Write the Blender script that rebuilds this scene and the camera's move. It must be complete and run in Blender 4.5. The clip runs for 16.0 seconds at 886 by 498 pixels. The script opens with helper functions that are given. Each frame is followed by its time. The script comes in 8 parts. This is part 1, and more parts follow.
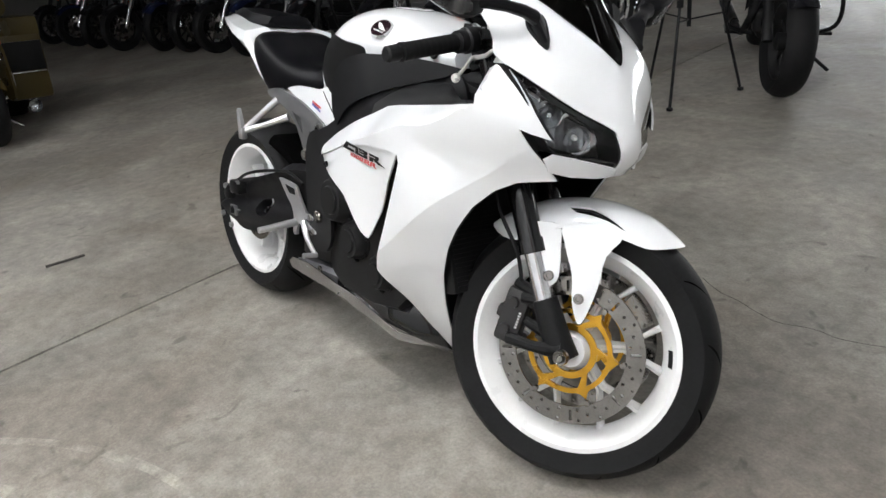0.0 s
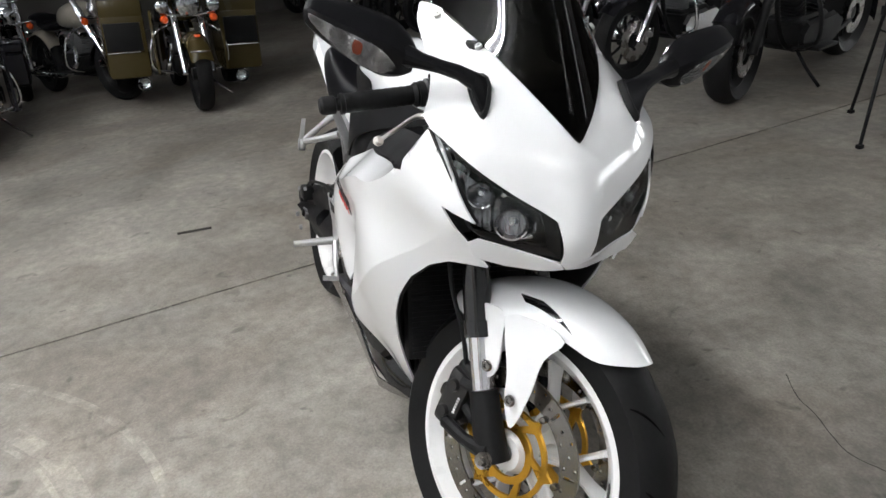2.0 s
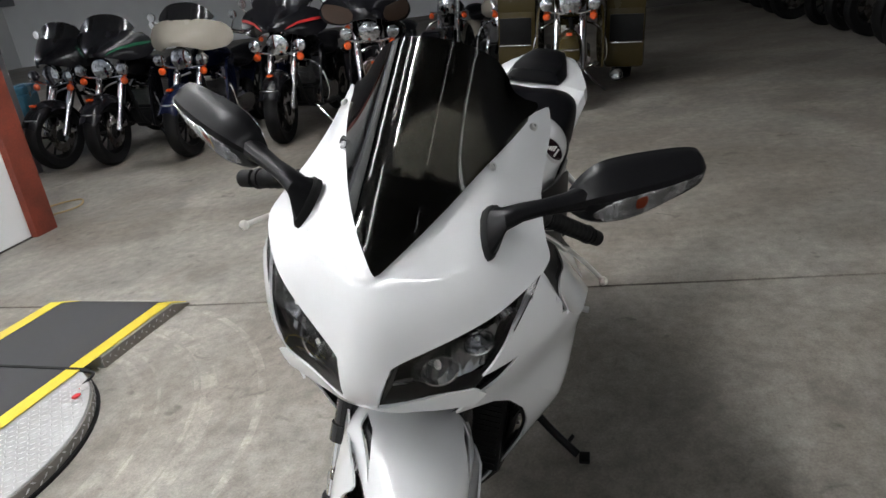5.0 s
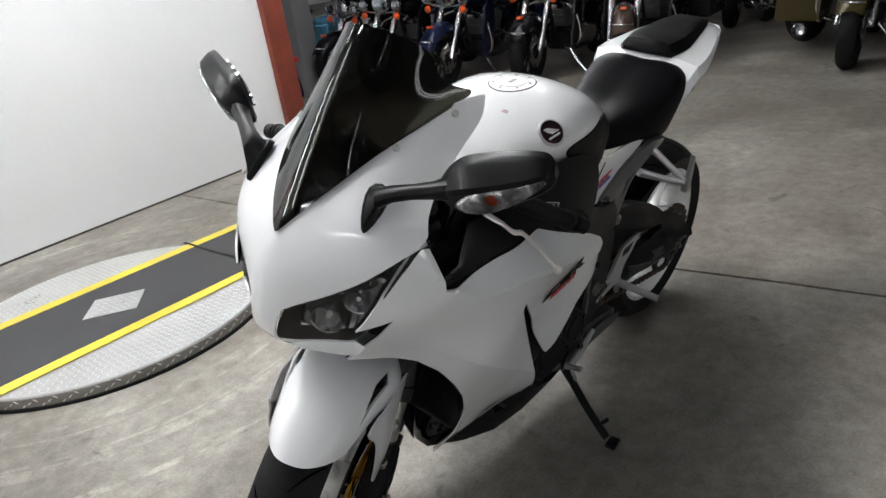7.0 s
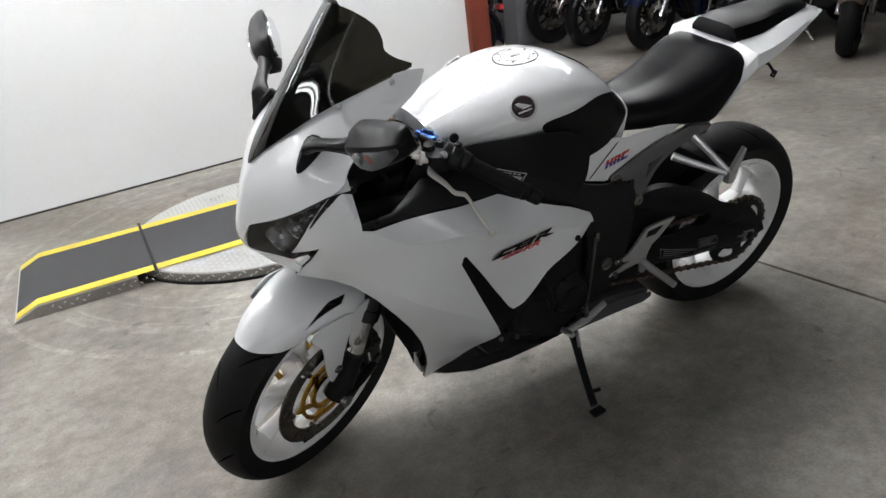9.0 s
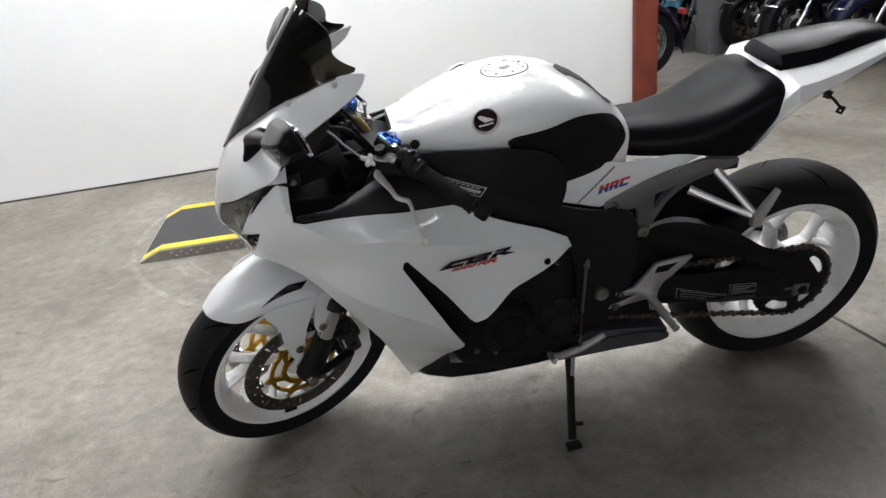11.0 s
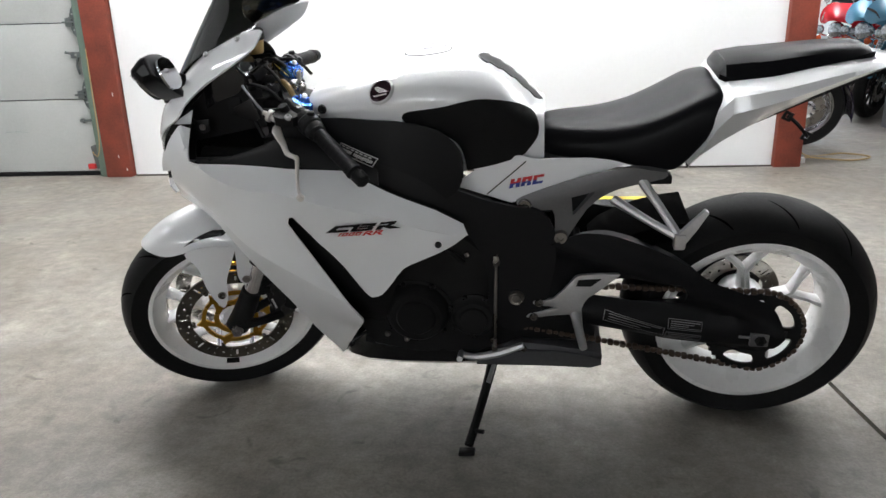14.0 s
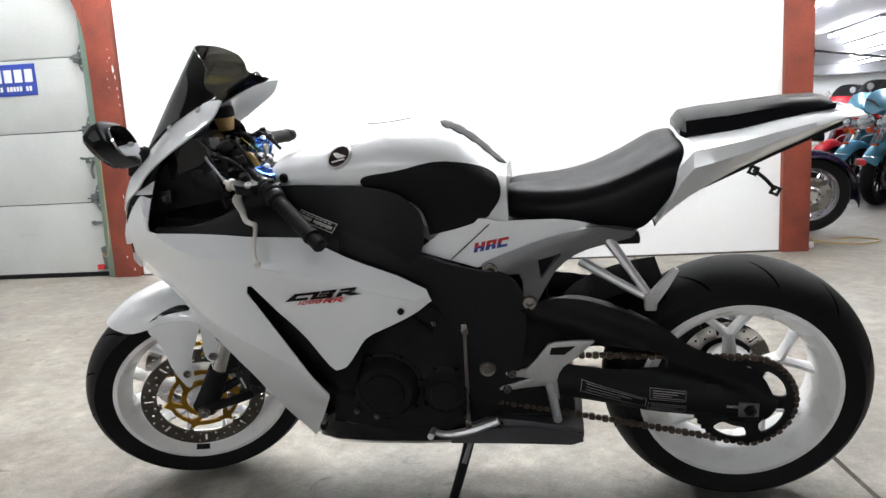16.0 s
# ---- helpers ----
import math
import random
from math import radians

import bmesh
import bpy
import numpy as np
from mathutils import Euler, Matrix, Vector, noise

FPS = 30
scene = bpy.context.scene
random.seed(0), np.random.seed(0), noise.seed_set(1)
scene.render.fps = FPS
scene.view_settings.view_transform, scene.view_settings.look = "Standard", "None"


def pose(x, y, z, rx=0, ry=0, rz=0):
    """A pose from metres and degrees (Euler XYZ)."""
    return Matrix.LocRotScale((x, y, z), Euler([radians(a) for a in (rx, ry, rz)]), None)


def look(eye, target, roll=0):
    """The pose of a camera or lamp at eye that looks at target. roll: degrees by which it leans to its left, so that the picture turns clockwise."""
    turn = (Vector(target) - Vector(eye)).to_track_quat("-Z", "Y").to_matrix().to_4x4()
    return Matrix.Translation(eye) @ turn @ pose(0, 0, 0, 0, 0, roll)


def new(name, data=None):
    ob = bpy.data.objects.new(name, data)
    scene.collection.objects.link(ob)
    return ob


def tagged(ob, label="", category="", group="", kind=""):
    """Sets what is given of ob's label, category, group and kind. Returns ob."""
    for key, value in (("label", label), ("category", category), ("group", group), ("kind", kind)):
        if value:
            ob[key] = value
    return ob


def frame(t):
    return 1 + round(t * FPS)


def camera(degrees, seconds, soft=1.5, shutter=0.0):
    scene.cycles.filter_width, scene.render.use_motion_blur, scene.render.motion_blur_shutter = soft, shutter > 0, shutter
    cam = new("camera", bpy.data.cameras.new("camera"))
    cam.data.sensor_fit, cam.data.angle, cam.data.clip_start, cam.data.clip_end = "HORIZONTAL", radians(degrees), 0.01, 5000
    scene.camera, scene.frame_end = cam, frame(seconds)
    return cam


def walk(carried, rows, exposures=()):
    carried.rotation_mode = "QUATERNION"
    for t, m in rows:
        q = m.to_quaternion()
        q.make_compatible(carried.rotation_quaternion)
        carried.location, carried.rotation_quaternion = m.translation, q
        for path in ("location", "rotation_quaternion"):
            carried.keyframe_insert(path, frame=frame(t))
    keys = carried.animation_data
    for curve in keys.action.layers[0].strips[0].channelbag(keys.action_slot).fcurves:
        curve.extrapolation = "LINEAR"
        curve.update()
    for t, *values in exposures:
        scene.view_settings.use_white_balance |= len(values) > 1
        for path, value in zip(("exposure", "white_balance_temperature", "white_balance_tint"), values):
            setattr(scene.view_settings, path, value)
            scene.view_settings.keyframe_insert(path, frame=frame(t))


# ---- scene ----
cam = camera(64.4, 16.0)
PATH = [
    (0, (2.283, -0.937, 1.176), (0.838, 0.16, 0.334), -7.4),
    (0.5, (2.353, -0.818, 1.191), (0.82, 0.163, 0.361), -7.6),
    (1, (2.429, -0.687, 1.2), (0.781, 0.124, 0.408), -7.4),
    (1.5, (2.441, -0.558, 1.197), (0.751, 0.123, 0.374), -7.7),
    (2, (2.391, -0.377, 1.221), (0.662, 0.189, 0.392), -6.8),
    (2.5, (2.358, -0.21, 1.239), (0.572, 0.212, 0.443), -7.5),
    (3, (2.353, -0.064, 1.258), (0.519, 0.124, 0.481), -8.2),
    (3.5, (2.289, 0.069, 1.248), (0.439, 0.035, 0.489), -8.9),
    (4, (2.24, 0.212, 1.26), (0.4, -0.01, 0.51), -7.9),
    (4.5, (2.254, 0.39, 1.258), (0.441, -0.024, 0.523), -8.0),
    (7, (2.027, 1.131, 1.26), (0.712, -0.163, 0.49), -9.0),
    (7.5, (1.92, 1.228, 1.258), (0.718, -0.166, 0.474), -8.8),
    (8, (1.85, 1.35, 1.259), (0.748, -0.122, 0.473), -8.8),
    (8.5, (1.788, 1.496, 1.264), (0.852, -0.077, 0.458), -8.3),
    (11, (1.186, 1.791, 1.231), (0.943, -0.04, 0.463), -6.2),
    (11.5, (1.062, 1.813, 1.218), (0.95, -0.035, 0.46), -5.4),
    (12, (0.921, 1.883, 1.206), (0.907, 0.007, 0.514), -3.3),
    (12.5, (0.814, 1.864, 1.164), (0.841, -0.025, 0.506), -2.6),
    (13, (0.712, 1.846, 1.128), (0.799, -0.055, 0.511), -0.5),
    (13.5, (0.603, 1.859, 1.09), (0.803, -0.038, 0.488), -1.7),
    (14, (0.534, 1.868, 1.03), (0.801, -0.021, 0.428), -1.6),
    (14.5, (0.512, 1.869, 0.98), (0.752, -0.043, 0.446), -0.7),
    (15, (0.481, 1.858, 0.915), (0.729, -0.08, 0.488), -1.7),
    (15.5, (0.436, 1.847, 0.905), (0.726, -0.099, 0.547), -2.8),
    (16, (0.411, 1.824, 0.929), (0.738, -0.124, 0.618), -3.1),
]
EXPOSURES = [(0.0, 0.26), (2.0, 0.23), (4.0, 0.16), (7.0, 0.21), (8.5, 0.22), (11.0, 0.42), (13.0, 0.54), (16.0, 0.86)]
walk(cam, [(t, look(eye, target, roll)) for t, eye, target, roll in PATH], EXPOSURES)

# ---------------------------------------------------------------- light
world = bpy.data.worlds.new("world")
scene.world = world
world.use_nodes = True
world.node_tree.nodes["Background"].inputs["Color"].default_value = (0.55, 0.6, 0.7, 1)
world.node_tree.nodes["Background"].inputs["Strength"].default_value = 0.05
CEILING = 3.3


# ---------------------------------------------------------------- materials
def surface(name, base, rough=0.5, metal=0.0, var=0.12, scale=6.0, fine=90.0, bump=0.0, bscale=400.0, coat=0.0, rvar=0.08, spec=0.5, coat_rough=0.04):
    """A painted, moulded or metal surface: two scales of tone, an uneven gloss and a fine grain."""
    m = bpy.data.materials.new(name)
    m.use_nodes = True
    nt = m.node_tree
    bs = nt.nodes["Principled BSDF"]
    co = nt.nodes.new("ShaderNodeTexCoord")
    big = nt.nodes.new("ShaderNodeTexNoise")
    big.inputs["Scale"].default_value, big.inputs["Detail"].default_value = scale, 4
    small = nt.nodes.new("ShaderNodeTexNoise")
    small.inputs["Scale"].default_value, small.inputs["Detail"].default_value = fine, 3
    for n in (big, small):
        nt.links.new(co.outputs["Object"], n.inputs["Vector"])
    add = nt.nodes.new("ShaderNodeMath")
    add.operation = "MULTIPLY_ADD"
    nt.links.new(small.outputs["Fac"], add.inputs[0])
    add.inputs[1].default_value = 0.45
    nt.links.new(big.outputs["Fac"], add.inputs[2])
    tone = nt.nodes.new("ShaderNodeMapRange")
    tone.inputs["From Min"].default_value, tone.inputs["From Max"].default_value = 0.45, 1.0
    tone.inputs["To Min"].default_value, tone.inputs["To Max"].default_value = 1 - var, 1 + var
    nt.links.new(add.outputs[0], tone.inputs["Value"])
    mul = nt.nodes.new("ShaderNodeVectorMath")
    mul.operation = "SCALE"
    mul.inputs[0].default_value = base
    nt.links.new(tone.outputs[0], mul.inputs["Scale"])
    nt.links.new(mul.outputs[0], bs.inputs["Base Color"])
    gloss = nt.nodes.new("ShaderNodeMapRange")
    gloss.inputs["From Min"].default_value, gloss.inputs["From Max"].default_value = 0.3, 0.7
    gloss.inputs["To Min"].default_value, gloss.inputs["To Max"].default_value = max(rough - rvar, 0.02), min(rough + rvar, 1)
    nt.links.new(big.outputs["Fac"], gloss.inputs["Value"])
    nt.links.new(gloss.outputs[0], bs.inputs["Roughness"])
    bs.inputs["Metallic"].default_value = metal
    bs.inputs["Coat Weight"].default_value, bs.inputs["Coat Roughness"].default_value = coat, coat_rough
    if bump:
        grain = nt.nodes.new("ShaderNodeTexNoise")
        grain.inputs["Scale"].default_value, grain.inputs["Detail"].default_value = bscale, 2
        nt.links.new(co.outputs["Object"], grain.inputs["Vector"])
        b = nt.nodes.new("ShaderNodeBump")
        b.inputs["Strength"].default_value, b.inputs["Distance"].default_value = bump, 0.002
        nt.links.new(grain.outputs["Fac"], b.inputs["Height"])
        nt.links.new(b.outputs[0], bs.inputs["Normal"])
    bs.inputs["Specular IOR Level"].default_value = spec
    return m


def glass(name, tint, gloss=0.08, rough=0.02):
    """Thin tinted plastic or glass: lets light straight through and mirrors at its surface."""
    m = bpy.data.materials.new(name)
    m.use_nodes = True
    nt = m.node_tree
    nt.nodes.remove(nt.nodes["Principled BSDF"])
    clear, mirror, mix, fres = (nt.nodes.new(k) for k in ("ShaderNodeBsdfTransparent", "ShaderNodeBsdfGlossy", "ShaderNodeMixShader", "ShaderNodeFresnel"))
    clear.inputs["Color"].default_value = (*tint, 1)
    mirror.inputs["Roughness"].default_value = rough
    fres.inputs["IOR"].default_value = 1.5
    nt.links.new(fres.outputs[0], mix.inputs[0])
    nt.links.new(clear.outputs[0], mix.inputs[1])
    nt.links.new(mirror.outputs[0], mix.inputs[2])
    nt.links.new(mix.outputs[0], nt.nodes["Material Output"].inputs["Surface"])
    return m


def concrete(name, base, tint):
    """Old trowelled slab: broad brownish stains, cloudy mid tones, fine speckle, scuffs and worn gloss."""
    m = bpy.data.materials.new(name)
    m.use_nodes = True
    nt = m.node_tree
    bs = nt.nodes["Principled BSDF"]
    co = nt.nodes.new("ShaderNodeTexCoord")

    def noise_at(scale, detail, rough=0.55, warp=0.0):
        n = nt.nodes.new("ShaderNodeTexNoise")
        n.inputs["Scale"].default_value, n.inputs["Detail"].default_value = scale, detail
        n.inputs["Roughness"].default_value, n.inputs["Distortion"].default_value = rough, warp
        nt.links.new(co.outputs["Object"], n.inputs["Vector"])
        return n.outputs["Fac"]

    def span(value, a, b, c, d):
        r = nt.nodes.new("ShaderNodeMapRange")
        for key, v in zip(("From Min", "From Max", "To Min", "To Max"), (a, b, c, d)):
            r.inputs[key].default_value = v
        nt.links.new(value, r.inputs["Value"])
        return r.outputs[0]

    def times(a, b):
        n = nt.nodes.new("ShaderNodeMath")
        n.operation = "MULTIPLY"
        nt.links.new(a, n.inputs[0])
        nt.links.new(b, n.inputs[1])
        return n.outputs[0]

    broad, cloud, mid, speck = noise_at(0.55, 3, 0.6, 0.6), noise_at(2.6, 6, 0.65, 0.5), noise_at(17, 5, 0.7), noise_at(120, 3, 0.7)
    tone = times(times(span(broad, 0.3, 0.7, 0.78, 1.16), span(cloud, 0.3, 0.72, 0.66, 1.30)), times(span(mid, 0.3, 0.7, 0.72, 1.22), span(speck, 0.32, 0.68, 0.82, 1.14)))
    # dark oil spots and pale scrapes
    spots = noise_at(7.5, 2, 0.4, 1.5)
    tone = times(tone, span(spots, 0.68, 0.76, 1.0, 0.62))
    stretch = nt.nodes.new("ShaderNodeMapping")
    stretch.inputs["Scale"].default_value, stretch.inputs["Rotation"].default_value = (1.2, 22, 1), (0, 0, 0.5)
    nt.links.new(co.outputs["Object"], stretch.inputs["Vector"])
    scrape = nt.nodes.new("ShaderNodeTexNoise")
    scrape.inputs["Scale"].default_value, scrape.inputs["Detail"].default_value = 1.5, 4
    nt.links.new(stretch.outputs[0], scrape.inputs["Vector"])
    tone = times(tone, span(scrape.outputs["Fac"], 0.68, 0.76, 1.0, 1.13))
    # pale circular scuffs left by the turntable's ends
    hub = nt.nodes.new("ShaderNodeVectorMath")
    hub.operation = "DISTANCE"
    hub.inputs[1].default_value = (1.04, -1.915, 0.0)
    nt.links.new(co.outputs["Object"], hub.inputs[0])
    for radius, width, gain in ((1.262, 0.014, 0.42), (1.075, 0.028, 0.34), (1.03, 0.008, 0.35), (0.83, 0.02, 0.30), (0.90, 0.006, 0.3)):
        off = nt.nodes.new("ShaderNodeMath")
        off.operation = "COMPARE"
        off.inputs[1].default_value, off.inputs[2].default_value = radius, width
        nt.links.new(hub.outputs["Value"], off.inputs[0])
        worn = times(off.outputs[0], span(noise_at(9 + 30 * width, 4, 0.75, 0.4), 0.42, 0.60, 0.0, 1.0))
        tone = times(tone, span(worn, 0, 1, 1.0, 1.0 + gain))
    mix = nt.nodes.new("ShaderNodeMix")
    mix.data_type = "RGBA"
    mix.inputs[6].default_value, mix.inputs[7].default_value = (*base, 1), (*tint, 1)
    nt.links.new(span(noise_at(0.9, 4, 0.6, 0.8), 0.4, 0.62, 0, 1), mix.inputs[0])
    mul = nt.nodes.new("ShaderNodeVectorMath")
    mul.operation = "SCALE"
    nt.links.new(mix.outputs[2], mul.inputs[0])
    nt.links.new(tone, mul.inputs["Scale"])
    nt.links.new(mul.outputs[0], bs.inputs["Base Color"])
    nt.links.new(span(cloud, 0.3, 0.7, 0.42, 0.68), bs.inputs["Roughness"])
    b = nt.nodes.new("ShaderNodeBump")
    b.inputs["Strength"].default_value, b.inputs["Distance"].default_value = 0.25, 0.003
    nt.links.new(speck, b.inputs["Height"])
    nt.links.new(b.outputs[0], bs.inputs["Normal"])
    return m


WHITE = surface("pearl_white", (0.80, 0.812, 0.83), 0.30, 0.0, 0.006, 3, 60, 0.0, 400, 1.0, 0.01, coat_rough=0.02)
RIM_WHITE = surface("rim_white", (0.80, 0.80, 0.80), 0.32, 0.0, 0.05, 12, 120, 0.05, 500, 0.4)
# near black: painted shade of the tread grooves; also colours the rear hugger
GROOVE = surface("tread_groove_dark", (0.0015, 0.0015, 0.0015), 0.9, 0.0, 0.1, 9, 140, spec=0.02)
RUBBER = surface("tyre_rubber", (0.009, 0.009, 0.0095), 0.58, 0.0, 0.35, 9, 140, 0.18, 600, spec=0.14)
BLACK = surface("black_plastic", (0.009, 0.009, 0.0095), 0.50, 0.0, 0.25, 8, 150, 0.05, 900, spec=0.14)
GLOSS_BLACK = surface("gloss_black", (0.009, 0.009, 0.010), 0.12, 0.0, 0.15, 6, 90, 0, 400, 0.5, spec=0.3, rvar=0.01)
SATIN = surface("satin_grey_plastic", (0.008, 0.0081, 0.0088), 0.42, 0.0, 0.15, 5, 200, 0.03, 1500, spec=0.14, rvar=0.03)
DECK = surface("deck_grey_plastic", (0.011, 0.011, 0.012), 0.42, 0.0, 0.12, 6, 200, 0.04, 1200, spec=0.3)
SPAR = surface("frame_spar_grey", (0.010, 0.010, 0.011), 0.38, 0.0, 0.15, 6, 120, 0.05, 700, spec=0.17)
CALIPER = surface("caliper_grey", (0.016, 0.015, 0.015), 0.40, 0.0, 0.3, 30, 200, 0.1, 600, spec=0.4)
SUBFRAME = surface("subframe_grey", (0.15, 0.15, 0.155), 0.40, 0.5, 0.12, 9, 160, 0.08, 700)
SHINY = surface("polished_muffler_strip", (0.50, 0.50, 0.50), 0.22, 1.0, 0.14, 7, 90)
FRAME_BLACK = surface("frame_black", (0.008, 0.008, 0.009), 0.44, 0.0, 0.2, 6, 120, 0.06, 700, spec=0.13)
ENGINE = surface("engine_black", (0.012, 0.012, 0.0125), 0.44, 0.0, 0.3, 12, 120, 0.1, 500, spec=0.13)
VINYL = surface("seat_vinyl", (0.0045, 0.0045, 0.0055), 0.35, 0.0, 0.2, 7, 260, 0.03, 1300, spec=0.08, rvar=0.02)
ALU = surface("cast_aluminium", (0.56, 0.56, 0.57), 0.42, 0.85, 0.12, 9, 160, 0.08, 700)
DARK_ALU = surface("grey_aluminium", (0.28, 0.28, 0.29), 0.42, 0.6, 0.12, 9, 160, 0.08, 700)
REFLECTOR = surface("lamp_reflector", (0.30, 0.31, 0.33), 0.16, 1.0, 0.25, 25, 100)
CHROME = surface("chrome", (0.78, 0.78, 0.8), 0.12, 1.0, 0.05, 8, 100)
DISC = surface("brake_disc_steel", (0.26, 0.245, 0.225), 0.15, 1.0, 0.2, 14, 200, rvar=0.04)
SILVER = surface("silver_lever", (0.62, 0.62, 0.62), 0.32, 0.55, 0.08, 14, 200)
STEEL = surface("disc_steel", (0.30, 0.285, 0.27), 0.28, 1.0, 0.15, 14, 200)
GOLD = surface("gold_anodised", (0.62, 0.34, 0.045), 0.30, 1.0, 0.12, 12, 140)
BLUE = surface("blue_anodised", (0.05, 0.16, 0.55), 0.25, 0.8, 0.1, 10, 100)
CHAIN = surface("chain_brown", (0.09, 0.065, 0.05), 0.5, 0.6, 0.3, 40, 300)
ORANGE = surface("orange_lens", (0.75, 0.10, 0.02), 0.25, 0.0, 0.1, 10, 90, 0, 400, 0.3)
RED = surface("red_mark", (0.55, 0.03, 0.03), 0.35, 0.0, 0.06, 10, 90)
BLUE_MARK = surface("blue_mark", (0.03, 0.05, 0.28), 0.35, 0.0, 0.06, 10, 90)
PALE = surface("pale_mark", (0.75, 0.75, 0.74), 0.4, 0.0, 0.06, 10, 90)
BADGE = surface("badge_dark", (0.022, 0.007, 0.012), 0.25, 0.2, 0.2, 30, 200)
TAN = surface("tan_fluid_cup", (0.55, 0.36, 0.14), 0.35, 0.0, 0.08, 10, 90)
YELLOW = surface("yellow_paint", (0.78, 0.60, 0.05), 0.5, 0.0, 0.14, 8, 120, 0.1, 300)
GRIT = surface("black_grip_tape", (0.05, 0.05, 0.054), 0.8, 0.0, 0.3, 9, 200, 0.5, 500)
CLEAR = glass("clear_lens", (0.9, 0.9, 0.9))
SMOKE = glass("smoked_screen", (0.17, 0.165, 0.145))
MIRROR_SHELL = surface("mirror_shell", (0.006, 0.006, 0.007), 0.34, 0.0, 0.12, 6, 150, 0.02, 900, 0.08, spec=0.1, rvar=0.02, coat_rough=0.12)
LEVER = surface("warm_silver_lever", (0.72, 0.69, 0.655), 0.34, 0.4, 0.08, 14, 200)
HINGE = surface("dull_zinc_steel", (0.13, 0.145, 0.145), 0.45, 0.55, 0.3, 18, 140, 0.05, 300)
BRASS = surface("brown_wire_tape", (0.24, 0.15, 0.04), 0.5, 0.1, 0.25, 40, 200)
MIRROR = surface("mirror_glass", (0.8, 0.82, 0.85), 0.03, 1.0, 0.01, 3, 50, rvar=0.01)
FLOOR = concrete("floor_concrete", (0.308, 0.287, 0.256), (0.220, 0.195, 0.167))
JOINT = surface("joint_filler", (0.05, 0.045, 0.04), 0.8, 0, 0.2, 5, 60)
WALL = surface("white_wall_board", (0.80, 0.81, 0.82), 0.6, 0.0, 0.03, 1.2, 40, 0.06, 120)
DARK_WALL = surface("dark_block_wall", (0.07, 0.065, 0.06), 0.8, 0.0, 0.15, 2.0, 60, 0.2, 60)
PILLAR = surface("grey_painted_block", (0.22, 0.22, 0.235), 0.7, 0.0, 0.1, 3, 60, 0.2, 90)
POST = surface("rust_red_painted_timber", (0.195, 0.038, 0.021), 0.6, 0.0, 0.4, 5, 70, 0.25, 140)
DOOR = surface("white_door_panel", (0.44, 0.455, 0.445), 0.5, 0.0, 0.09, 2.5, 60, 0.05, 200)
# unseen hall ceiling, its tone lowered to cut bounce and deepen shadows
CEIL = surface("low_bounce_ceiling", (0.17, 0.17, 0.17), 0.8, 0.0, 0.08, 2.0, 60)
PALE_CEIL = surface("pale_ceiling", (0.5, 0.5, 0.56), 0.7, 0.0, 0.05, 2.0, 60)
GALV = surface("galvanised_steel", (0.40, 0.43, 0.42), 0.5, 0.7, 0.2, 14, 120)
GREEN_EDGE = surface("green_painted_track", (0.17, 0.24, 0.20), 0.55, 0.2, 0.15, 10, 90)
CORD = surface("tan_cord", (0.42, 0.30, 0.14), 0.7, 0.0, 0.15, 20, 200)
SIGN_BLUE = surface("sign_blue", (0.02, 0.05, 0.30), 0.4, 0.0, 0.05, 6, 80)
PLATE = surface("checker_plate", (0.50, 0.50, 0.50), 0.45, 0.55, 0.2, 4, 70, 0.1, 300)
LOZENGE = surface("worn_plate_lozenge", (0.66, 0.66, 0.66), 0.34, 0.6, 0.15, 4, 70)
SKIRT = surface("dull_plate_edge", (0.24, 0.22, 0.20), 0.6, 0.1, 0.25, 4, 70, 0.15, 300)


def lamp_skin(name, colour, strength):
    m = bpy.data.materials.new(name)
    m.use_nodes = True
    bs = m.node_tree.nodes["Principled BSDF"]
    bs.inputs["Base Color"].default_value = (0.9, 0.9, 0.9, 1)
    bs.inputs["Emission Color"].default_value = (*colour, 1)
    bs.inputs["Emission Strength"].default_value = strength
    return m


# ---------------------------------------------------------------- mesh tools
SHAPE = [None, False]       # a last trim of the bodywork's proportions, and whether it is already done


def trimmed(bm):
    if SHAPE[0] and not SHAPE[1]:
        for v in bm.verts:
            v.co = SHAPE[0](v.co)
    return bm


def part(name, bm, material, parent=None, label="", kind="", crisp=0.62):
    """Links a bmesh as one mesh object under a thing or a part; edges sharper than crisp (radians) stay crisp."""
    trimmed(bm)
    SHAPE[1] = False
    bm.normal_update()
    for e in bm.edges:
        e.smooth = len(e.link_faces) == 2 and e.calc_face_angle(0.0) < crisp
    for f in bm.faces:
        f.smooth = True
    me = bpy.data.meshes.new(name)
    bm.to_mesh(me)
    bm.free()
    for m in material if isinstance(material, (list, tuple)) else (material,):
        me.materials.append(m)
    ob = new(name, me)
    ob.parent = parent
    return tagged(ob, label, kind=kind)


def thing(name, label, category, m=None, group="", kind=""):
    ob = tagged(new(name), label, category, group, kind)
    ob.empty_display_size = 0.1
    if m is not None:
        ob.matrix_basis = m
    return ob


def merge(*many):
    out = bmesh.new()
    for bm in many:
        me = bpy.data.meshes.new("join")
        bm.to_mesh(me)
        bm.free()
        out.from_mesh(me)
        bpy.data.meshes.remove(me)
    return out


def moved(bm, m):
    bmesh.ops.transform(bm, matrix=m, verts=bm.verts)
    if m.determinant() < 0:
        bmesh.ops.reverse_faces(bm, faces=bm.faces)
    return bm


MIR = Matrix.Diagonal((1, -1, 1, 1))


def flipped(bm):
    return moved(bm, MIR)


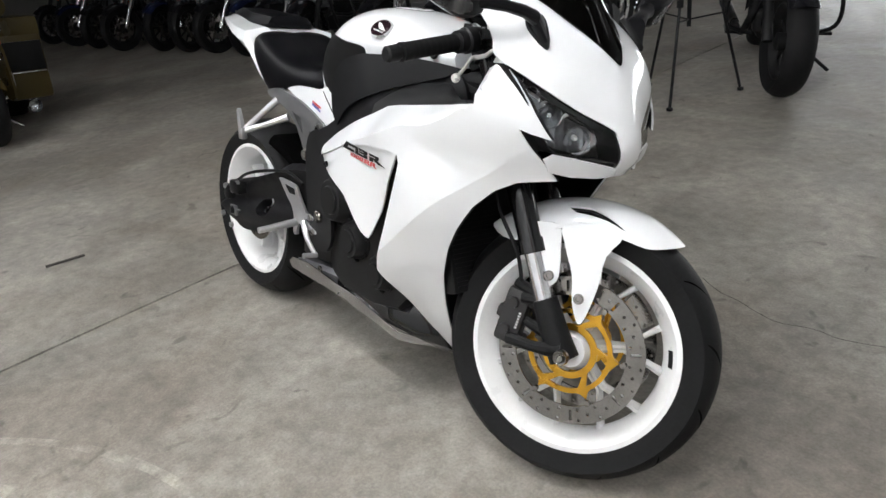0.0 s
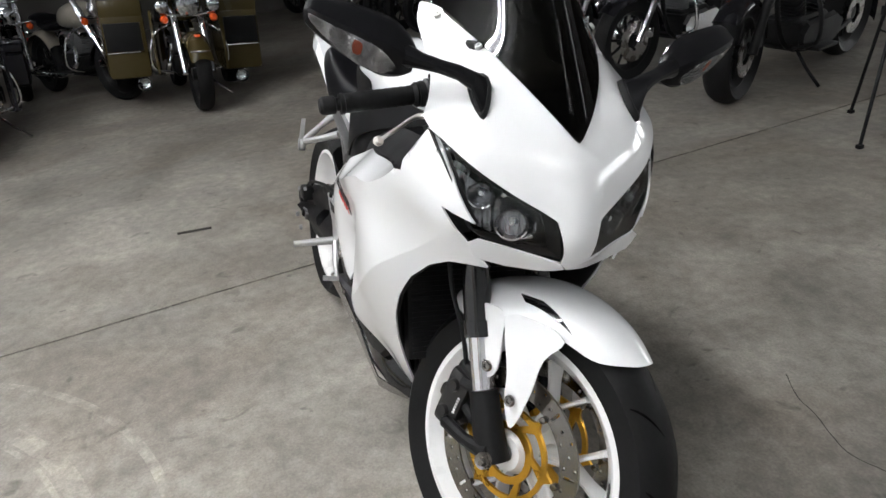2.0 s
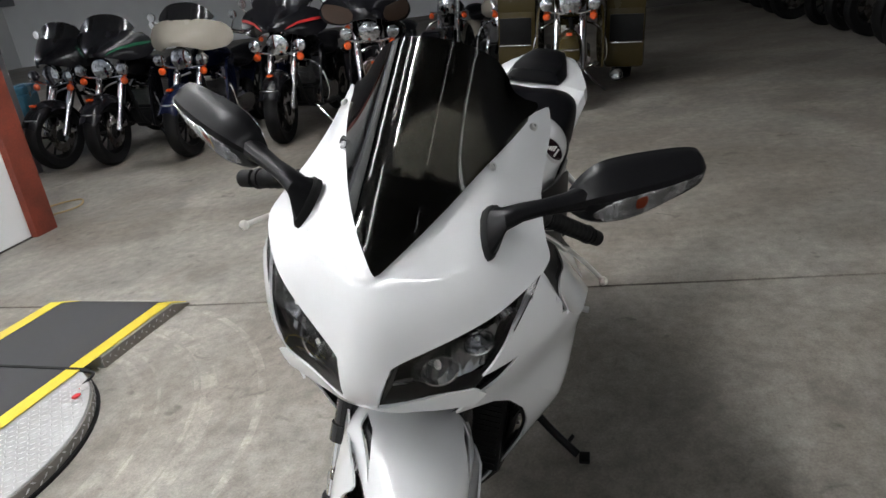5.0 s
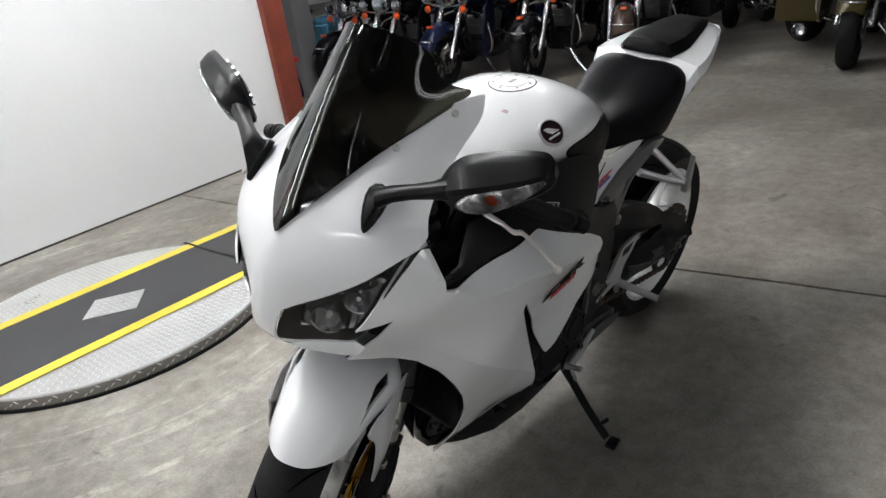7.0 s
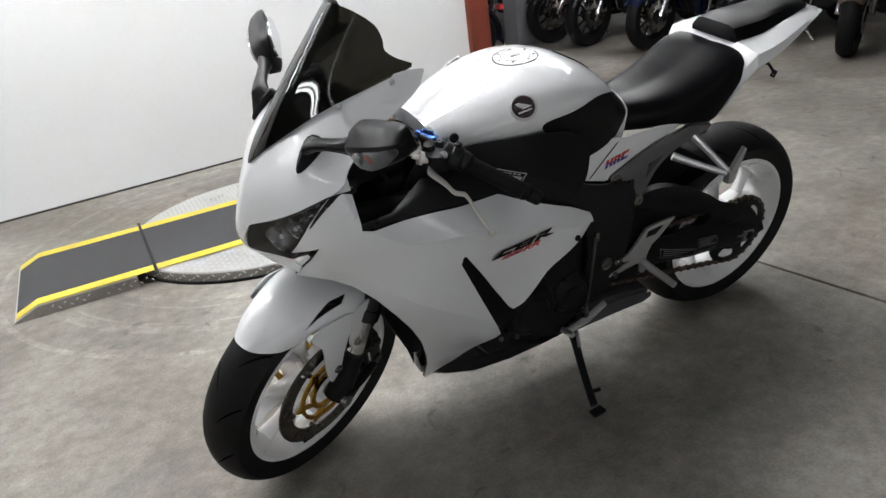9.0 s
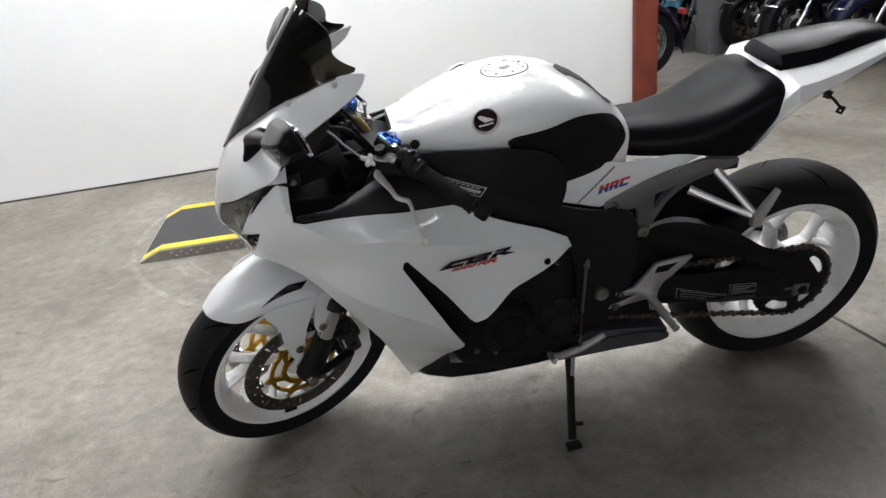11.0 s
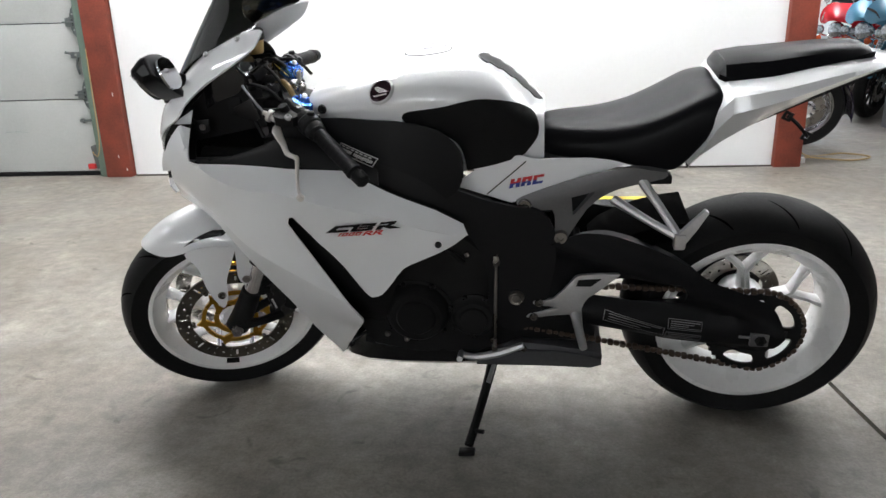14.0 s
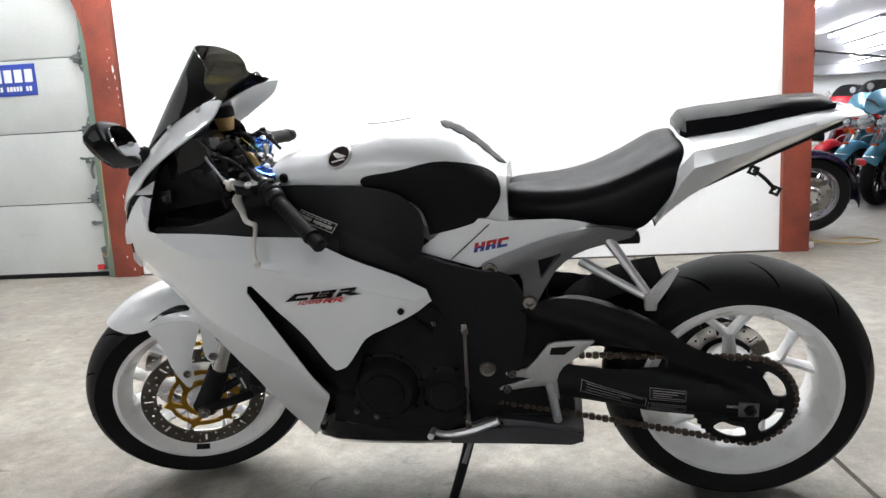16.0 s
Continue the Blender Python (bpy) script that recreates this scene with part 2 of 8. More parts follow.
def catmull(pts, n=6, closed=False):
    pts = [Vector(p) for p in pts]
    k = len(pts)
    out = []
    for i in range(k if closed else k - 1):
        get = (lambda j: pts[j % k]) if closed else (lambda j: pts[min(max(j, 0), k - 1)])
        a, b, c, d = get(i - 1), get(i), get(i + 1), get(i + 2)
        for s in range(n):
            t = s / n
            out.append(0.5 * (2 * b + (c - a) * t + (2 * a - 5 * b + 4 * c - d) * t * t + (3 * b - a - 3 * c + d) * t**3))
    if not closed:
        out.append(pts[-1])
    return out


def rings(rows, closed=True, caps=True):
    """Skins rows of points; closed: each row is a ring."""
    bm = bmesh.new()
    vs = [[bm.verts.new(p) for p in row] for row in rows]
    n = len(vs[0])
    for a, b in zip(vs, vs[1:]):
        for i in range(n if closed else n - 1):
            j = (i + 1) % n
            bm.faces.new((a[i], a[j], b[j], b[i]))
    if caps and closed:
        bm.faces.new(vs[0][::-1])
        bm.faces.new(vs[-1])
    bmesh.ops.recalc_face_normals(bm, faces=bm.faces)
    return bm


def tube(path, r, seg=10, n=5, straight=False):
    """A round bar along a path; r is a number or a list along it."""
    pts = [Vector(p) for p in path] if straight else catmull(path, n)
    radii = [r] * len(pts) if not isinstance(r, (list, tuple)) else list(np.interp(np.linspace(0, 1, len(pts)), np.linspace(0, 1, len(r)), r))
    tangents = [(pts[min(i + 1, len(pts) - 1)] - pts[max(i - 1, 0)]).normalized() for i in range(len(pts))]
    side = tangents[0].orthogonal().normalized()
    rows = []
    for p, t, rr in zip(pts, tangents, radii):
        side = (side - t * side.dot(t)).normalized()
        up = t.cross(side)
        rows.append([p + (side * math.cos(a) + up * math.sin(a)) * rr for a in (2 * math.pi * k / seg for k in range(seg))])
    return rings(rows)


def lathe(profile, seg=48, closed=False, axis="y"):
    """Turns a profile of (radius, along) round the axis."""
    rows = []
    for k in range(seg):
        a = 2 * math.pi * k / seg
        c, s = math.cos(a), math.sin(a)
        rows.append([{"y": Vector((r * c, h, r * s)), "z": Vector((r * c, r * s, h)), "x": Vector((h, r * c, r * s))}[axis] for r, h in profile])
    bm = bmesh.new()
    vs = [[bm.verts.new(p) for p in row] for row in rows]
    n = len(profile)
    for i in range(seg):
        a, b = vs[i], vs[(i + 1) % seg]
        for j in range(n if closed else n - 1):
            j2 = (j + 1) % n
            bm.faces.new((a[j], b[j], b[j2], a[j2]))
    bmesh.ops.remove_doubles(bm, verts=bm.verts, dist=1e-6)
    bmesh.ops.recalc_face_normals(bm, faces=bm.faces)
    return bm


def block(size, centre=(0, 0, 0), bevel=0.004, seg=2, m=None):
    bm = bmesh.new()
    bmesh.ops.create_cube(bm, size=1)
    bmesh.ops.scale(bm, vec=size, verts=bm.verts)
    if bevel:
        bmesh.ops.bevel(bm, geom=bm.edges[:], offset=bevel, segments=seg, affect="EDGES", profile=0.6)
    if m is not None:
        moved(bm, m)
    bmesh.ops.translate(bm, vec=centre, verts=bm.verts)
    return bm


def prism(outline, y0, y1, bevel=0.003, plane="xz"):
    """A plate with the given outline, from y0 to y1, with softened edges."""
    bm = bmesh.new()
    place = {"xz": lambda a, b, c: (a, c, b), "xy": lambda a, b, c: (a, b, c), "yz": lambda a, b, c: (c, a, b)}[plane]
    lo = [bm.verts.new(place(a, b, y0)) for a, b in outline]
    hi = [bm.verts.new(place(a, b, y1)) for a, b in outline]
    n = len(lo)
    for i in range(n):
        bm.faces.new((lo[i], lo[(i + 1) % n], hi[(i + 1) % n], hi[i]))
    bm.faces.new(lo[::-1])
    bm.faces.new(hi)
    bmesh.ops.recalc_face_normals(bm, faces=bm.faces)
    if bevel:
        bmesh.ops.bevel(bm, geom=[e for e in bm.edges if e.calc_face_angle(0) > 0.5], offset=bevel, segments=2, affect="EDGES", profile=0.6)
    bmesh.ops.triangulate(bm, faces=[f for f in bm.faces if len(f.verts) > 4])
    return bm


def spline_of(points, stiff=0.0):
    """A smooth height over a plane through some (a, b, height): a thin plate."""
    p = np.array(points, float)
    k = len(p)

    def kernel(d2):
        return np.where(d2 > 0, d2 * np.log(np.maximum(d2, 1e-12)), 0.0)

    d2 = ((p[:, None, :2] - p[None, :, :2]) ** 2).sum(-1)
    q = np.c_[np.ones(k), p[:, :2]]
    a = np.block([[kernel(d2) + stiff * np.eye(k), q], [q.T, np.zeros((3, 3))]])
    w = np.linalg.solve(a, np.r_[p[:, 2], np.zeros(3)])

    def height(x, y):
        e2 = (p[:, 0] - x) ** 2 + (p[:, 1] - y) ** 2
        return float(kernel(e2) @ w[:k] + w[k] + w[k + 1] * x + w[k + 2] * y)

    return height


def inside(poly, pts):
    poly, pts = np.asarray(poly), np.asarray(pts)
    x, y = pts[:, 0][:, None], pts[:, 1][:, None]
    x1, y1 = poly[:, 0], poly[:, 1]
    x2, y2 = np.roll(x1, -1), np.roll(y1, -1)
    cross = ((y1 > y) != (y2 > y)) & (x < (x2 - x1) * (y - y1) / np.where(y2 == y1, 1e-12, y2 - y1) + x1)
    return cross.sum(1) % 2 == 1


def dense(outline, step):
    out = []
    for a, b in zip(outline, [*outline[1:], outline[0]]):
        a, b = Vector(a[:2]), Vector(b[:2])
        k = max(1, round((b - a).length / step))
        out += [tuple(a.lerp(b, i / k)) for i in range(k)]
    return out


def rounded(outline, n=4, sharp=()):
    """A closed outline drawn as a flowing curve; the corners numbered in sharp stay sharp."""
    k = len(outline)
    pts = [Vector(p) for p in outline]
    out = []
    for i in range(k):
        b, c = pts[i], pts[(i + 1) % k]
        a = 2 * b - c if i in sharp else pts[i - 1]
        d = 2 * c - b if (i + 1) % k in sharp else pts[(i + 2) % k]
        for s in range(n):
            t = s / n
            out.append(tuple(0.5 * (2 * b + (c - a) * t + (2 * a - 5 * b + 4 * c - d) * t * t + (3 * b - a - 3 * c + d) * t**3)))
    return out


def sheet(outline, place, holes=(), step=0.02, thick=0.003, folds=()):
    """A shell cut to an outline in two parameters and laid into space by place(a, b)."""
    from mathutils.geometry import delaunay_2d_cdt
    loops = [dense(outline, step)] + [dense(h, step) for h in holes]
    pts = [p for loop in loops for p in loop]
    edges, at = [], 0
    for loop in loops:
        k = len(loop)
        edges += [(at + i, at + (i + 1) % k) for i in range(k)]
        at += k
    lo, hi = np.min(loops[0], 0), np.max(loops[0], 0)
    for fold in folds:
        run = [p for p in fold if inside(loops[0], [p])[0] and ((np.array(loops[0]) - p) ** 2).sum(1).min() > (0.3 * step) ** 2]
        edges += [(len(pts) + i, len(pts) + i + 1) for i in range(len(run) - 1)]
        pts += [tuple(p) for p in run]
    rim = np.array(pts)
    gx, gy = np.meshgrid(np.arange(lo[0] + step / 2, hi[0], step), np.arange(lo[1] + step / 2, hi[1], step))
    gx = gx + (np.arange(gx.shape[0]) % 2)[:, None] * step / 2
    grid = np.c_[gx.ravel(), gy.ravel()]
    if len(grid):
        keep = inside(loops[0], grid)
        for h in loops[1:]:
            keep &= ~inside(h, grid)
        keep &= np.array([((rim - g) ** 2).sum(1).min() > (0.5 * step) ** 2 for g in grid])
        pts += [tuple(g) for g in grid[keep]]
    vs, _, fs, *_ = delaunay_2d_cdt([Vector(p) for p in pts], edges, [], 0, 1e-7)
    mids = np.array([np.mean([vs[i] for i in f], 0) for f in fs])
    keep = inside(loops[0], mids)
    for h in loops[1:]:
        keep &= ~inside(h, mids)
    bm = bmesh.new()
    made = {}
    for f, ok in zip(fs, keep):
        if ok:
            for i in f:
                if i not in made:
                    made[i] = bm.verts.new(place(vs[i][0], vs[i][1]))
            bm.faces.new([made[i] for i in f])
    bmesh.ops.recalc_face_normals(bm, faces=bm.faces)
    if thick:
        bmesh.ops.solidify(bm, geom=bm.faces[:], thickness=thick)
    return bm


def bars(outlines, place, thick=0.0012):
    """Several flat marks laid on a surface, joined."""
    return merge(*[sheet(o, place, step=0.03, thick=thick) for o in outlines])


def disc_outline(r, n=24, c=(0, 0), start=0.0):
    return [(c[0] + r * math.cos(start + 2 * math.pi * i / n), c[1] + r * math.sin(start + 2 * math.pi * i / n)) for i in range(n)]


def loft_boxes(stations, soft=0.25):
    """A body through rounded boxes (x, low, high, half width)."""
    rows = []
    for x, lo, hi, w in stations:
        c = min(w, (hi - lo) / 2) * soft
        rows.append([Vector((x, y, z)) for y, z in ((w, lo + c), (w, hi - c), (w - c, hi), (-w + c, hi), (-w, hi - c), (-w, lo + c), (-w + c, lo), (w - c, lo))])
    return rings(rows)


def bolt(at, direction, r=0.009, h=0.006):
    bm = lathe([(0, 0), (r * 1.25, 0), (r * 1.25, h * 0.35), (r, h), (r * 0.55, h), (r * 0.5, h * 0.5), (0, h * 0.5)], 12, axis="z")
    return moved(bm, Matrix.Translation(at) @ Vector(direction).to_track_quat("Z", "Y").to_matrix().to_4x4())

# ---------------------------------------------------------------- the building
floor = thing("floor", "old stained grey-brown concrete floor with a saw-cut joint", "floor", kind="structure")


def joint_x(y):
    return -0.335 - 0.105 * y if y > -1.5 else -0.335 + 0.1575 + (-1.5 - y) * 0.03


def slab(outline):
    bm = bmesh.new()
    top = [bm.verts.new((x, y, 0)) for x, y in outline]
    low = [bm.verts.new((x, y, -0.12)) for x, y in outline]
    bm.faces.new(top)
    for i in range(len(top)):
        j = (i + 1) % len(top)
        bm.faces.new((top[i], low[i], low[j], top[j]))
    bmesh.ops.recalc_face_normals(bm, faces=bm.faces)
    return bm


ys = [-26, -6, -3, -1.5, -1.0, -0.5, 0.0, 0.4, 0.9, 1.4, 2.0, 3.0, 10.5]
line = [(joint_x(y) + 0.006 * math.sin(9 * y) * math.sin(3.1 * y), y) for y in ys]
GAP = 0.0075
part("slab", slab([(x + GAP, y) for x, y in line] + [(9, 10.5), (9, -26)]), FLOOR, floor)
part("slab", slab([(x - GAP, y) for x, y in line] + [(-22, 10.5), (-22, -26)]), FLOOR, floor)
part("joint_filler", block((0.2, 36, 0.01), (-0.2, -8.0, -0.02), 0), JOINT, floor)

# the south wall stands a little askew to the motorcycle
BAY_CEILING = 2.65
SKEW = Matrix.Translation((3.68, -3.10, 0)) @ Matrix.Rotation(radians(4.3), 4, "Z") @ Matrix.Translation((-3.68, 3.05, 0))
wall_south = thing("wall_south", "plain white painted board wall beside the bay opening", "wall", SKEW, kind="structure")
part("board", block((4.75, 0.12, CEILING), (1.225, -3.11, CEILING / 2), 0.0), WALL, wall_south)
# dark strip standing in for the shadow gap at the wall's foot
part("base_shadow_line", block((4.75, 0.006, 0.012), (1.225, -3.048, 0.006), 0.0), JOINT, wall_south)


def post(x, w, label, arch):
    p = thing("timber_post", label, "post", SKEW, kind="structure")
    part("upright", block((w, 0.26, CEILING), (x, -3.13, CEILING / 2), 0.012), POST, p)
    if arch:
        rows = [[(x + a, -3.005, z), (x + a, -3.24, z), (x + b, -3.24, z2), (x + b, -3.005, z2)] for a, b, z, z2 in ((0.09, 0.101, 1.5, 1.5), (0.09, 0.104, 1.75, 1.75), (0.09, 0.118, 1.88, 1.88), (0.09, 0.142, 1.98, 1.98), (0.09, 0.19, 2.10, 2.10), (0.09, 0.30, 2.25, 2.25), (0.09, 0.60, 2.45, 2.45))]
        part("corner_brace", rings(rows), POST, p)
    return p


post(-1.245, 0.19, "rust-red painted timber post at the bay opening", False)
post(3.71, 0.20, "rust-red painted timber post with chipped paint beside the garage door", True)
for x, z, w, h in ((3.622, 1.56, 0.024, 0.062), (3.612, 1.50, 0.012, 0.035), (3.607, 1.42, 0.010, 0.022), (3.604, 1.36, 0.007, 0.028), (3.601, 1.30, 0.008, 0.018), (3.640, 1.64, 0.008, 0.016), (3.648, 1.70, 0.006, 0.012), (3.668, 1.55, 0.006, 0.012), (3.672, 1.49, 0.007, 0.010), (3.666, 1.43, 0.005, 0.014), (3.655, 1.62, 0.006, 0.010), (3.66, 0.62, 0.012, 0.035), (3.69, 0.16, 0.012, 0.03), (3.64, 0.06, 0.018, 0.02)):
    w, h = w * 0.6, h * 0.7
    chip = thing("paint_chip", "pale patch where paint has flaked off the post", "paint chip", SKEW, kind="structure")
    part("patch", prism([(x - w * 0.5, z - h * 0.4), (x + w * 0.2, z - h * 0.7), (x + w * 0.5, z - h * 0.1), (x + w * 0.3, z + h * 0.7), (x - w * 0.3, z + h * 0.3)], -2.9992, -2.9985, 0.0), PALE, chip)
bracket = thing("bracket", "small black steel bracket bolted to the timber post", "bracket", SKEW)
part("plate", block((0.012, 0.05, 0.07), (-1.346, -3.05, 1.37), 0.003), BLACK, bracket)
part("rod", tube([(-1.35, -3.06, 1.385), (-2.6, -4.3, 1.385)], 0.008, 8, 1), BLACK, bracket)

# sectional garage door
door = thing("door_1", "closed off-white sectional garage door with steel hinges", "garage door", SKEW, kind="structure")
for i in range(6):
    z0 = 0.035 + i * 0.55
    part("panel", block((3.0, 0.045, 0.544), (5.33, -3.12, z0 + 0.272), 0.006), DOOR, door)
part("bottom_seal", block((3.0, 0.05, 0.03), (5.33, -3.12, 0.015), 0.004), BLACK, door)
track = part("track", merge(block((0.05, 0.045, 2.6), (3.855, -3.065, 1.3), 0.006), block((0.02, 0.08, 2.6), (3.828, -3.07, 1.3), 0.004)), GREEN_EDGE, door)
for z in (0.615, 1.135, 1.665, 2.235):
    hinge = part("hinge", prism([(3.901, z + 0.115), (3.923, z + 0.085), (3.938, z + 0.035), (3.975, z + 0.028), (3.977, z - 0.028), (3.939, z - 0.035), (3.925, z - 0.085), (3.901, z - 0.115), (3.895, z)], -3.097, -3.088, 0.002), HINGE, door, "zinc-plated roller hinge")
    part("leaf", merge(block((0.05, 0.022, 0.052), (3.938, -3.078, z), 0.005), tube([(3.988, -3.070, z), (3.845, -3.066, z)], 0.0065, 8, 1)), HINGE, hinge)
    for dx, dz in ((-0.012, 0.055), (-0.012, -0.055), (0.022, 0.0)):
        part("bolt", bolt((3.925 + dx, -3.088, z + dz), (0, 1, 0), 0.006, 0.005), GALV, hinge)
latch = part("latch", merge(block((0.085, 0.03, 0.045), (3.925, -3.082, 0.905), 0.006), tube([(3.96, -3.07, 0.915), (4.00, -3.06, 0.925)], 0.009, 8, 1), tube([(3.915, -3.072, 0.885), (3.93, -3.07, 0.83), (3.918, -3.07, 0.765)], 0.008, 8)), HINGE, door, "steel slide latch")
part("bolt", bolt((3.925, -3.067, 0.905), (0, 1, 0), 0.008, 0.006), GALV, latch)
part("slide_bolt", merge(block((0.10, 0.02, 0.018), (3.94, -3.085, 0.425), 0.003), block((0.02, 0.026, 0.03), (3.97, -3.084, 0.425), 0.003)), HINGE, door)
part("corner_plate", prism([(3.895, 0.245), (3.950, 0.225), (3.930, 0.055), (3.88, 0.045)], -3.097, -3.089, 0.002), HINGE, door, "zinc-plated corner plate")
part("stop", block((0.055, 0.03, 0.04), (3.955, -3.080, 0.075), 0.005), RED, door)
part("scuff", prism([(4.62, 0.338), (4.52, 0.345), (4.40, 0.337), (4.50, 0.352), (4.60, 0.350)], -3.0973, -3.0967, 0.0), GALV, door, "long dark scuff on the lowest panel")
sign = thing("sign", "blue tin sign with white lettering fixed on the garage door", "sign", SKEW)
part("panel", block((0.62, 0.006, 0.235), (4.60, -3.094, 1.535), 0.002), SIGN_BLUE, sign)
for i in range(7):
    part("letter_bar", block((0.062, 0.002, 0.095), (4.345 + 0.083 * i, -3.0895, 1.565), 0.0), PALE, sign)
for i in (0, 1, 3, 4, 5, 6, 7, 9, 10, 11, 12, 13, 15, 16, 17, 18, 19):
    part("small_bar", block((0.018, 0.002, 0.035), (4.34 + 0.026 * i, -3.0895, 1.47), 0.0), PALE, sign)
cord = thing("cord", "thin yellow cord hanging beside the door track", "cord", SKEW)
part("strand", tube([(3.80, -2.99, 0.95), (3.805, -2.985, 0.6), (3.81, -2.98, 0.3), (3.84, -2.98, 0.17), (3.88, -2.985, 0.2)], 0.004, 6), CORD, cord)

# outer shell
for n, (size, at, m) in {
    "wall_east": ((0.2, 15.2, CEILING), (7.0, 4.5, CEILING / 2), WALL),
    "wall_west": ((0.2, 13.2, CEILING), (-13.5, 3.5, CEILING / 2), DARK_WALL),
    "wall_bay_west": ((0.2, 21, CEILING), (-21.0, -13.7, CEILING / 2), WALL),
    "wall_bay_north": ((7.5, 0.2, CEILING), (-17.25, -3.2, CEILING / 2), WALL),
    "wall_door": ((0.4, 0.12, CEILING), (7.0, -2.86, CEILING / 2), WALL),
    "wall_bay_south": ((24, 0.2, CEILING), (-9.2, -24.3, CEILING / 2), WALL),
    "wall_bay_east": ((0.2, 20.6, CEILING), (1.2, -13.9, CEILING / 2), WALL),
}.items():
    w = thing(n, "plain painted wall of the storage hall", "wall", kind="structure")
    part("panel", block(size, at, 0.0), m, w)
# openings hold the added fill panels; no windows are known here
w = thing("wall_north", "dark block wall with openings for the added fill panels", "wall", kind="structure")
for size, at in (((22, 0.2, 0.45), (-4.0, 10.0, 0.225)), ((22, 0.2, CEILING - 1.65), (-4.0, 10.0, (CEILING + 1.65) / 2)), ((12.25, 0.2, 1.2), (-8.875, 10.0, 1.05)), ((0.7, 0.2, 1.2), (-0.1, 10.0, 1.05)), ((0.7, 0.2, 1.2), (2.9, 10.0, 1.05)), ((1.45, 0.2, 1.2), (6.275, 10.0, 1.05))):
    part("panel", block(size, at, 0.0), DARK_WALL, w)
ceiling = tagged(part("ceiling", block((21, 13.2, 0.1), (-3.5, 3.5, CEILING + 0.05), 0.0), CEIL), "unseen ceiling closing the hall, toned dark to cut bounced light", "ceiling", kind="structure")
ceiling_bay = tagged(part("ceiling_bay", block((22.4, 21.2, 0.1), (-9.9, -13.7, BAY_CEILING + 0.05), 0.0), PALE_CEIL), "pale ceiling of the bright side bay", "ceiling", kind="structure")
pillar = thing("pillar", "grey painted block pillar between the parked motorcycles", "pillar", kind="structure")
part("shaft", block((0.24, 0.26, CEILING), (-2.84, -5.31, CEILING / 2), 0.01), PILLAR, pillar)

# fluorescent fittings
COOL = (0.93, 0.97, 1.0)
TUBE = lamp_skin("tube_glow", (0.975, 0.985, 0.985), 72.0)


def fitting(x, y, z, turn, length=2.4, tubes=2, skin=None, group="ceiling lights", top=CEILING, bore=0.0135):
    f = thing("ceiling_light", "long fluorescent fitting with bare white tubes, switched on", "ceiling light", pose(x, y, z, 0, 0, turn), group)
    part("housing", block((length, 0.12, 0.05), (0, 0, 0.05), 0.008), PILLAR, f)
    if z < top - 0.2:
        for dx in (-0.8, 0.8):
            part("hanger", tube([(dx, 0, 0.06), (dx, 0, top - z)], 0.004, 6, 1), GALV, f)
    for k in range(tubes):
        part("tube", lathe([(0, -length / 2 + 0.03), (bore, -length / 2 + 0.03), (bore, length / 2 - 0.03), (0, length / 2 - 0.03)], 12, axis="x"), skin or TUBE, f, "glowing white tube").location = (0, (k - (tubes - 1) / 2) * 0.09, 0)
    return f


OVER = lamp_skin("tube_glow_over", (0.975, 0.985, 0.985), 135.0)
MAIN = lamp_skin("tube_glow_main", (0.975, 0.985, 0.985), 28.0)
SIDE = lamp_skin("tube_glow_side", (0.975, 0.985, 0.985), 62.0)
SOFT = lamp_skin("tube_glow_soft", (0.975, 0.985, 0.985), 26.0)
for x, near in ((3.6, TUBE), (0.8, MAIN), (-2.0, SIDE)):
    fitting(x, -2.6, CEILING - 0.09, 0, skin=near)
    fitting(x, -1.6, CEILING - 0.09, 0, skin=SOFT)
fitting(1.35, -0.95, CEILING - 0.09, 0, skin=OVER)
# unseen fill light for the motorcycle's flank, framed as made-up windows
FLANK_FILL = lamp_skin("flank_fill_glow", (0.96, 0.985, 1.0), 6.6)
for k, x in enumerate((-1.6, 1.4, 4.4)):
    fill_panel = thing(f"window_{k + 1}", "added fill-light panel framed as a low frosted window", "window", kind="structure")
    part("pane", block((2.3, 0.01, 1.2), (x, 9.98, 1.05), 0.0), FLANK_FILL, fill_panel, "glowing pane of the added fill light")
    for dx in (-1.15, 0.0, 1.15):
        part("frame", block((0.05, 0.08, 1.2), (x + dx, 9.95, 1.05), 0.004), PILLAR, fill_panel)
    for z in (0.47, 1.63):
        part("frame", block((2.35, 0.08, 0.05), (x, 9.95, z), 0.004), PILLAR, fill_panel)
FAINT = lamp_skin("tube_glow_faint", (0.975, 0.985, 0.985), 10.0)
NORTH = lamp_skin("tube_glow_north", (0.965, 0.985, 1.0), 4.0)
for x in (-1.2, 1.6, 4.4):
    fitting(x, 5.0, CEILING - 0.09, 0, skin=NORTH)
for x in (-0.9, 0.8, 2.5, 4.2):
    fitting(x, 2.2, CEILING - 0.09, 0, 1.25, 1, FAINT, bore=0.009)
DIM = lamp_skin("tube_glow_far", (0.975, 0.985, 0.985), 6.0)
for x, y in ((-8.4, 3.0), (-5.2, -0.8)):
    fitting(x, y, CEILING - 0.09, 0, skin=DIM)
FRONT = lamp_skin("tube_glow_front", (0.975, 0.985, 0.985), 40.0)
fitting(-2.4, -2.0, CEILING - 0.09, 90, skin=FRONT)
EAST = lamp_skin("tube_glow_east", (0.965, 0.985, 1.0), 24.0)
fitting(4.9, 0.6, CEILING - 0.09, 90, skin=EAST)
BAY = lamp_skin("tube_glow_bay", COOL, 98.0)
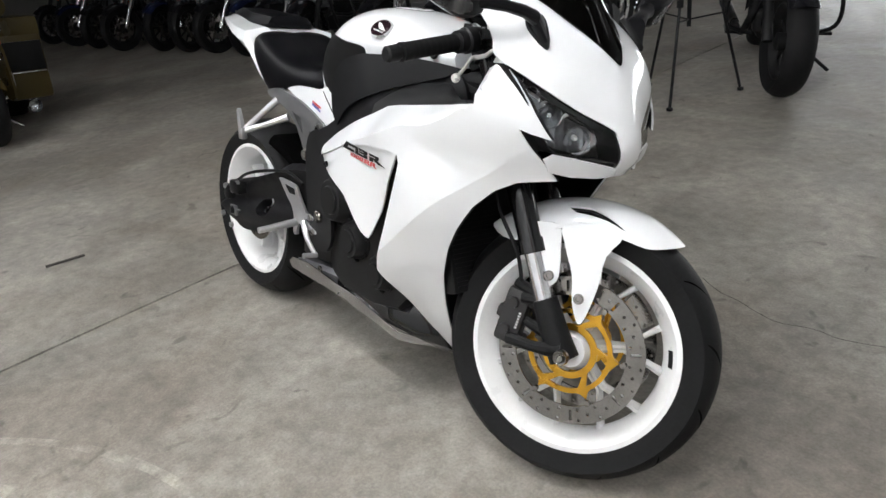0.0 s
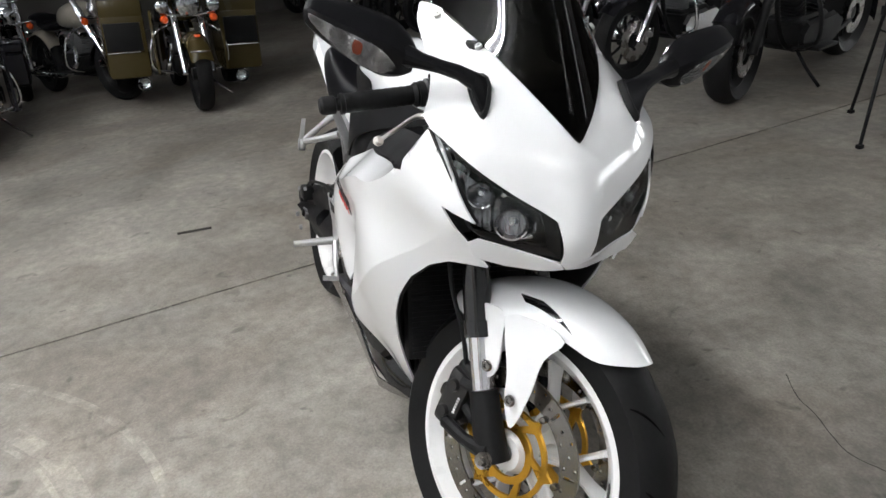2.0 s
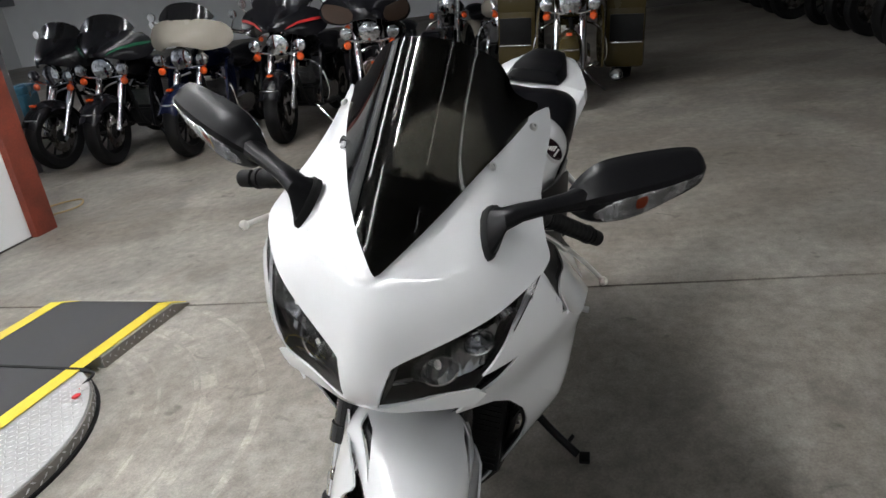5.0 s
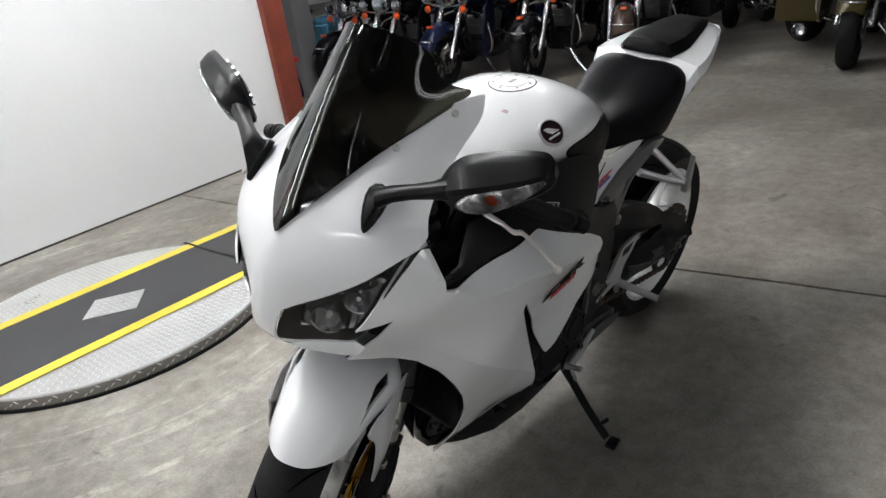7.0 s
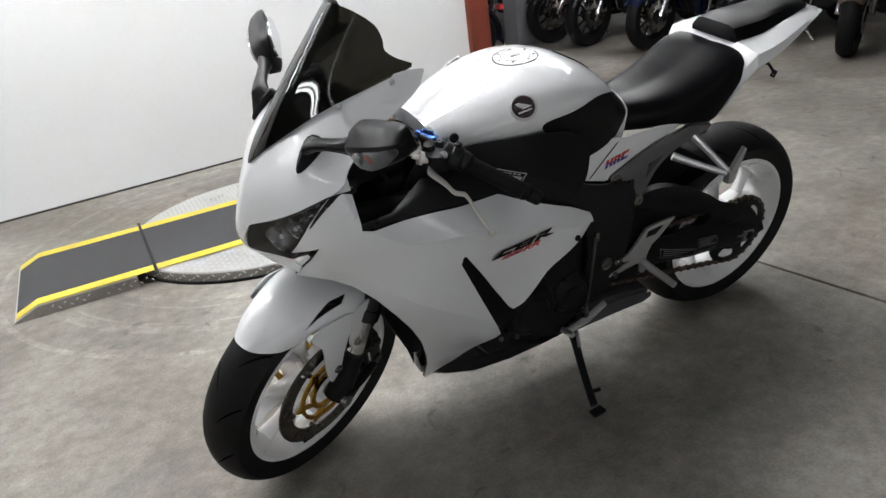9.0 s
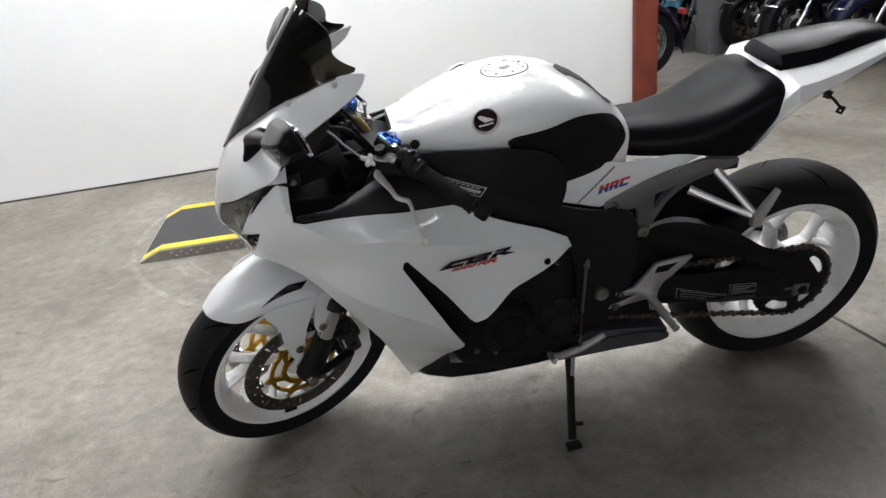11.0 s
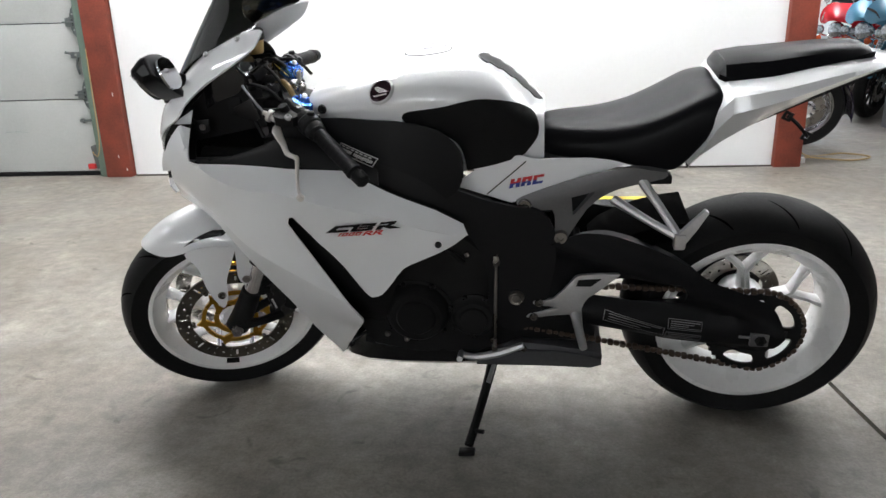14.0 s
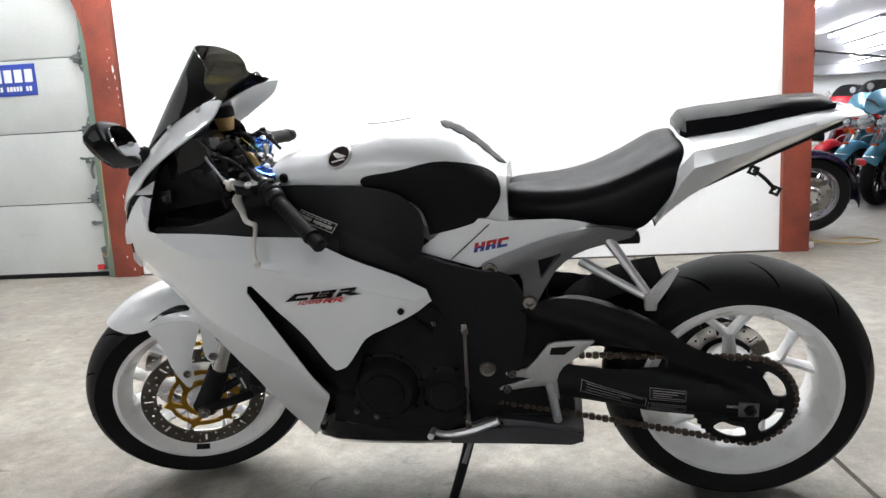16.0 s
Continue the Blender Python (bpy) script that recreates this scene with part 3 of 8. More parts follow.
for x, y in ((-2.6, -8.2), (-3.4, -10.6), (-5.2, -13.0), (-6.4, -15.4), (-7.6, -18.2), (-9.0, -22.5), (-4.0, -22.5)):
    fitting(x, y, BAY_CEILING - 0.09, 90, 2.4, 2, BAY, "bay lights", BAY_CEILING)
beam = thing("roof_beam", "grey painted beam across the far end of the bay", "beam", kind="structure")
part("beam", block((22, 0.2, 0.34), (-9.9, -23.6, 2.47), 0.01), PILLAR, beam)
header = thing("wall_header", "plain board header over the bay opening", "wall", kind="structure")
part("panel", block((19.6, 0.14, 0.65), (-11.2, -3.55, 2.975), 0.0), WALL, header)

# ---------------------------------------------------------------- the white sport motorcycle
LEAN_BIKE = 11.67
bike = thing("sport_motorcycle", "pearl white sport motorcycle with white wheels leaning on its side stand", "motorcycle", pose(0, 0, 0.003, -LEAN_BIKE, 0, 0))
RAKE, AXLE_F, AXLE_R = math.radians(23.3), Vector((1.402, 0, 0.299)), Vector((0.0, 0, 0.313))
STEM = Vector((-math.sin(RAKE), 0, math.cos(RAKE)))
HEAD = Vector((1.374, 0, 0.30))
STEER = Matrix.Translation(HEAD) @ Matrix.Rotation(radians(25), 4, STEM) @ Matrix.Translation(-HEAD)


def trim(v):
    """Narrows the bike's waist and tail and settles heights."""
    f = float(np.interp(v.x, (0.5, 0.6, 0.76, 0.88, 1.02, 1.2, 1.3), (0.86, 0.88, 0.915, 0.94, 0.957, 0.985, 0.992)))
    return Vector((v.x - 0.0023 - 0.0136 * v.x + 0.0089 * v.z, v.y * f, v.z - 0.0006 - 0.003 * v.x - 0.0105 * v.z))


def steered(bm):
    moved(trimmed(bm), STEER)
    SHAPE[1] = SHAPE[0] is not None
    return bm


def both(make, name, material, parent, label=""):
    """The same part on both flanks."""
    a = part(name, make(), material, parent, label)
    return a, part(name, flipped(make()), material, parent, label)


# wheels ------------------------------------------------------------
def tyre_profile(r, half, bead, bead_half):
    rho = half * 1.02
    drop = r - rho * 0.86
    pts = [(bead - 0.012, -bead_half + 0.008), (bead, -bead_half), (bead + 0.012, -bead_half - 0.004)]
    for k in range(-7, 8):
        a = k / 7 * 1.08
        pts.append((drop + rho * 0.86 * math.cos(a), half * math.sin(a) / math.sin(1.08)))
    pts += [(bead + 0.012, bead_half + 0.004), (bead, bead_half), (bead - 0.012, bead_half - 0.008)]
    return pts


def rim_profile(bead, half):
    return [(bead + 0.008, -half), (bead + 0.008, -half + 0.006), (bead - 0.006, -half + 0.012), (bead - 0.024, -half + 0.03), (bead - 0.03, -half + 0.05), (bead - 0.03, half - 0.05), (bead - 0.024, half - 0.03), (bead - 0.006, half - 0.012), (bead + 0.008, half - 0.006), (bead + 0.008, half), (bead - 0.003, half + 0.001), (bead - 0.012, half - 0.008), (bead - 0.034, half - 0.035), (bead - 0.038, half - 0.05), (bead - 0.038, -half + 0.05), (bead - 0.034, -half + 0.035), (bead - 0.012, -half + 0.008), (bead - 0.003, -half - 0.001)]


def spokes(hub, bead, count, fork_at, width):
    """Forked cast spokes from the hub to the rim."""
    made = []
    for k in range(count):
        a = 2 * math.pi * k / count + 0.2
        def pt(r, off):
            return Vector((r * math.cos(a + off), 0, r * math.sin(a + off)))
        r1 = bead - 0.034
        for s in (-1, 1):
            p0, p1, p2 = pt(hub * 0.8, s * 0.16), pt(hub + (r1 - hub) * fork_at, s * 0.045), pt(r1, s * math.pi / 2 / count)
            rows = []
            for p, q, w, d in ((p0, p1, width * 1.25, 0.026), (p1, p2, width, 0.02), (p1.lerp(p2, 0.5), p2, width * 0.85, 0.018), (p2, p2 + (p2 - p1), width * 1.2, 0.024)):
                t = (q - p).normalized()
                n = Vector((-t.z, 0, t.x))
                y = Vector((0, 1, 0))
                rows.append([p + n * w + y * d * 0.5, p + n * w * 0.5 + y * d, p - n * w * 0.5 + y * d, p - n * w + y * d * 0.5, p - n * w - y * d * 0.5, p - n * w * 0.5 - y * d, p + n * w * 0.5 - y * d, p + n * w - y * d * 0.5])
            made.append(rings(rows))
    return [merge(a, b) for a, b in zip(made[::2], made[1::2])]


def drilled(r_out, r_in, holes, thick, slots=6):
    """A brake disc with drilled holes and slots, lying in the xz plane."""
    cuts = []
    for ring, (rr, n, s) in enumerate(holes):
        for k in range(n):
            a = 2 * math.pi * (k + 0.5 * (ring % 2)) / n
            cuts.append(disc_outline(s, 6, (rr * math.cos(a), rr * math.sin(a))))
    mid, reach = (r_out + r_in) / 2, (r_out - r_in) * 0.3
    for k in range(slots):
        a = 2 * math.pi * (k + 0.25) / slots
        c, s = math.cos(a), math.sin(a)
        cuts.append([(u * c - v * s, u * s + v * c) for u, v in ((mid - reach, -0.0028), (mid + reach, -0.0028), (mid + reach, 0.0028), (mid - reach, 0.0028))])
    cuts = [q for q in cuts if len(q) == 4 or all(abs(math.remainder(math.atan2(q[0][1], q[0][0] - 0.0028) - 2 * math.pi * (k + 0.25) / slots, 2 * math.pi)) > 0.075 for k in range(slots))]
    inner = disc_outline(r_in, 48)
    bm = sheet(disc_outline(r_out, 96), lambda a, b: (a, 0, b), [inner, *cuts], 0.02, 0)
    bmesh.ops.solidify(bm, geom=bm.faces[:], thickness=thick)
    return bm


def carrier(r_out, r_in, arms, twist=0.35):
    """An open disc carrier: an outer scalloped ring and swept arms with windows between them."""
    cuts = [disc_outline(r_in, 24)]
    outline = []
    for k in range(arms):
        for j in range(12):
            a = 2 * math.pi * (k + j / 12) / arms
            outline.append(((r_out - 0.016 * min(1, 3 * math.sin(math.pi * j / 12))) * math.cos(a), (r_out - 0.016 * min(1, 3 * math.sin(math.pi * j / 12))) * math.sin(a)))
        a0, a1 = 2 * math.pi * (k + 0.11) / arms, 2 * math.pi * (k + 0.89) / arms
        lo, hi = r_in + 0.014, r_out - 0.026
        loop = [(lo * math.cos(a0 + (a1 - a0) * u - twist * 0.5), lo * math.sin(a0 + (a1 - a0) * u - twist * 0.5)) for u in np.linspace(0, 1, 6)] + [(hi * math.cos(a0 + (a1 - a0) * u), hi * math.sin(a0 + (a1 - a0) * u)) for u in np.linspace(1, 0, 6)]
        cuts.append(rounded(loop, 1))
    bm = sheet(outline, lambda a, b: (a, 0, b), cuts, 0.02, 0)
    bmesh.ops.solidify(bm, geom=bm.faces[:], thickness=0.007)
    return bm


def grooves(r, half, count, shift):
    """Slanting near-black strips, painted shade for the tread cuts on both shoulders of a tyre, one mesh each."""
    rho = half * 1.02 * 0.86
    drop = r - rho

    def at(turn, a):
        rr = drop + (rho + 0.0006) * math.cos(a)
        return Vector((rr * math.cos(turn), (half + 0.0006) * math.sin(a) / math.sin(1.08), rr * math.sin(turn)))

    cuts = []
    for k in range(count):
        for s in (-1, 1):
            t0 = 2 * math.pi * (k + (0.5 if s > 0 else 0)) / count + shift
            rows = []
            for u in np.linspace(0, 1, 9):
                turn, a = t0 + 0.30 * u - 0.10 * u * u, 0.16 + 0.76 * u
                w = 0.010 * math.sin(math.pi * (0.08 + 0.84 * u)) + 0.002
                rows.append([at(turn - w, s * a), at(turn + w, s * a)])
            cuts.append(rings(rows, False, False))
    return cuts


AT_F, AT_R = Matrix.Translation(AXLE_F), Matrix.Translation(AXLE_R)
front_wheel = part("front_wheel", steered(moved(merge(lathe(rim_profile(0.222, 0.050), 72, True), lathe([(0.018, -0.07), (0.034, -0.07), (0.046, -0.045), (0.046, 0.045), (0.034, 0.07), (0.018, 0.07)], 32, True)), AT_F)), RIM_WHITE, bike, "white painted cast wheel with forked spokes")
tyre = part("tyre", steered(moved(lathe(tyre_profile(0.300, 0.060, 0.222, 0.047), 96), AT_F)), RUBBER, front_wheel, "worn black tyre")
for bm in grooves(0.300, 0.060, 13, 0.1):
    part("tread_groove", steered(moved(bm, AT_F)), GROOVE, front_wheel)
for bm in spokes(0.045, 0.222, 6, 0.42, 0.0058):
    part("spoke", steered(moved(bm, AT_F)), RIM_WHITE, front_wheel)
for s in (-1, 1):
    d = part("brake_disc", steered(moved(drilled(0.160, 0.121, [(0.129, 20, 0.0038), (0.141, 20, 0.0038), (0.152, 20, 0.0036)], 0.005, 8), AT_F @ Matrix.Translation((0, s * 0.066, 0)))), DISC, front_wheel, "drilled steel brake disc")
    part("carrier", steered(moved(carrier(0.108, 0.046, 6, 0.5 * s), AT_F @ Matrix.Translation((0, s * 0.0665, 0)))), GOLD, d, "gold anodised disc carrier")
    for k in range(6):
        a = 2 * math.pi * k / 6
        part("button", steered(moved(lathe([(0, -0.006), (0.0065, -0.0055), (0.0065, 0.0055), (0.0, 0.0055)], 10), AT_F @ Matrix.Translation((0.117 * math.cos(a), s * 0.067, 0.117 * math.sin(a))))), DISC, d)
rear_wheel = part("rear_wheel", moved(merge(lathe(rim_profile(0.224, 0.082), 72, True), lathe([(0.02, -0.09), (0.045, -0.09), (0.062, -0.05), (0.062, 0.05), (0.05, 0.085), (0.02, 0.085)], 32, True)), AT_R), RIM_WHITE, bike, "white painted cast wheel with forked spokes")
for bm in spokes(0.055, 0.224, 5, 0.5, 0.0085):
    part("spoke", moved(bm, AT_R), RIM_WHITE, rear_wheel)
part("tyre", moved(lathe(tyre_profile(0.315, 0.096, 0.224, 0.078), 96), AT_R), RUBBER, rear_wheel, "wide worn black tyre")
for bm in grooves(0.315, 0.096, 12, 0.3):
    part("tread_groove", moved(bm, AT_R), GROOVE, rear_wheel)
part("brake_disc", moved(drilled(0.110, 0.07, [(0.083, 14, 0.003), (0.095, 14, 0.003)], 0.005), AT_R @ Matrix.Translation((0, -0.075, 0))), DISC, rear_wheel, "drilled steel brake disc")
for w, at, half, first in ((front_wheel, AXLE_F, 0.05, -1.32), (rear_wheel, AXLE_R, 0.082, 0.22)):
    for s in (-1, 1):
        turn = 0.15 if s < 0 and w is front_wheel else first
        patch = sheet([(-0.018, -0.008), (0.018, -0.008), (0.018, 0.008), (-0.018, 0.008)], lambda a, b: ((0.205 + b * 0.6) * math.cos(a / 0.2 + turn), s * (half - 0.0125 + b * 0.74), (0.205 + b * 0.6) * math.sin(a / 0.2 + turn)), step=0.006, thick=0.001)
        patch = moved(patch, Matrix.Translation(at))
        part("rim_sticker", steered(patch) if w is front_wheel else patch, SATIN, w, "dark sticker on the rim")

# rear sprocket, chain and swingarm ------------------------------------
teeth = []
for k in range(84):
    a = 2 * math.pi * k / 84
    r = 0.110 + (0.006 if k % 2 else 0)
    teeth.append((r * math.cos(a), r * math.sin(a)))
wins = []
for k in range(5):
    a0 = 2 * math.pi * k / 5
    wins.append(rounded([(rr * math.cos(a0 + d), rr * math.sin(a0 + d)) for rr, d in ((0.07, -0.38), (0.095, -0.42), (0.098, 0), (0.095, 0.42), (0.07, 0.38), (0.066, 0))], 3))
sprocket = sheet(teeth, lambda a, b: (a, 0, b), [disc_outline(0.03, 24), *wins], 0.02, 0)
bmesh.ops.solidify(sprocket, geom=sprocket.faces[:], thickness=0.007)
part("sprocket", moved(sprocket, AT_R @ Matrix.Translation((0, 0.112, 0))), ENGINE, rear_wheel, "dark steel rear sprocket")
loop = [Vector((AXLE_R.x + 0.117 * math.cos(a), 0.112, AXLE_R.z + 0.117 * math.sin(a))) for a in np.linspace(radians(98), radians(262), 24)] + [Vector((0.645 + 0.058 * math.cos(a), 0.112, 0.383 + 0.058 * math.sin(a))) for a in np.linspace(radians(-80), radians(92), 8)]
lengths = [0.0]
ring_pts = loop + [loop[0]]
for p, q in zip(ring_pts, ring_pts[1:]):
    lengths.append(lengths[-1] + (q - p).length)
links = []
count = int(lengths[-1] / 0.0159)
for k in range(count):
    d = k * lengths[-1] / count
    i = max(j for j in range(len(lengths) - 1) if lengths[j] <= d)
    p, q = ring_pts[i], ring_pts[i + 1]
    u = (d - lengths[i]) / max((q - p).length, 1e-6)
    at, t = p.lerp(q, u), (q - p).normalized()
    m = Matrix.Translation(at) @ t.to_track_quat("X", "Z").to_matrix().to_4x4()
    links.append(block((0.0145, 0.012 if k % 2 else 0.019, 0.013), (0, 0, 0), 0.003, 1, None))
    moved(links[-1], m)
part("chain", merge(*links), CHAIN, bike, "greasy brown drive chain")
arm = rounded([(0.62, 0.50), (0.54, 0.555), (0.45, 0.590), (0.373, 0.588), (0.323, 0.574), (0.25, 0.545), (0.179, 0.506), (0.128, 0.470), (0.078, 0.447), (0.021, 0.424), (-0.030, 0.395), (-0.055, 0.345), (-0.051, 0.301), (-0.017, 0.270), (0.041, 0.272), (0.107, 0.285), (0.218, 0.297), (0.332, 0.328), (0.408, 0.350), (0.52, 0.385), (0.62, 0.39)], 3)
hole = rounded([(0.46, 0.462), (0.40, 0.464), (0.30, 0.472), (0.215, 0.470), (0.183, 0.455), (0.178, 0.405), (0.23, 0.404), (0.32, 0.410), (0.40, 0.422), (0.46, 0.432)], 3)


def arm_side(x, z):
    """The swingarm's outer face: a raised gull beam above, a broad rounded beam below."""
    upper, lower = z - (0.372 + 0.46 * x - 0.10 * x * x), z - (0.318 + 0.13 * x)
    return 0.128 + 0.026 * math.exp(-((upper / 0.026) ** 2)) + 0.026 * math.exp(-((lower / 0.036) ** 4))


slim = rounded([(0.62, 0.50), (0.50, 0.535), (0.394, 0.530), (0.30, 0.505), (0.17, 0.468), (0.05, 0.440), (-0.03, 0.415), (-0.072, 0.365), (-0.075, 0.31), (-0.050, 0.262), (0.02, 0.250), (0.16, 0.275), (0.30, 0.320), (0.48, 0.378), (0.62, 0.39)], 3)
slim_hole = rounded([(0.24, 0.405), (0.165, 0.385), (0.160, 0.345), (0.20, 0.340), (0.245, 0.365)], 3)
for s, shape, cuts in ((1, arm, [hole]), (-1, slim, [slim_hole])):
    bm = sheet(shape, lambda a, b: (a, s * arm_side(a, b), b), cuts, 0.016, 0)
    bmesh.ops.solidify(bm, geom=bm.faces[:], thickness=0.03)
    sw = part("swingarm", bm, FRAME_BLACK, bike, "black gull swingarm", crisp=0.9)
    part("adjuster_plate", block((0.044, 0.010, 0.036), (-0.002, s * 0.158, 0.320), 0.003), SUBFRAME, sw, "axle adjuster block")
    part("axle_nut", moved(lathe([(0.0, 0.009), (0.008, 0.009), (0.011, 0.006), (0.014, 0.006), (0.015, 0.0), (0.0, 0.0)], 6), Matrix.Translation((-0.004, s * 0.162, 0.321)) @ Matrix.Diagonal((1, s, 1, 1))), FRAME_BLACK, sw)
    part("adjuster_bolt", tube([(0.018, s * 0.158, 0.326), (0.046, s * 0.158, 0.328)], 0.0035, 8, 1), SUBFRAME, sw)
part("cross_tube", block((0.10, 0.24, 0.09), (0.47, 0, 0.45), 0.02), FRAME_BLACK, bike)
# small warning labels on the swingarm
for quad, rows_of in ((((0.369, 0.394), (0.222, 0.347), (0.225, 0.323), (0.373, 0.367)), 3), (((0.215, 0.373), (0.134, 0.363), (0.136, 0.338), (0.216, 0.345)), 4), (((0.219, 0.337), (0.134, 0.327), (0.136, 0.299), (0.220, 0.304)), 4)):
    tl, tr, br, bl = (Vector(q) for q in quad)

    def on_label(a, b, off=0.0):
        q = (tl.lerp(tr, a)).lerp(bl.lerp(br, a), b)
        return Vector((q.x, arm_side(q.x, q.y) + 0.003 + off, q.y))
    tags = part("warning_label", sheet([(0, 0), (1, 0), (1, 1), (0, 1)], on_label, step=0.12, thick=0.0008), SATIN, bike, "worn black warning label with fine print")
    edge = [[(0, 0), (1, 0), (1, 0.05), (0, 0.05)], [(0, 0.95), (1, 0.95), (1, 1), (0, 1)], [(0, 0), (0.012, 0), (0.012, 1), (0, 1)], [(0.988, 0), (1, 0), (1, 1), (0.988, 1)]]
    prints = [[(0.08, 0.16 + 0.8 * k / rows_of), (0.95 - 0.17 * ((k * 7) % 3), 0.16 + 0.8 * k / rows_of), (0.95 - 0.17 * ((k * 7) % 3), 0.23 + 0.8 * k / rows_of), (0.08, 0.23 + 0.8 * k / rows_of)] for k in range(rows_of)]
    part("print", merge(*[sheet(o, lambda a, b: on_label(a, b, 0.0012), step=0.12, thick=0.0) for o in edge + prints]), DARK_ALU, tags)
hug = [(0.405, 0.505, 0.47), (0.375, 0.535, 0.50), (0.33, 0.560, 0.525), (0.28, 0.580, 0.545), (0.23, 0.594, 0.560), (0.178, 0.602, 0.575)]
part("rear_hugger", rings([[(x, y, z) for y, z in ((-0.108, lo), (-0.104, hi - 0.014), (-0.088, hi), (0.088, hi), (0.104, hi - 0.014), (0.108, lo), (0.102, lo), (0.098, hi - 0.018), (0.085, hi - 0.005), (-0.085, hi - 0.005), (-0.098, hi - 0.018), (-0.102, lo))] for x, hi, lo in hug]), GROOVE, bike, "black rear mudguard")
# rear caliper on the far flank and its bracket
part("shock_linkage", loft_boxes([(0.63, 0.262, 0.36, 0.115), (0.52, 0.262, 0.372, 0.118), (0.42, 0.26, 0.35, 0.112), (0.385, 0.258, 0.30, 0.10)]), ENGINE, bike, "black shock linkage above the muffler")
caliper = part("rear_caliper", merge(block((0.085, 0.05, 0.06), (0.10, -0.105, 0.385), 0.012), block((0.10, 0.012, 0.05), (0.06, -0.128, 0.345), 0.004), block((0.06, 0.04, 0.045), (0.055, -0.165, 0.415), 0.010), block((0.04, 0.035, 0.05), (-0.02, -0.16, 0.385), 0.010)), ENGINE, bike, "black rear brake caliper")
for x, z in ((0.075, 0.43), (0.035, 0.40), (-0.022, 0.405), (-0.055, 0.30), (0.01, 0.272)):
    part("bolt", bolt((x, -0.172, z), (0, -1, 0), 0.008, 0.010), DARK_ALU, caliper)
part("hose", tube([(0.06, -0.165, 0.44), (0.14, -0.168, 0.475), (0.26, -0.165, 0.505), (0.40, -0.16, 0.525), (0.47, -0.15, 0.50)], 0.005, 8), BLACK, caliper)

# front fork, mudguard, brakes ------------------------------------
def along(d, s, forward=-0.018):
    return AXLE_F + Vector((forward, s * 0.098, 0)) + STEM * d


for s in (-1, 1):
    leg = part("fork_leg", steered(merge(tube([along(0.23, s), along(0.65, s)], 0.0275, 20, 1), tube([along(0.215, s), along(0.245, s)], 0.031, 20, 1), tube([along(0.40, s), along(0.43, s)], 0.030, 20, 1))), GLOSS_BLACK, bike, "black upper fork tube")
    part("slider", steered(tube([along(0.07, s), along(0.24, s)], 0.0215, 20, 1)), CHROME, leg, "polished fork tube")
    lug = merge(tube([along(-0.012, s, -0.004), along(0.04, s, -0.012), along(0.115, s)], [0.032, 0.030, 0.027], 16, 3), tube([along(0.03, s), along(0.03, s) + Vector((-0.075, -s * 0.012, 0.02))], [0.014, 0.011], 10, 1), tube([along(0.115, s), along(0.115, s) + Vector((-0.07, -s * 0.012, 0.02))], [0.014, 0.011], 10, 1))
    part("axle_lug", steered(lug), BLACK, leg)
    part("caliper_arm", steered(tube([AXLE_F + Vector((-0.006, s * 0.112, 0.010)), AXLE_F + Vector((-0.06, s * 0.116, 0.004)), AXLE_F + Vector((-0.128, s * 0.102, 0.004))], [0.022, 0.012, 0.014], 10)), BLACK, leg)
    part("caliper_arm", steered(tube([along(0.11, s), AXLE_F + Vector((-0.112, s * 0.102, 0.098))], [0.015, 0.011], 10, 1)), BLACK, leg)
    part("axle_nut", steered(moved(lathe([(0, 0.016), (0.007, 0.016), (0.009, 0.011), (0.014, 0.013), (0.017, 0.0), (0, 0)], 20), Matrix.Translation(AXLE_F + Vector((0, s * 0.126, 0))) @ Matrix.Diagonal((1, s, 1, 1)))), STEEL, leg)
    # radial caliper behind the leg
    cal = [block((0.064, 0.040, 0.145), (0, s * 0.018, 0), 0.014), block((0.05, 0.03, 0.125), (0, -s * 0.022, 0), 0.012), block((0.075, 0.064, 0.034), (-0.006, 0, 0), 0.010), block((0.035, 0.030, 0.040), (0.030, s * 0.016, 0.055), 0.010), block((0.035, 0.030, 0.040), (0.030, s * 0.016, -0.055), 0.010)]
    cal += [lathe([(0, 0.012), (0.014, 0.012), (0.016, 0.0), (0, 0)], 14) for _ in range(2)]
    for k, c in enumerate(cal[5:]):
        moved(c, Matrix.Translation((-0.006, s * 0.036, (-0.036, 0.036)[k])) @ Matrix.Diagonal((1, s, 1, 1)))
    at = Matrix.Translation(AXLE_F + Vector((-0.128, s * 0.070, 0.052))) @ Matrix.Rotation(radians(10), 4, "Y") @ Matrix.Diagonal((0.88, 0.9, 0.86, 1))
    c = part("front_caliper", steered(moved(merge(*cal), at)), CALIPER, bike, "black radial brake caliper")
    part("maker_mark", steered(moved(merge(*[block((0.006, 0.0012, 0.0045), (0.019, s * 0.0385, -0.022 + 0.0075 * k), 0) for k in range(6)]), at)), PALE, c, "pale maker's mark")
    for dz in (-0.055, 0.055):
        part("bolt", steered(moved(bolt((0, s * 0.0, 0), (0.2, 0, 1 if dz > 0 else -1), 0.008, 0.008), at @ Matrix.Translation((0.0, s * 0.018, dz * 1.15)))), CHROME, c)
    hose = part("brake_hose", steered(tube([AXLE_F + Vector((-0.118, s * 0.085, 0.105)), AXLE_F + Vector((-0.135, s * 0.11, 0.19)), along(0.3, s) + Vector((-0.05, s * 0.02, 0)), along(0.42, s) + Vector((-0.035, s * 0.028, 0)), along(0.58, s) + Vector((-0.02, s * 0.01, 0))], 0.0045, 8)), BLACK, bike, "black brake hose")
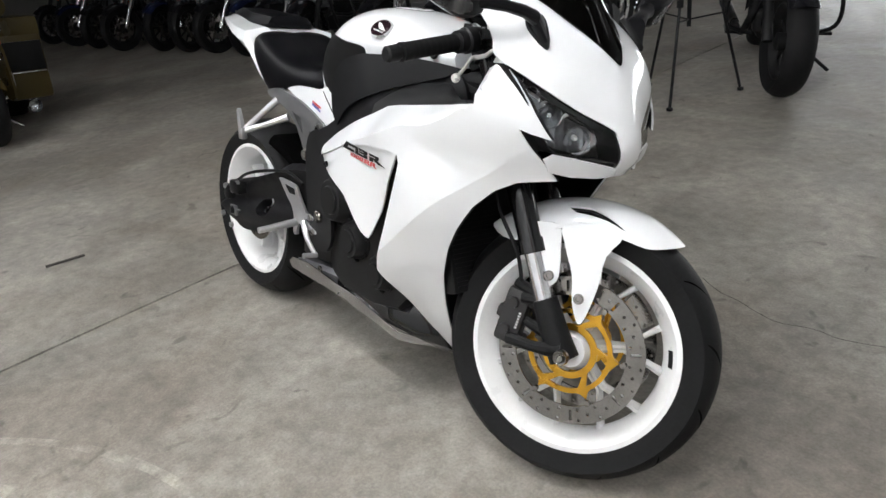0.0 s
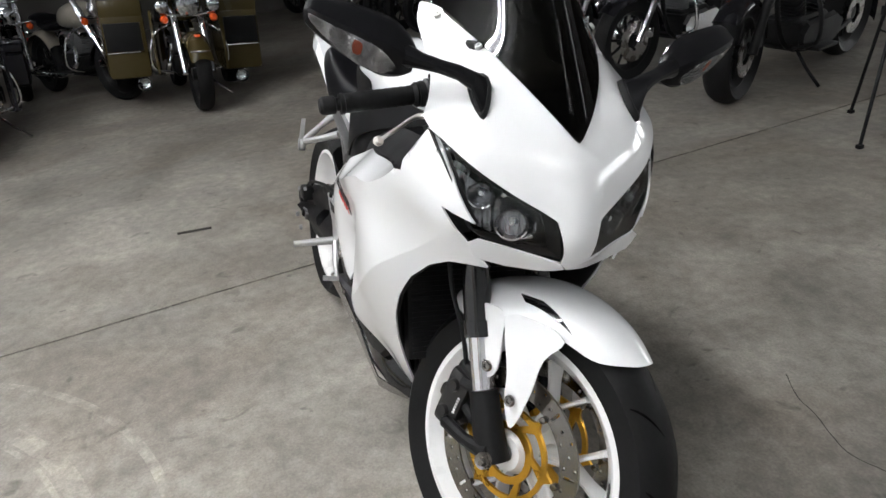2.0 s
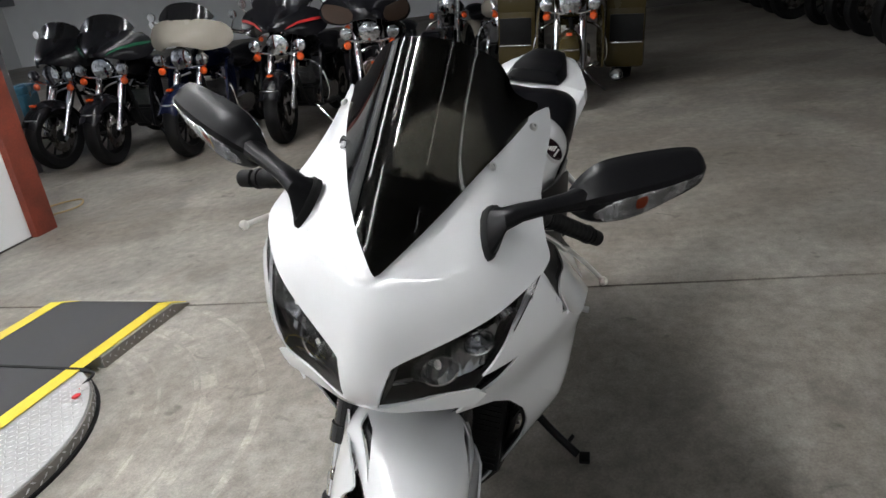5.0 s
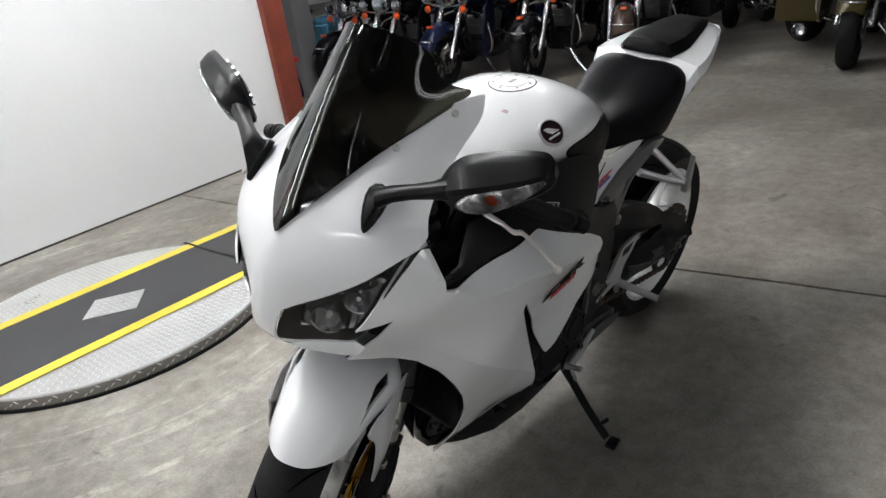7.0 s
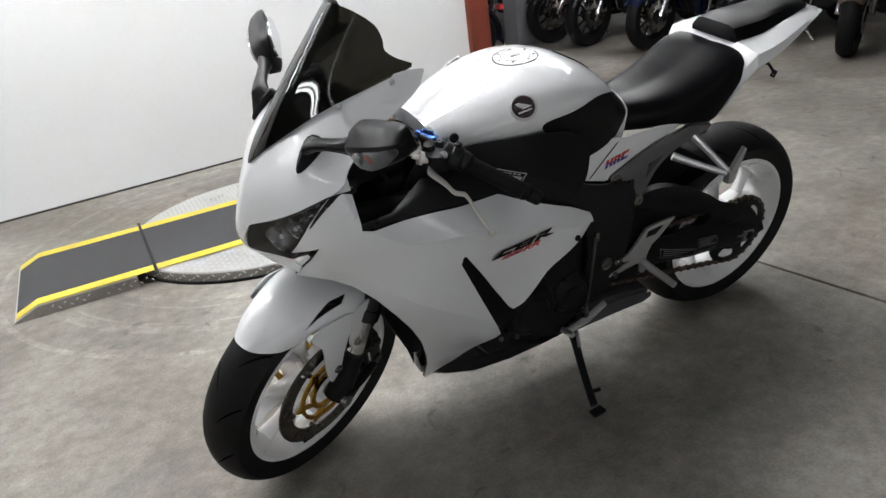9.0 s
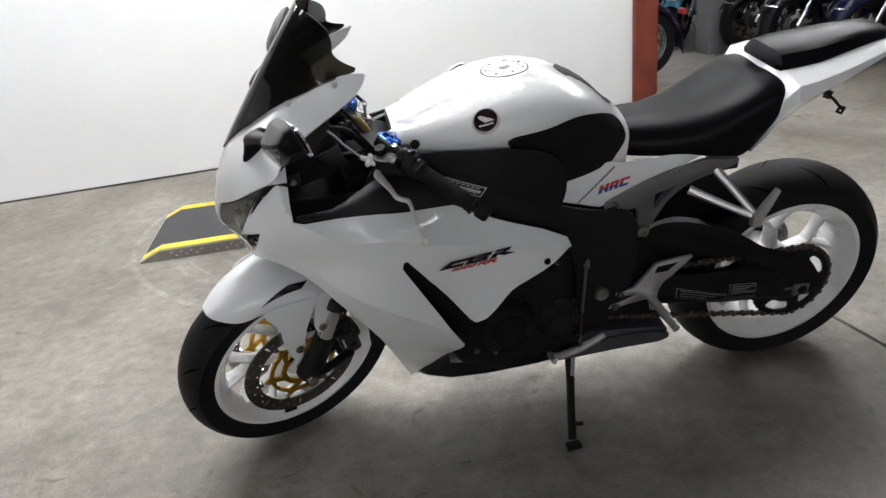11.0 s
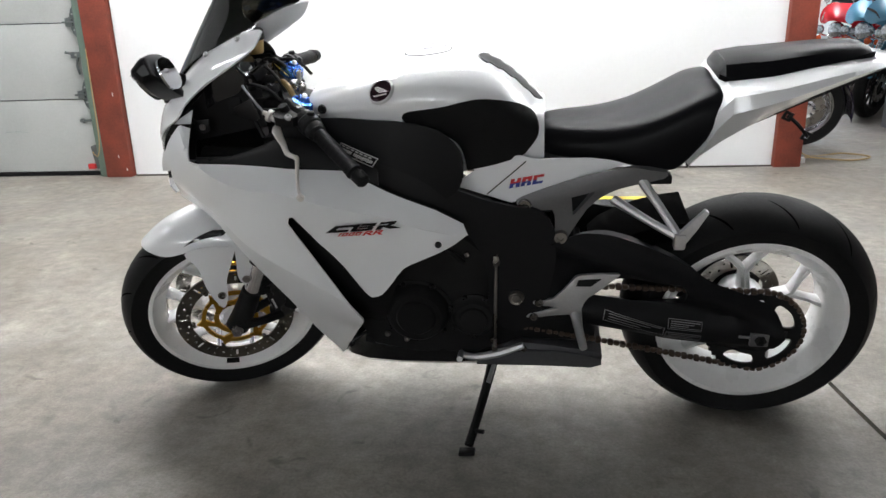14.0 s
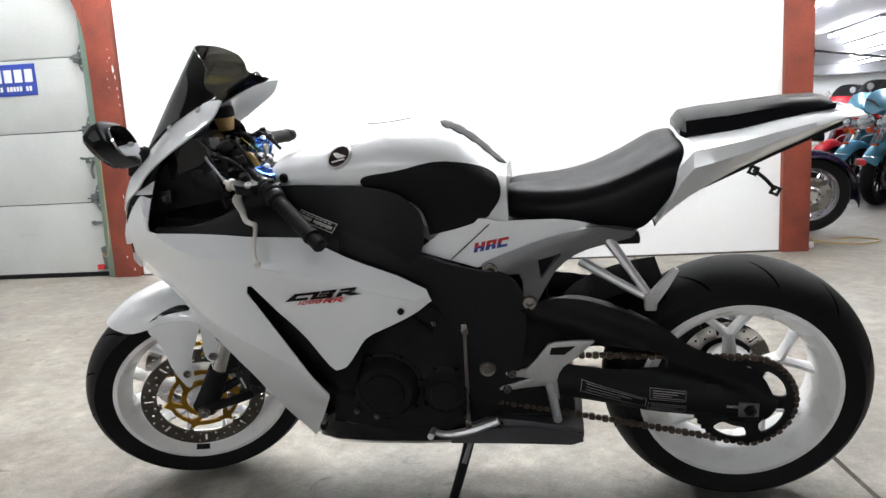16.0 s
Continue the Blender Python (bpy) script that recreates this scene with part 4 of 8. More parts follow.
part("lower_clamp", steered(merge(block((0.09, 0.27, 0.035), (0, 0, 0), 0.014, 2, Matrix.Translation(along(0.50, 0, 0.0)) @ Matrix.Rotation(-RAKE, 4, "Y")))), BLACK, bike)

FW = spline_of([(-0.95, 0, 0.060), (-0.75, 0, 0.078), (-0.4, 0, 0.098), (-0.2, 0, 0.110), (0.0, 0, 0.100), (0.25, 0, 0.084), (0.5, 0, 0.068), (0.62, 0, 0.052), (-0.95, 1, 0.060), (0.62, 1, 0.055)])


def guard(a, b):
    """Mudguard skin: a is the angle ahead of the top of the wheel, b runs across from -1 to 1."""
    w = FW(a, 0)
    r = 0.326 - 0.006 * a - 0.016 * max(a - 0.35, 0) - (0.058 + 0.02 * max(-a, 0)) * abs(b) ** 2.4
    return Vector((AXLE_F.x + r * math.sin(a), w * math.sin(1.35 * b) / math.sin(1.35), AXLE_F.z + r * math.cos(a)))


slot = [(-0.17, 0.60), (-0.02, 0.60), (0.10, 0.70), (0.26, 0.86), (0.12, 0.80), (-0.10, 0.74)]
guard_outline = rounded([(0.610, 0.0), (0.59, 0.45), (0.51, 0.80), (0.38, 0.96), (0.1, 1.0), (-0.12, 1.0), (-0.45, 1.0), (-0.62, 0.98), (-0.75, 0.7), (-0.78, 0.0), (-0.75, -0.7), (-0.62, -0.98), (-0.45, -1.0), (-0.12, -1.0), (0.1, -1.0), (0.38, -0.96), (0.51, -0.80), (0.59, -0.45)], 3)
mudguard = part("front_mudguard", steered(sheet(guard_outline, guard, [slot, [(a, -b) for a, b in slot]], 0.055, 0.0035)), WHITE, bike, "white front mudguard with black vents")
for s in (-1, 1):
    part("vent", steered(sheet([(a * 1.08 - 0.003, s * b) for a, b in slot], lambda a, b: guard(a, b) * 1.0 - Vector((0, s * 0.006, 0.004)), step=0.05, thick=0.002)), GLOSS_BLACK, mudguard, "black vent insert")
    leg_front = rounded([(1.355, 0.565), (1.42, 0.58), (1.475, 0.565), (1.452, 0.52), (1.447, 0.455), (1.432, 0.39), (1.418, 0.372), (1.400, 0.415), (1.392, 0.47), (1.365, 0.53)], 3)
    part("fork_cover", steered(sheet(leg_front, lambda a, b: (a, s * (0.110 - 0.2 * max(a - 1.42, 0) - 0.02 * (0.55 - b) + 0.01 * math.sin((b - 0.37) * 16)), b), step=0.02, thick=0.004)), WHITE, mudguard, "white leg cover")
    leg_rear = rounded([(1.345, 0.565), (1.285, 0.56), (1.262, 0.53), (1.305, 0.49), (1.322, 0.45), (1.345, 0.435), (1.362, 0.46), (1.356, 0.52)], 3)
    part("fork_cover", steered(sheet(leg_rear, lambda a, b: (a, s * 0.108, b), step=0.02, thick=0.004)), WHITE, mudguard, "white leg cover")
    for x, z, y in ((1.414, 0.425, 0.118), (1.343, 0.458, 0.112)):
        part("bolt", steered(bolt((x, s * y, z), (0, s, 0), 0.009, 0.006)), STEEL, mudguard)

SHAPE[0] = trim

# bodywork ------------------------------------------------------------
def even(points):
    return [p for y, z, x in points for p in ((y, z, x), (-y, z, x))[: 1 if y == 0 else 2]]


NOSE = spline_of(even([(0, 0.700, 1.470), (0, 0.74, 1.505), (0, 0.80, 1.503), (0, 0.86, 1.482), (0, 0.921, 1.447), (0, 0.99, 1.400), (0.042, 0.798, 1.490), (0.025, 0.736, 1.501), (0.10, 0.83, 1.457), (0.165, 0.778, 1.428), (0.154, 0.745, 1.436), (0.14, 0.70, 1.425), (0.07, 0.704, 1.455), (0.22, 0.92, 1.348), (0.165, 0.872, 1.418), (0.136, 0.976, 1.362), (0.118, 1.039, 1.284), (0.160, 1.08, 1.184), (0.178, 1.090, 1.133), (0.186, 1.070, 1.142), (0.212, 0.955, 1.318), (0.186, 1.03, 1.208), (0.07, 0.93, 1.427), (0.06, 0.99, 1.372)]), 1e-5)


def nose(y, z, off=0.0):
    return Vector((NOSE(y, z) + off, y, z))


def mirror_line(half):
    """Closes a half outline over the middle line."""
    return half + [(-a, b) for a, b in reversed(half) if abs(a) > 1e-6]


top_half = [(0, 0.921)] + [tuple(p) for p in catmull([(0.004, 0.923), (0.045, 0.966), (0.075, 1.004), (0.102, 1.04), (0.130, 1.072), (0.150, 1.096), (0.168, 1.103), (0.175, 1.1025)], 3)] + [tuple(p) for p in catmull([(0.1765, 1.100), (0.1835, 1.078), (0.186, 1.058), (0.187, 1.035), (0.193, 1.000), (0.212, 0.958), (0.224, 0.935), (0.221, 0.921)], 3)] + [tuple(p) for p in catmull([(0.218, 0.916), (0.170, 0.872), (0.110, 0.833), (0.048, 0.800), (0.038, 0.785), (0.0235, 0.728)], 4)] + [(0.022, 0.720), (0.0, 0.702)]
upper_cowl = part("upper_cowl", sheet(mirror_line(top_half), nose, step=0.018, thick=0.004), WHITE, bike, "pearl white nose fairing")
for s in (-1, 1):
    chin = [(0.0215 * s, 0.7195), (0.06 * s, 0.730), (0.11 * s, 0.742), (0.152 * s, 0.752), (0.168 * s, 0.742), (0.150 * s, 0.715), (0.10 * s, 0.703), (0.05 * s, 0.699), (0.001 * s, 0.7005)]
    part("chin_strip", sheet(chin, lambda y, z: nose(y, z, -0.001), step=0.018, thick=0.004), WHITE, upper_cowl, "white chin strip")
    lens = [(y * s, z) for y, z in [tuple(p) for p in catmull([(0.2165, 0.9135), (0.169, 0.869), (0.110, 0.830), (0.0485, 0.797), (0.0385, 0.783), (0.0255, 0.731)], 4)] + [tuple(p) for p in catmull([(0.06, 0.7335), (0.11, 0.745), (0.151, 0.756), (0.168, 0.782), (0.192, 0.835), (0.211, 0.89)], 4)]]
    head = part("headlight", sheet([(y * 0.985 + 0.002 * s, z) for y, z in lens], lambda y, z: nose(y, z, -0.055) - Vector((0, s * 0.008, 0)), step=0.02, thick=0.003), GLOSS_BLACK, upper_cowl, "swept headlamp with clear lens")
    glassy = part("lens", sheet(lens, lambda y, z: nose(y, z, -0.003), step=0.02, thick=0.0), CLEAR, head, "clear lens")
    glassy.visible_shadow = False
    part("bezel", merge(*[rings([[nose(p[0], p[1], 0 - 0.004), nose(p[0], p[1], -0.052), nose(q[0], q[1], -0.052), nose(q[0], q[1], -0.004)] for p, q in [(lens[i], (lens[i][0] * 0.97 + 0.12 * s * 0.03, lens[i][1] * 0.97 + 0.81 * 0.03)) for i in [*range(len(lens)), 0]]], True, False)]), BLACK, head)
    ribbed = rounded([(0.190, 0.862), (0.150, 0.838), (0.105, 0.812), (0.066, 0.790), (0.064, 0.768), (0.085, 0.753), (0.120, 0.756), (0.150, 0.772), (0.172, 0.805)], 3)
    part("reflector", sheet([(y * s, z) for y, z in ribbed], lambda y, z: nose(y, z, -0.020 - 0.022 * max(0, 1 - ((abs(y) - 0.115) / 0.06) ** 2 - ((z - 0.79) / 0.05) ** 2) + 0.0010 * math.sin(abs(y) * 420)), step=0.004, thick=0.0), REFLECTOR, head, "ribbed chrome reflector")
    for (y, z, r, tilt) in ((0.094, 0.779, 0.027, 0.0), (0.142, 0.822, 0.022, 0.0), (0.176, 0.858, 0.018, 0.0), (0.194, 0.886, 0.012, 0.0)):
        at = Matrix.Translation(nose(y * s, z, -0.03)) @ Matrix.Rotation(s * 0.5, 4, "Z") @ Matrix.Rotation(0.1, 4, "Y")
        part("reflector", moved(lathe([(r, 0.010), (r * 1.05, 0.013), (r * 0.96, 0.012), (r * 0.8, -0.004), (r * 0.45, -0.016), (r * 0.2, -0.02), (0.0, -0.021)], 20, axis="x"), at), CHROME, head, "chromed reflector bowl")
        part("bulb", moved(lathe([(0, 0.006), (r * 0.16, 0.004), (r * 0.2, -0.004), (r * 0.2, -0.02), (0, -0.02)], 10, axis="x"), at), PALE, head)
    for k, (y, z) in enumerate(((0.10, 0.835), (0.135, 0.86), (0.07, 0.76))):
        part("reflector", moved(block((0.004, 0.035, 0.010), (0, 0, 0), 0.002), Matrix.Translation(nose(y * s, z - 0.012, -0.04)) @ Matrix.Rotation(s * 0.6, 4, "Z") @ Matrix.Rotation(s * -0.6, 4, "X")), CHROME, head)
    part("air_intake", sheet([(s * y, z) for y, z in ((0.168, 0.783), (0.205, 0.80), (0.212, 0.78), (0.16, 0.69), (0.13, 0.69), (0.15, 0.715), (0.17, 0.745), (0.152, 0.753))], lambda y, z: nose(y, z, -0.03 - 0.35 * max(0.765 - z, 0)), step=0.02, thick=0.004), BLACK, upper_cowl, "black air intake mouth")
    for x, y, z in ((1.284, 0.118, 1.039), (1.184, 0.160, 1.080)):
        part("screw", bolt((x + 0.001, s * y, z + 0.003), (0.45, s * 0.55, 0.7), 0.0055, 0.005), SILVER, upper_cowl)

def screen_at(y, z):
    u, q = z - 1.05, y * y
    x = 1.3594 - 0.7284 * u - 0.1983 * u * u - 6.6426 * q - 16.25 * q * u + 48.08 * q * q - 450.5 * q * q * u
    return Vector((x + 0.0025, y, z))


screen_half = [(0, 0.916)] + [tuple(p) for p in catmull([(0.007, 0.921), (0.045, 0.963), (0.077, 1.001), (0.104, 1.036), (0.132, 1.068), (0.153, 1.094), (0.160, 1.106)], 4)] + [tuple(p) for p in catmull([(0.157, 1.112), (0.138, 1.122), (0.122, 1.136), (0.112, 1.155), (0.093, 1.180), (0.062, 1.200), (0.030, 1.209), (0.0, 1.212)], 4)]
windscreen = part("windscreen", sheet(mirror_line(screen_half[:-1] + [(0.0, 1.212)]), screen_at, step=0.009, thick=0.003), SMOKE, bike, "dark smoked sport windscreen")
windscreen.visible_shadow = True
part("cockpit_liner", sheet(mirror_line([(0, 0.93), (0.07, 0.965), (0.125, 0.99), (0.16, 0.985), (0.20, 0.945), (0.18, 0.87), (0.10, 0.82), (0, 0.80)]), lambda y, z: nose(y, z, -0.03), step=0.03, thick=0.004), BLACK, bike, "black inner fairing")

# the flank is two smooth skins that meet in a crease: the body below, a shoulder leaning inwards above
BODY = spline_of([(0.76, 0.626, 0.262), (1.02, 0.667, 0.268), (1.098, 0.700, 0.276), (0.977, 0.383, 0.236), (0.936, 0.473, 0.258), (0.70, 0.64, 0.240), (1.107, 0.152, 0.060), (1.320, 0.848, 0.250), (1.312, 0.937, 0.222), (1.344, 0.918, 0.210), (1.402, 0.85, 0.192), (1.439, 0.779, 0.163), (1.393, 0.796, 0.204), (1.430, 0.696, 0.142), (1.215, 0.650, 0.2625), (1.155, 0.575, 0.262), (1.112, 0.49, 0.248), (1.085, 0.40, 0.222), (1.085, 0.30, 0.172), (1.2, 0.72, 0.268), (1.238, 0.800, 0.276), (1.121, 0.780, 0.286), (1.021, 0.745, 0.286), (0.869, 0.722, 0.268), (1.3, 0.705, 0.220), (1.04, 0.33, 0.190), (1.07, 0.5, 0.252), (1.30, 0.79, 0.250), (1.1, 0.86, 0.30), (0.9, 0.80, 0.285)], 1e-5)
SHOULDER = spline_of([(1.336, 0.905, 0.222), (1.226, 0.828, 0.238), (1.136, 0.816, 0.233), (1.033, 0.805, 0.223), (0.958, 0.792, 0.209), (0.865, 0.746, 0.236), (0.77, 0.703, 0.234), (0.70, 0.66, 0.236), (1.238, 0.796, 0.277), (1.121, 0.772, 0.287), (1.021, 0.741, 0.287), (0.869, 0.700, 0.266), (1.1, 0.60, 0.40), (1.3, 0.70, 0.36), (0.85, 0.6, 0.32)], 1e-5)
# towards the wheel arch the lower front tucks in under a soft fold
def keel_z(x):
    return -0.1238 * x * x + 1.0444 * x - 0.4643


def TUCK(x, z):
    d = max(keel_z(x) - z, 0.0)
    return BODY(x, z) - 0.22 * d * math.exp(-((d / 0.33) ** 2))


def FLANK(x, z):
    return min(SHOULDER(x, z) + 2 * max(x - 1.335, 0), TUCK(x, z))


def meeting(a, b, lo, hi):
    """Where the difference of two skins changes its sign between lo and hi."""
    f = lambda v: a(v) - b(v)
    if f(lo) * f(hi) > 0:
        return None
    for _ in range(30):
        mid = (lo + hi) / 2
        lo, hi = (mid, hi) if f(lo) * f(mid) > 0 else (lo, mid)
    return (lo + hi) / 2


ridge = [(x, z) for x in np.arange(0.73, 1.31, 0.011) if (z := meeting(lambda v: BODY(x, v), lambda v: SHOULDER(x, v), 0.66, 0.86)) is not None]
keel = [(x, keel_z(x)) for x in np.arange(0.99, 1.36, 0.011)]
FOLDS = [run for run in (ridge, keel) if len(run) > 3]


def flank(s, off=0.0):
    return lambda x, z: Vector((x, s * (FLANK(x, z) + off), z))


def panel_at(s, off=0.0):
    return lambda x, z: Vector((x, s * (FLANK(x, z) + off - 0.018 * min(max((x - 0.86) / 0.16, 0), 1) * min(max((0.635 - z) / 0.08, 0), 1)), z))


fairing = [(1.3165, 0.845), (1.314, 0.90), (1.312, 0.937), (1.344, 0.919), (1.375, 0.888), (1.402, 0.850), (1.424, 0.81), (1.439, 0.779), (1.41, 0.789), (1.393, 0.797), (1.408, 0.758), (1.4295, 0.696), (1.40, 0.692), (1.366, 0.686), (1.325, 0.664), (1.285, 0.625), (1.245, 0.568), (1.21, 0.51), (1.175, 0.435), (1.148, 0.35), (1.128, 0.27), (1.112, 0.19), (1.105, 0.150), (1.085, 0.18), (1.03, 0.285), (0.977, 0.383), (0.972, 0.40), (1.105, 0.690), (1.10, 0.708), (1.06, 0.712), (0.98, 0.708), (0.869, 0.694), (0.78, 0.662), (0.72, 0.645), (0.697, 0.639), (0.708, 0.667), (0.77, 0.703), (0.865, 0.746), (0.93, 0.774), (0.972, 0.794), (1.04, 0.804), (1.136, 0.815), (1.23, 0.826), (1.316, 0.838)]
inset = rounded([(1.092, 0.706), (1.03, 0.720), (0.869, 0.706), (0.76, 0.664), (0.700, 0.638), (0.729, 0.619), (0.764, 0.603), (0.81, 0.584), (0.852, 0.563), (0.88, 0.525), (0.912, 0.484), (0.935, 0.474), (0.954, 0.485), (1.03, 0.61)], 2, (0, 4, 11))
back = [(1.14, 0.74), (1.0, 0.72), (0.85, 0.66), (0.80, 0.58), (0.88, 0.50), (0.93, 0.36), (1.0, 0.32), (1.08, 0.45), (1.13, 0.60)]
for s in (1, -1):
    f = part("side_fairing", sheet(fairing, flank(s), step=0.011, thick=0.004, folds=FOLDS), WHITE, bike, "pearl white side fairing", crisp=0.16)
    part("fairing_liner", sheet(fairing, flank(s, -0.009), step=0.02, thick=0.0), BLACK, f, "black inside of the fairing")
    p = part("side_panel", sheet(inset, panel_at(s, -0.0055), step=0.014, thick=0.004), WHITE, f, "white panel with dark model lettering")
    part("inner_panel", sheet(back, flank(s, -0.045), step=0.03, thick=0.004), BLACK, f)
    part("bolt", bolt((0.765, s * 0.262, 0.627), (0, s, 0.1), 0.0065, 0.006), BLACK, f)

    # model lettering as slanted strokes, and a red line of small strokes under it
    o, ux, uz = Vector((1.022, 0.664)), Vector((-1.10, 0.075)), Vector((-0.33, 0.66))
    def slant(pts):
        return [tuple(o + ux * a + uz * b) for a, b in pts]
    if s < 0:
        o, ux, uz = Vector((0.862, 0.687)), Vector((1.16, -0.12)), Vector((-0.14, 0.66))
    dark = [[(0, 0), (0.047, 0), (0.049, 0.009), (0.020, 0.009), (0.024, 0.019), (0.058, 0.019), (0.060, 0.028), (0.016, 0.028)],
            [(0.052, 0), (0.0635, 0), (0.0700, 0.028), (0.0590, 0.028)], [(0.0635, 0), (0.098, 0), (0.1005, 0.0105), (0.097, 0.014), (0.1025, 0.0175), (0.1040, 0.028), (0.0725, 0.028), (0.0710, 0.0205), (0.0900, 0.0205), (0.0890, 0.0172), (0.0700, 0.0172), (0.0690, 0.0112), (0.0880, 0.0112), (0.0870, 0.0078), (0.0655, 0.0078)],
            [(0.106, 0), (0.118, 0), (0.1205, 0.0095), (0.137, 0.0), (0.160, 0.0), (0.135, 0.013), (0.1425, 0.017), (0.1455, 0.028), (0.112, 0.028), (0.1105, 0.0205), (0.1305, 0.0205), (0.1295, 0.0165), (0.1095, 0.0165)]]
    part("lettering", bars([slant(d) for d in dark], panel_at(s, 0.0028)), BLACK, p, "black slanted model lettering")
    def stroke(a, b, c, d):
        lean = 0.25
        return [(a + lean * (c + 0.016), c), (b + lean * (c + 0.016), c), (b + lean * (d + 0.016), d), (a + lean * (d + 0.016), d)]
    red = [stroke(0.030, 0.0335, -0.017, -0.004)]
    for a in (0.037, 0.0515, 0.066):
        red += [stroke(a, a + 0.0033, -0.017, -0.004), stroke(a + 0.0082, a + 0.0115, -0.017, -0.004), stroke(a + 0.0033, a + 0.0082, -0.017, -0.0145), stroke(a + 0.0033, a + 0.0082, -0.0065, -0.004)]
    for a in (0.084, 0.105):
        red += [stroke(a, a + 0.0045, -0.019, -0.003), stroke(a + 0.0045, a + 0.016, -0.006, -0.003), stroke(a + 0.0045, a + 0.015, -0.0125, -0.0095), stroke(a + 0.0125, a + 0.0165, -0.0095, -0.006), [(a + 0.008, -0.0125), (a + 0.0135, -0.0125), (a + 0.021, -0.020), (a + 0.0145, -0.020)]]
    part("lettering", bars([slant(d) for d in red], panel_at(s, 0.0028)), RED, p, "small red model lettering")

# fuel tank ------------------------------------------------------------
TANK = [(1.075, 0.925, 0.905, 0.085, 0.885, 0.09), (1.035, 0.948, 0.905, 0.122, 0.882, 0.12), (0.98, 0.966, 0.915, 0.152, 0.878, 0.150), (0.92, 0.989, 0.925, 0.173, 0.872, 0.168), (0.86, 1.006, 0.932, 0.188, 0.866, 0.178), (0.80, 1.015, 0.935, 0.196, 0.85, 0.180), (0.74, 1.015, 0.930, 0.194, 0.82, 0.168), (0.69, 1.004, 0.918, 0.186, 0.77, 0.155), (0.64, 0.984, 0.900, 0.174, 0.72, 0.146), (0.59, 0.950, 0.875, 0.158, 0.715, 0.138), (0.55, 0.908, 0.850, 0.138, 0.73, 0.128), (0.525, 0.866, 0.83, 0.112, 0.75, 0.11)]
TANK_X = [r[0] for r in TANK][::-1]
FINE_X = np.linspace(0.525, 1.075, 200)


def eased(col):
    """A column of the tank's stations as a smooth run over x."""
    v = np.interp(FINE_X, TANK_X, [r[col] for r in TANK][::-1])
    for _ in range(3):
        v = np.convolve(np.pad(v, 9, mode="edge"), np.ones(19) / 19, "valid")
    return v


TANK_COLS = [eased(k) for k in range(1, 6)]
BULGE = 2.35


def tank_at(x):
    return [float(np.interp(x, FINE_X, c)) for c in TANK_COLS]


def tank_row(x):
    zt, zm, wm, zl, wl = tank_at(x)
    half = []
    for t in np.linspace(0, math.pi / 2, 16):
        half.append((wm * max(math.sin(t), 0) ** (2 / BULGE), zm + (zt - zm) * max(math.cos(t), 0) ** (2 / BULGE)))
    for t in np.linspace(0, 1, 7)[1:]:
        half.append((wm + (wl - 0.007 - wm) * t, zm + (zl - zm) * t))
    fine = [Vector((x, y, z)) for y, z in half]
    return fine + [Vector((p.x, -p.y, p.z)) for p in reversed(fine[1:])]


tank_rows = [tank_row(x) for x in np.linspace(1.075, 0.525, 60)]
tank = part("fuel_tank", rings(tank_rows), WHITE, bike, "pearl white fuel tank")


def tank_side(x, z):
    zt, zm, wm, zl, wl = tank_at(min(max(x, 0.53), 1.07))
    if z > zm:
        return wm * (1 - min((z - zm) / (zt - zm), 0.999) ** BULGE) ** (1 / BULGE)
    t = (z - zm) / (zl - zm)
    return wm + (wl - 0.007 - wm) * t


def crest(x, y):
    zt, zm, wm, zl, wl = tank_at(x)
    return zm + (zt - zm) * (1 - min(abs(y) / wm, 0.999) ** BULGE) ** (1 / BULGE)


def tank_skin(s, off):
    return lambda x, z: Vector((x, s * (tank_side(x, z) + off), z))


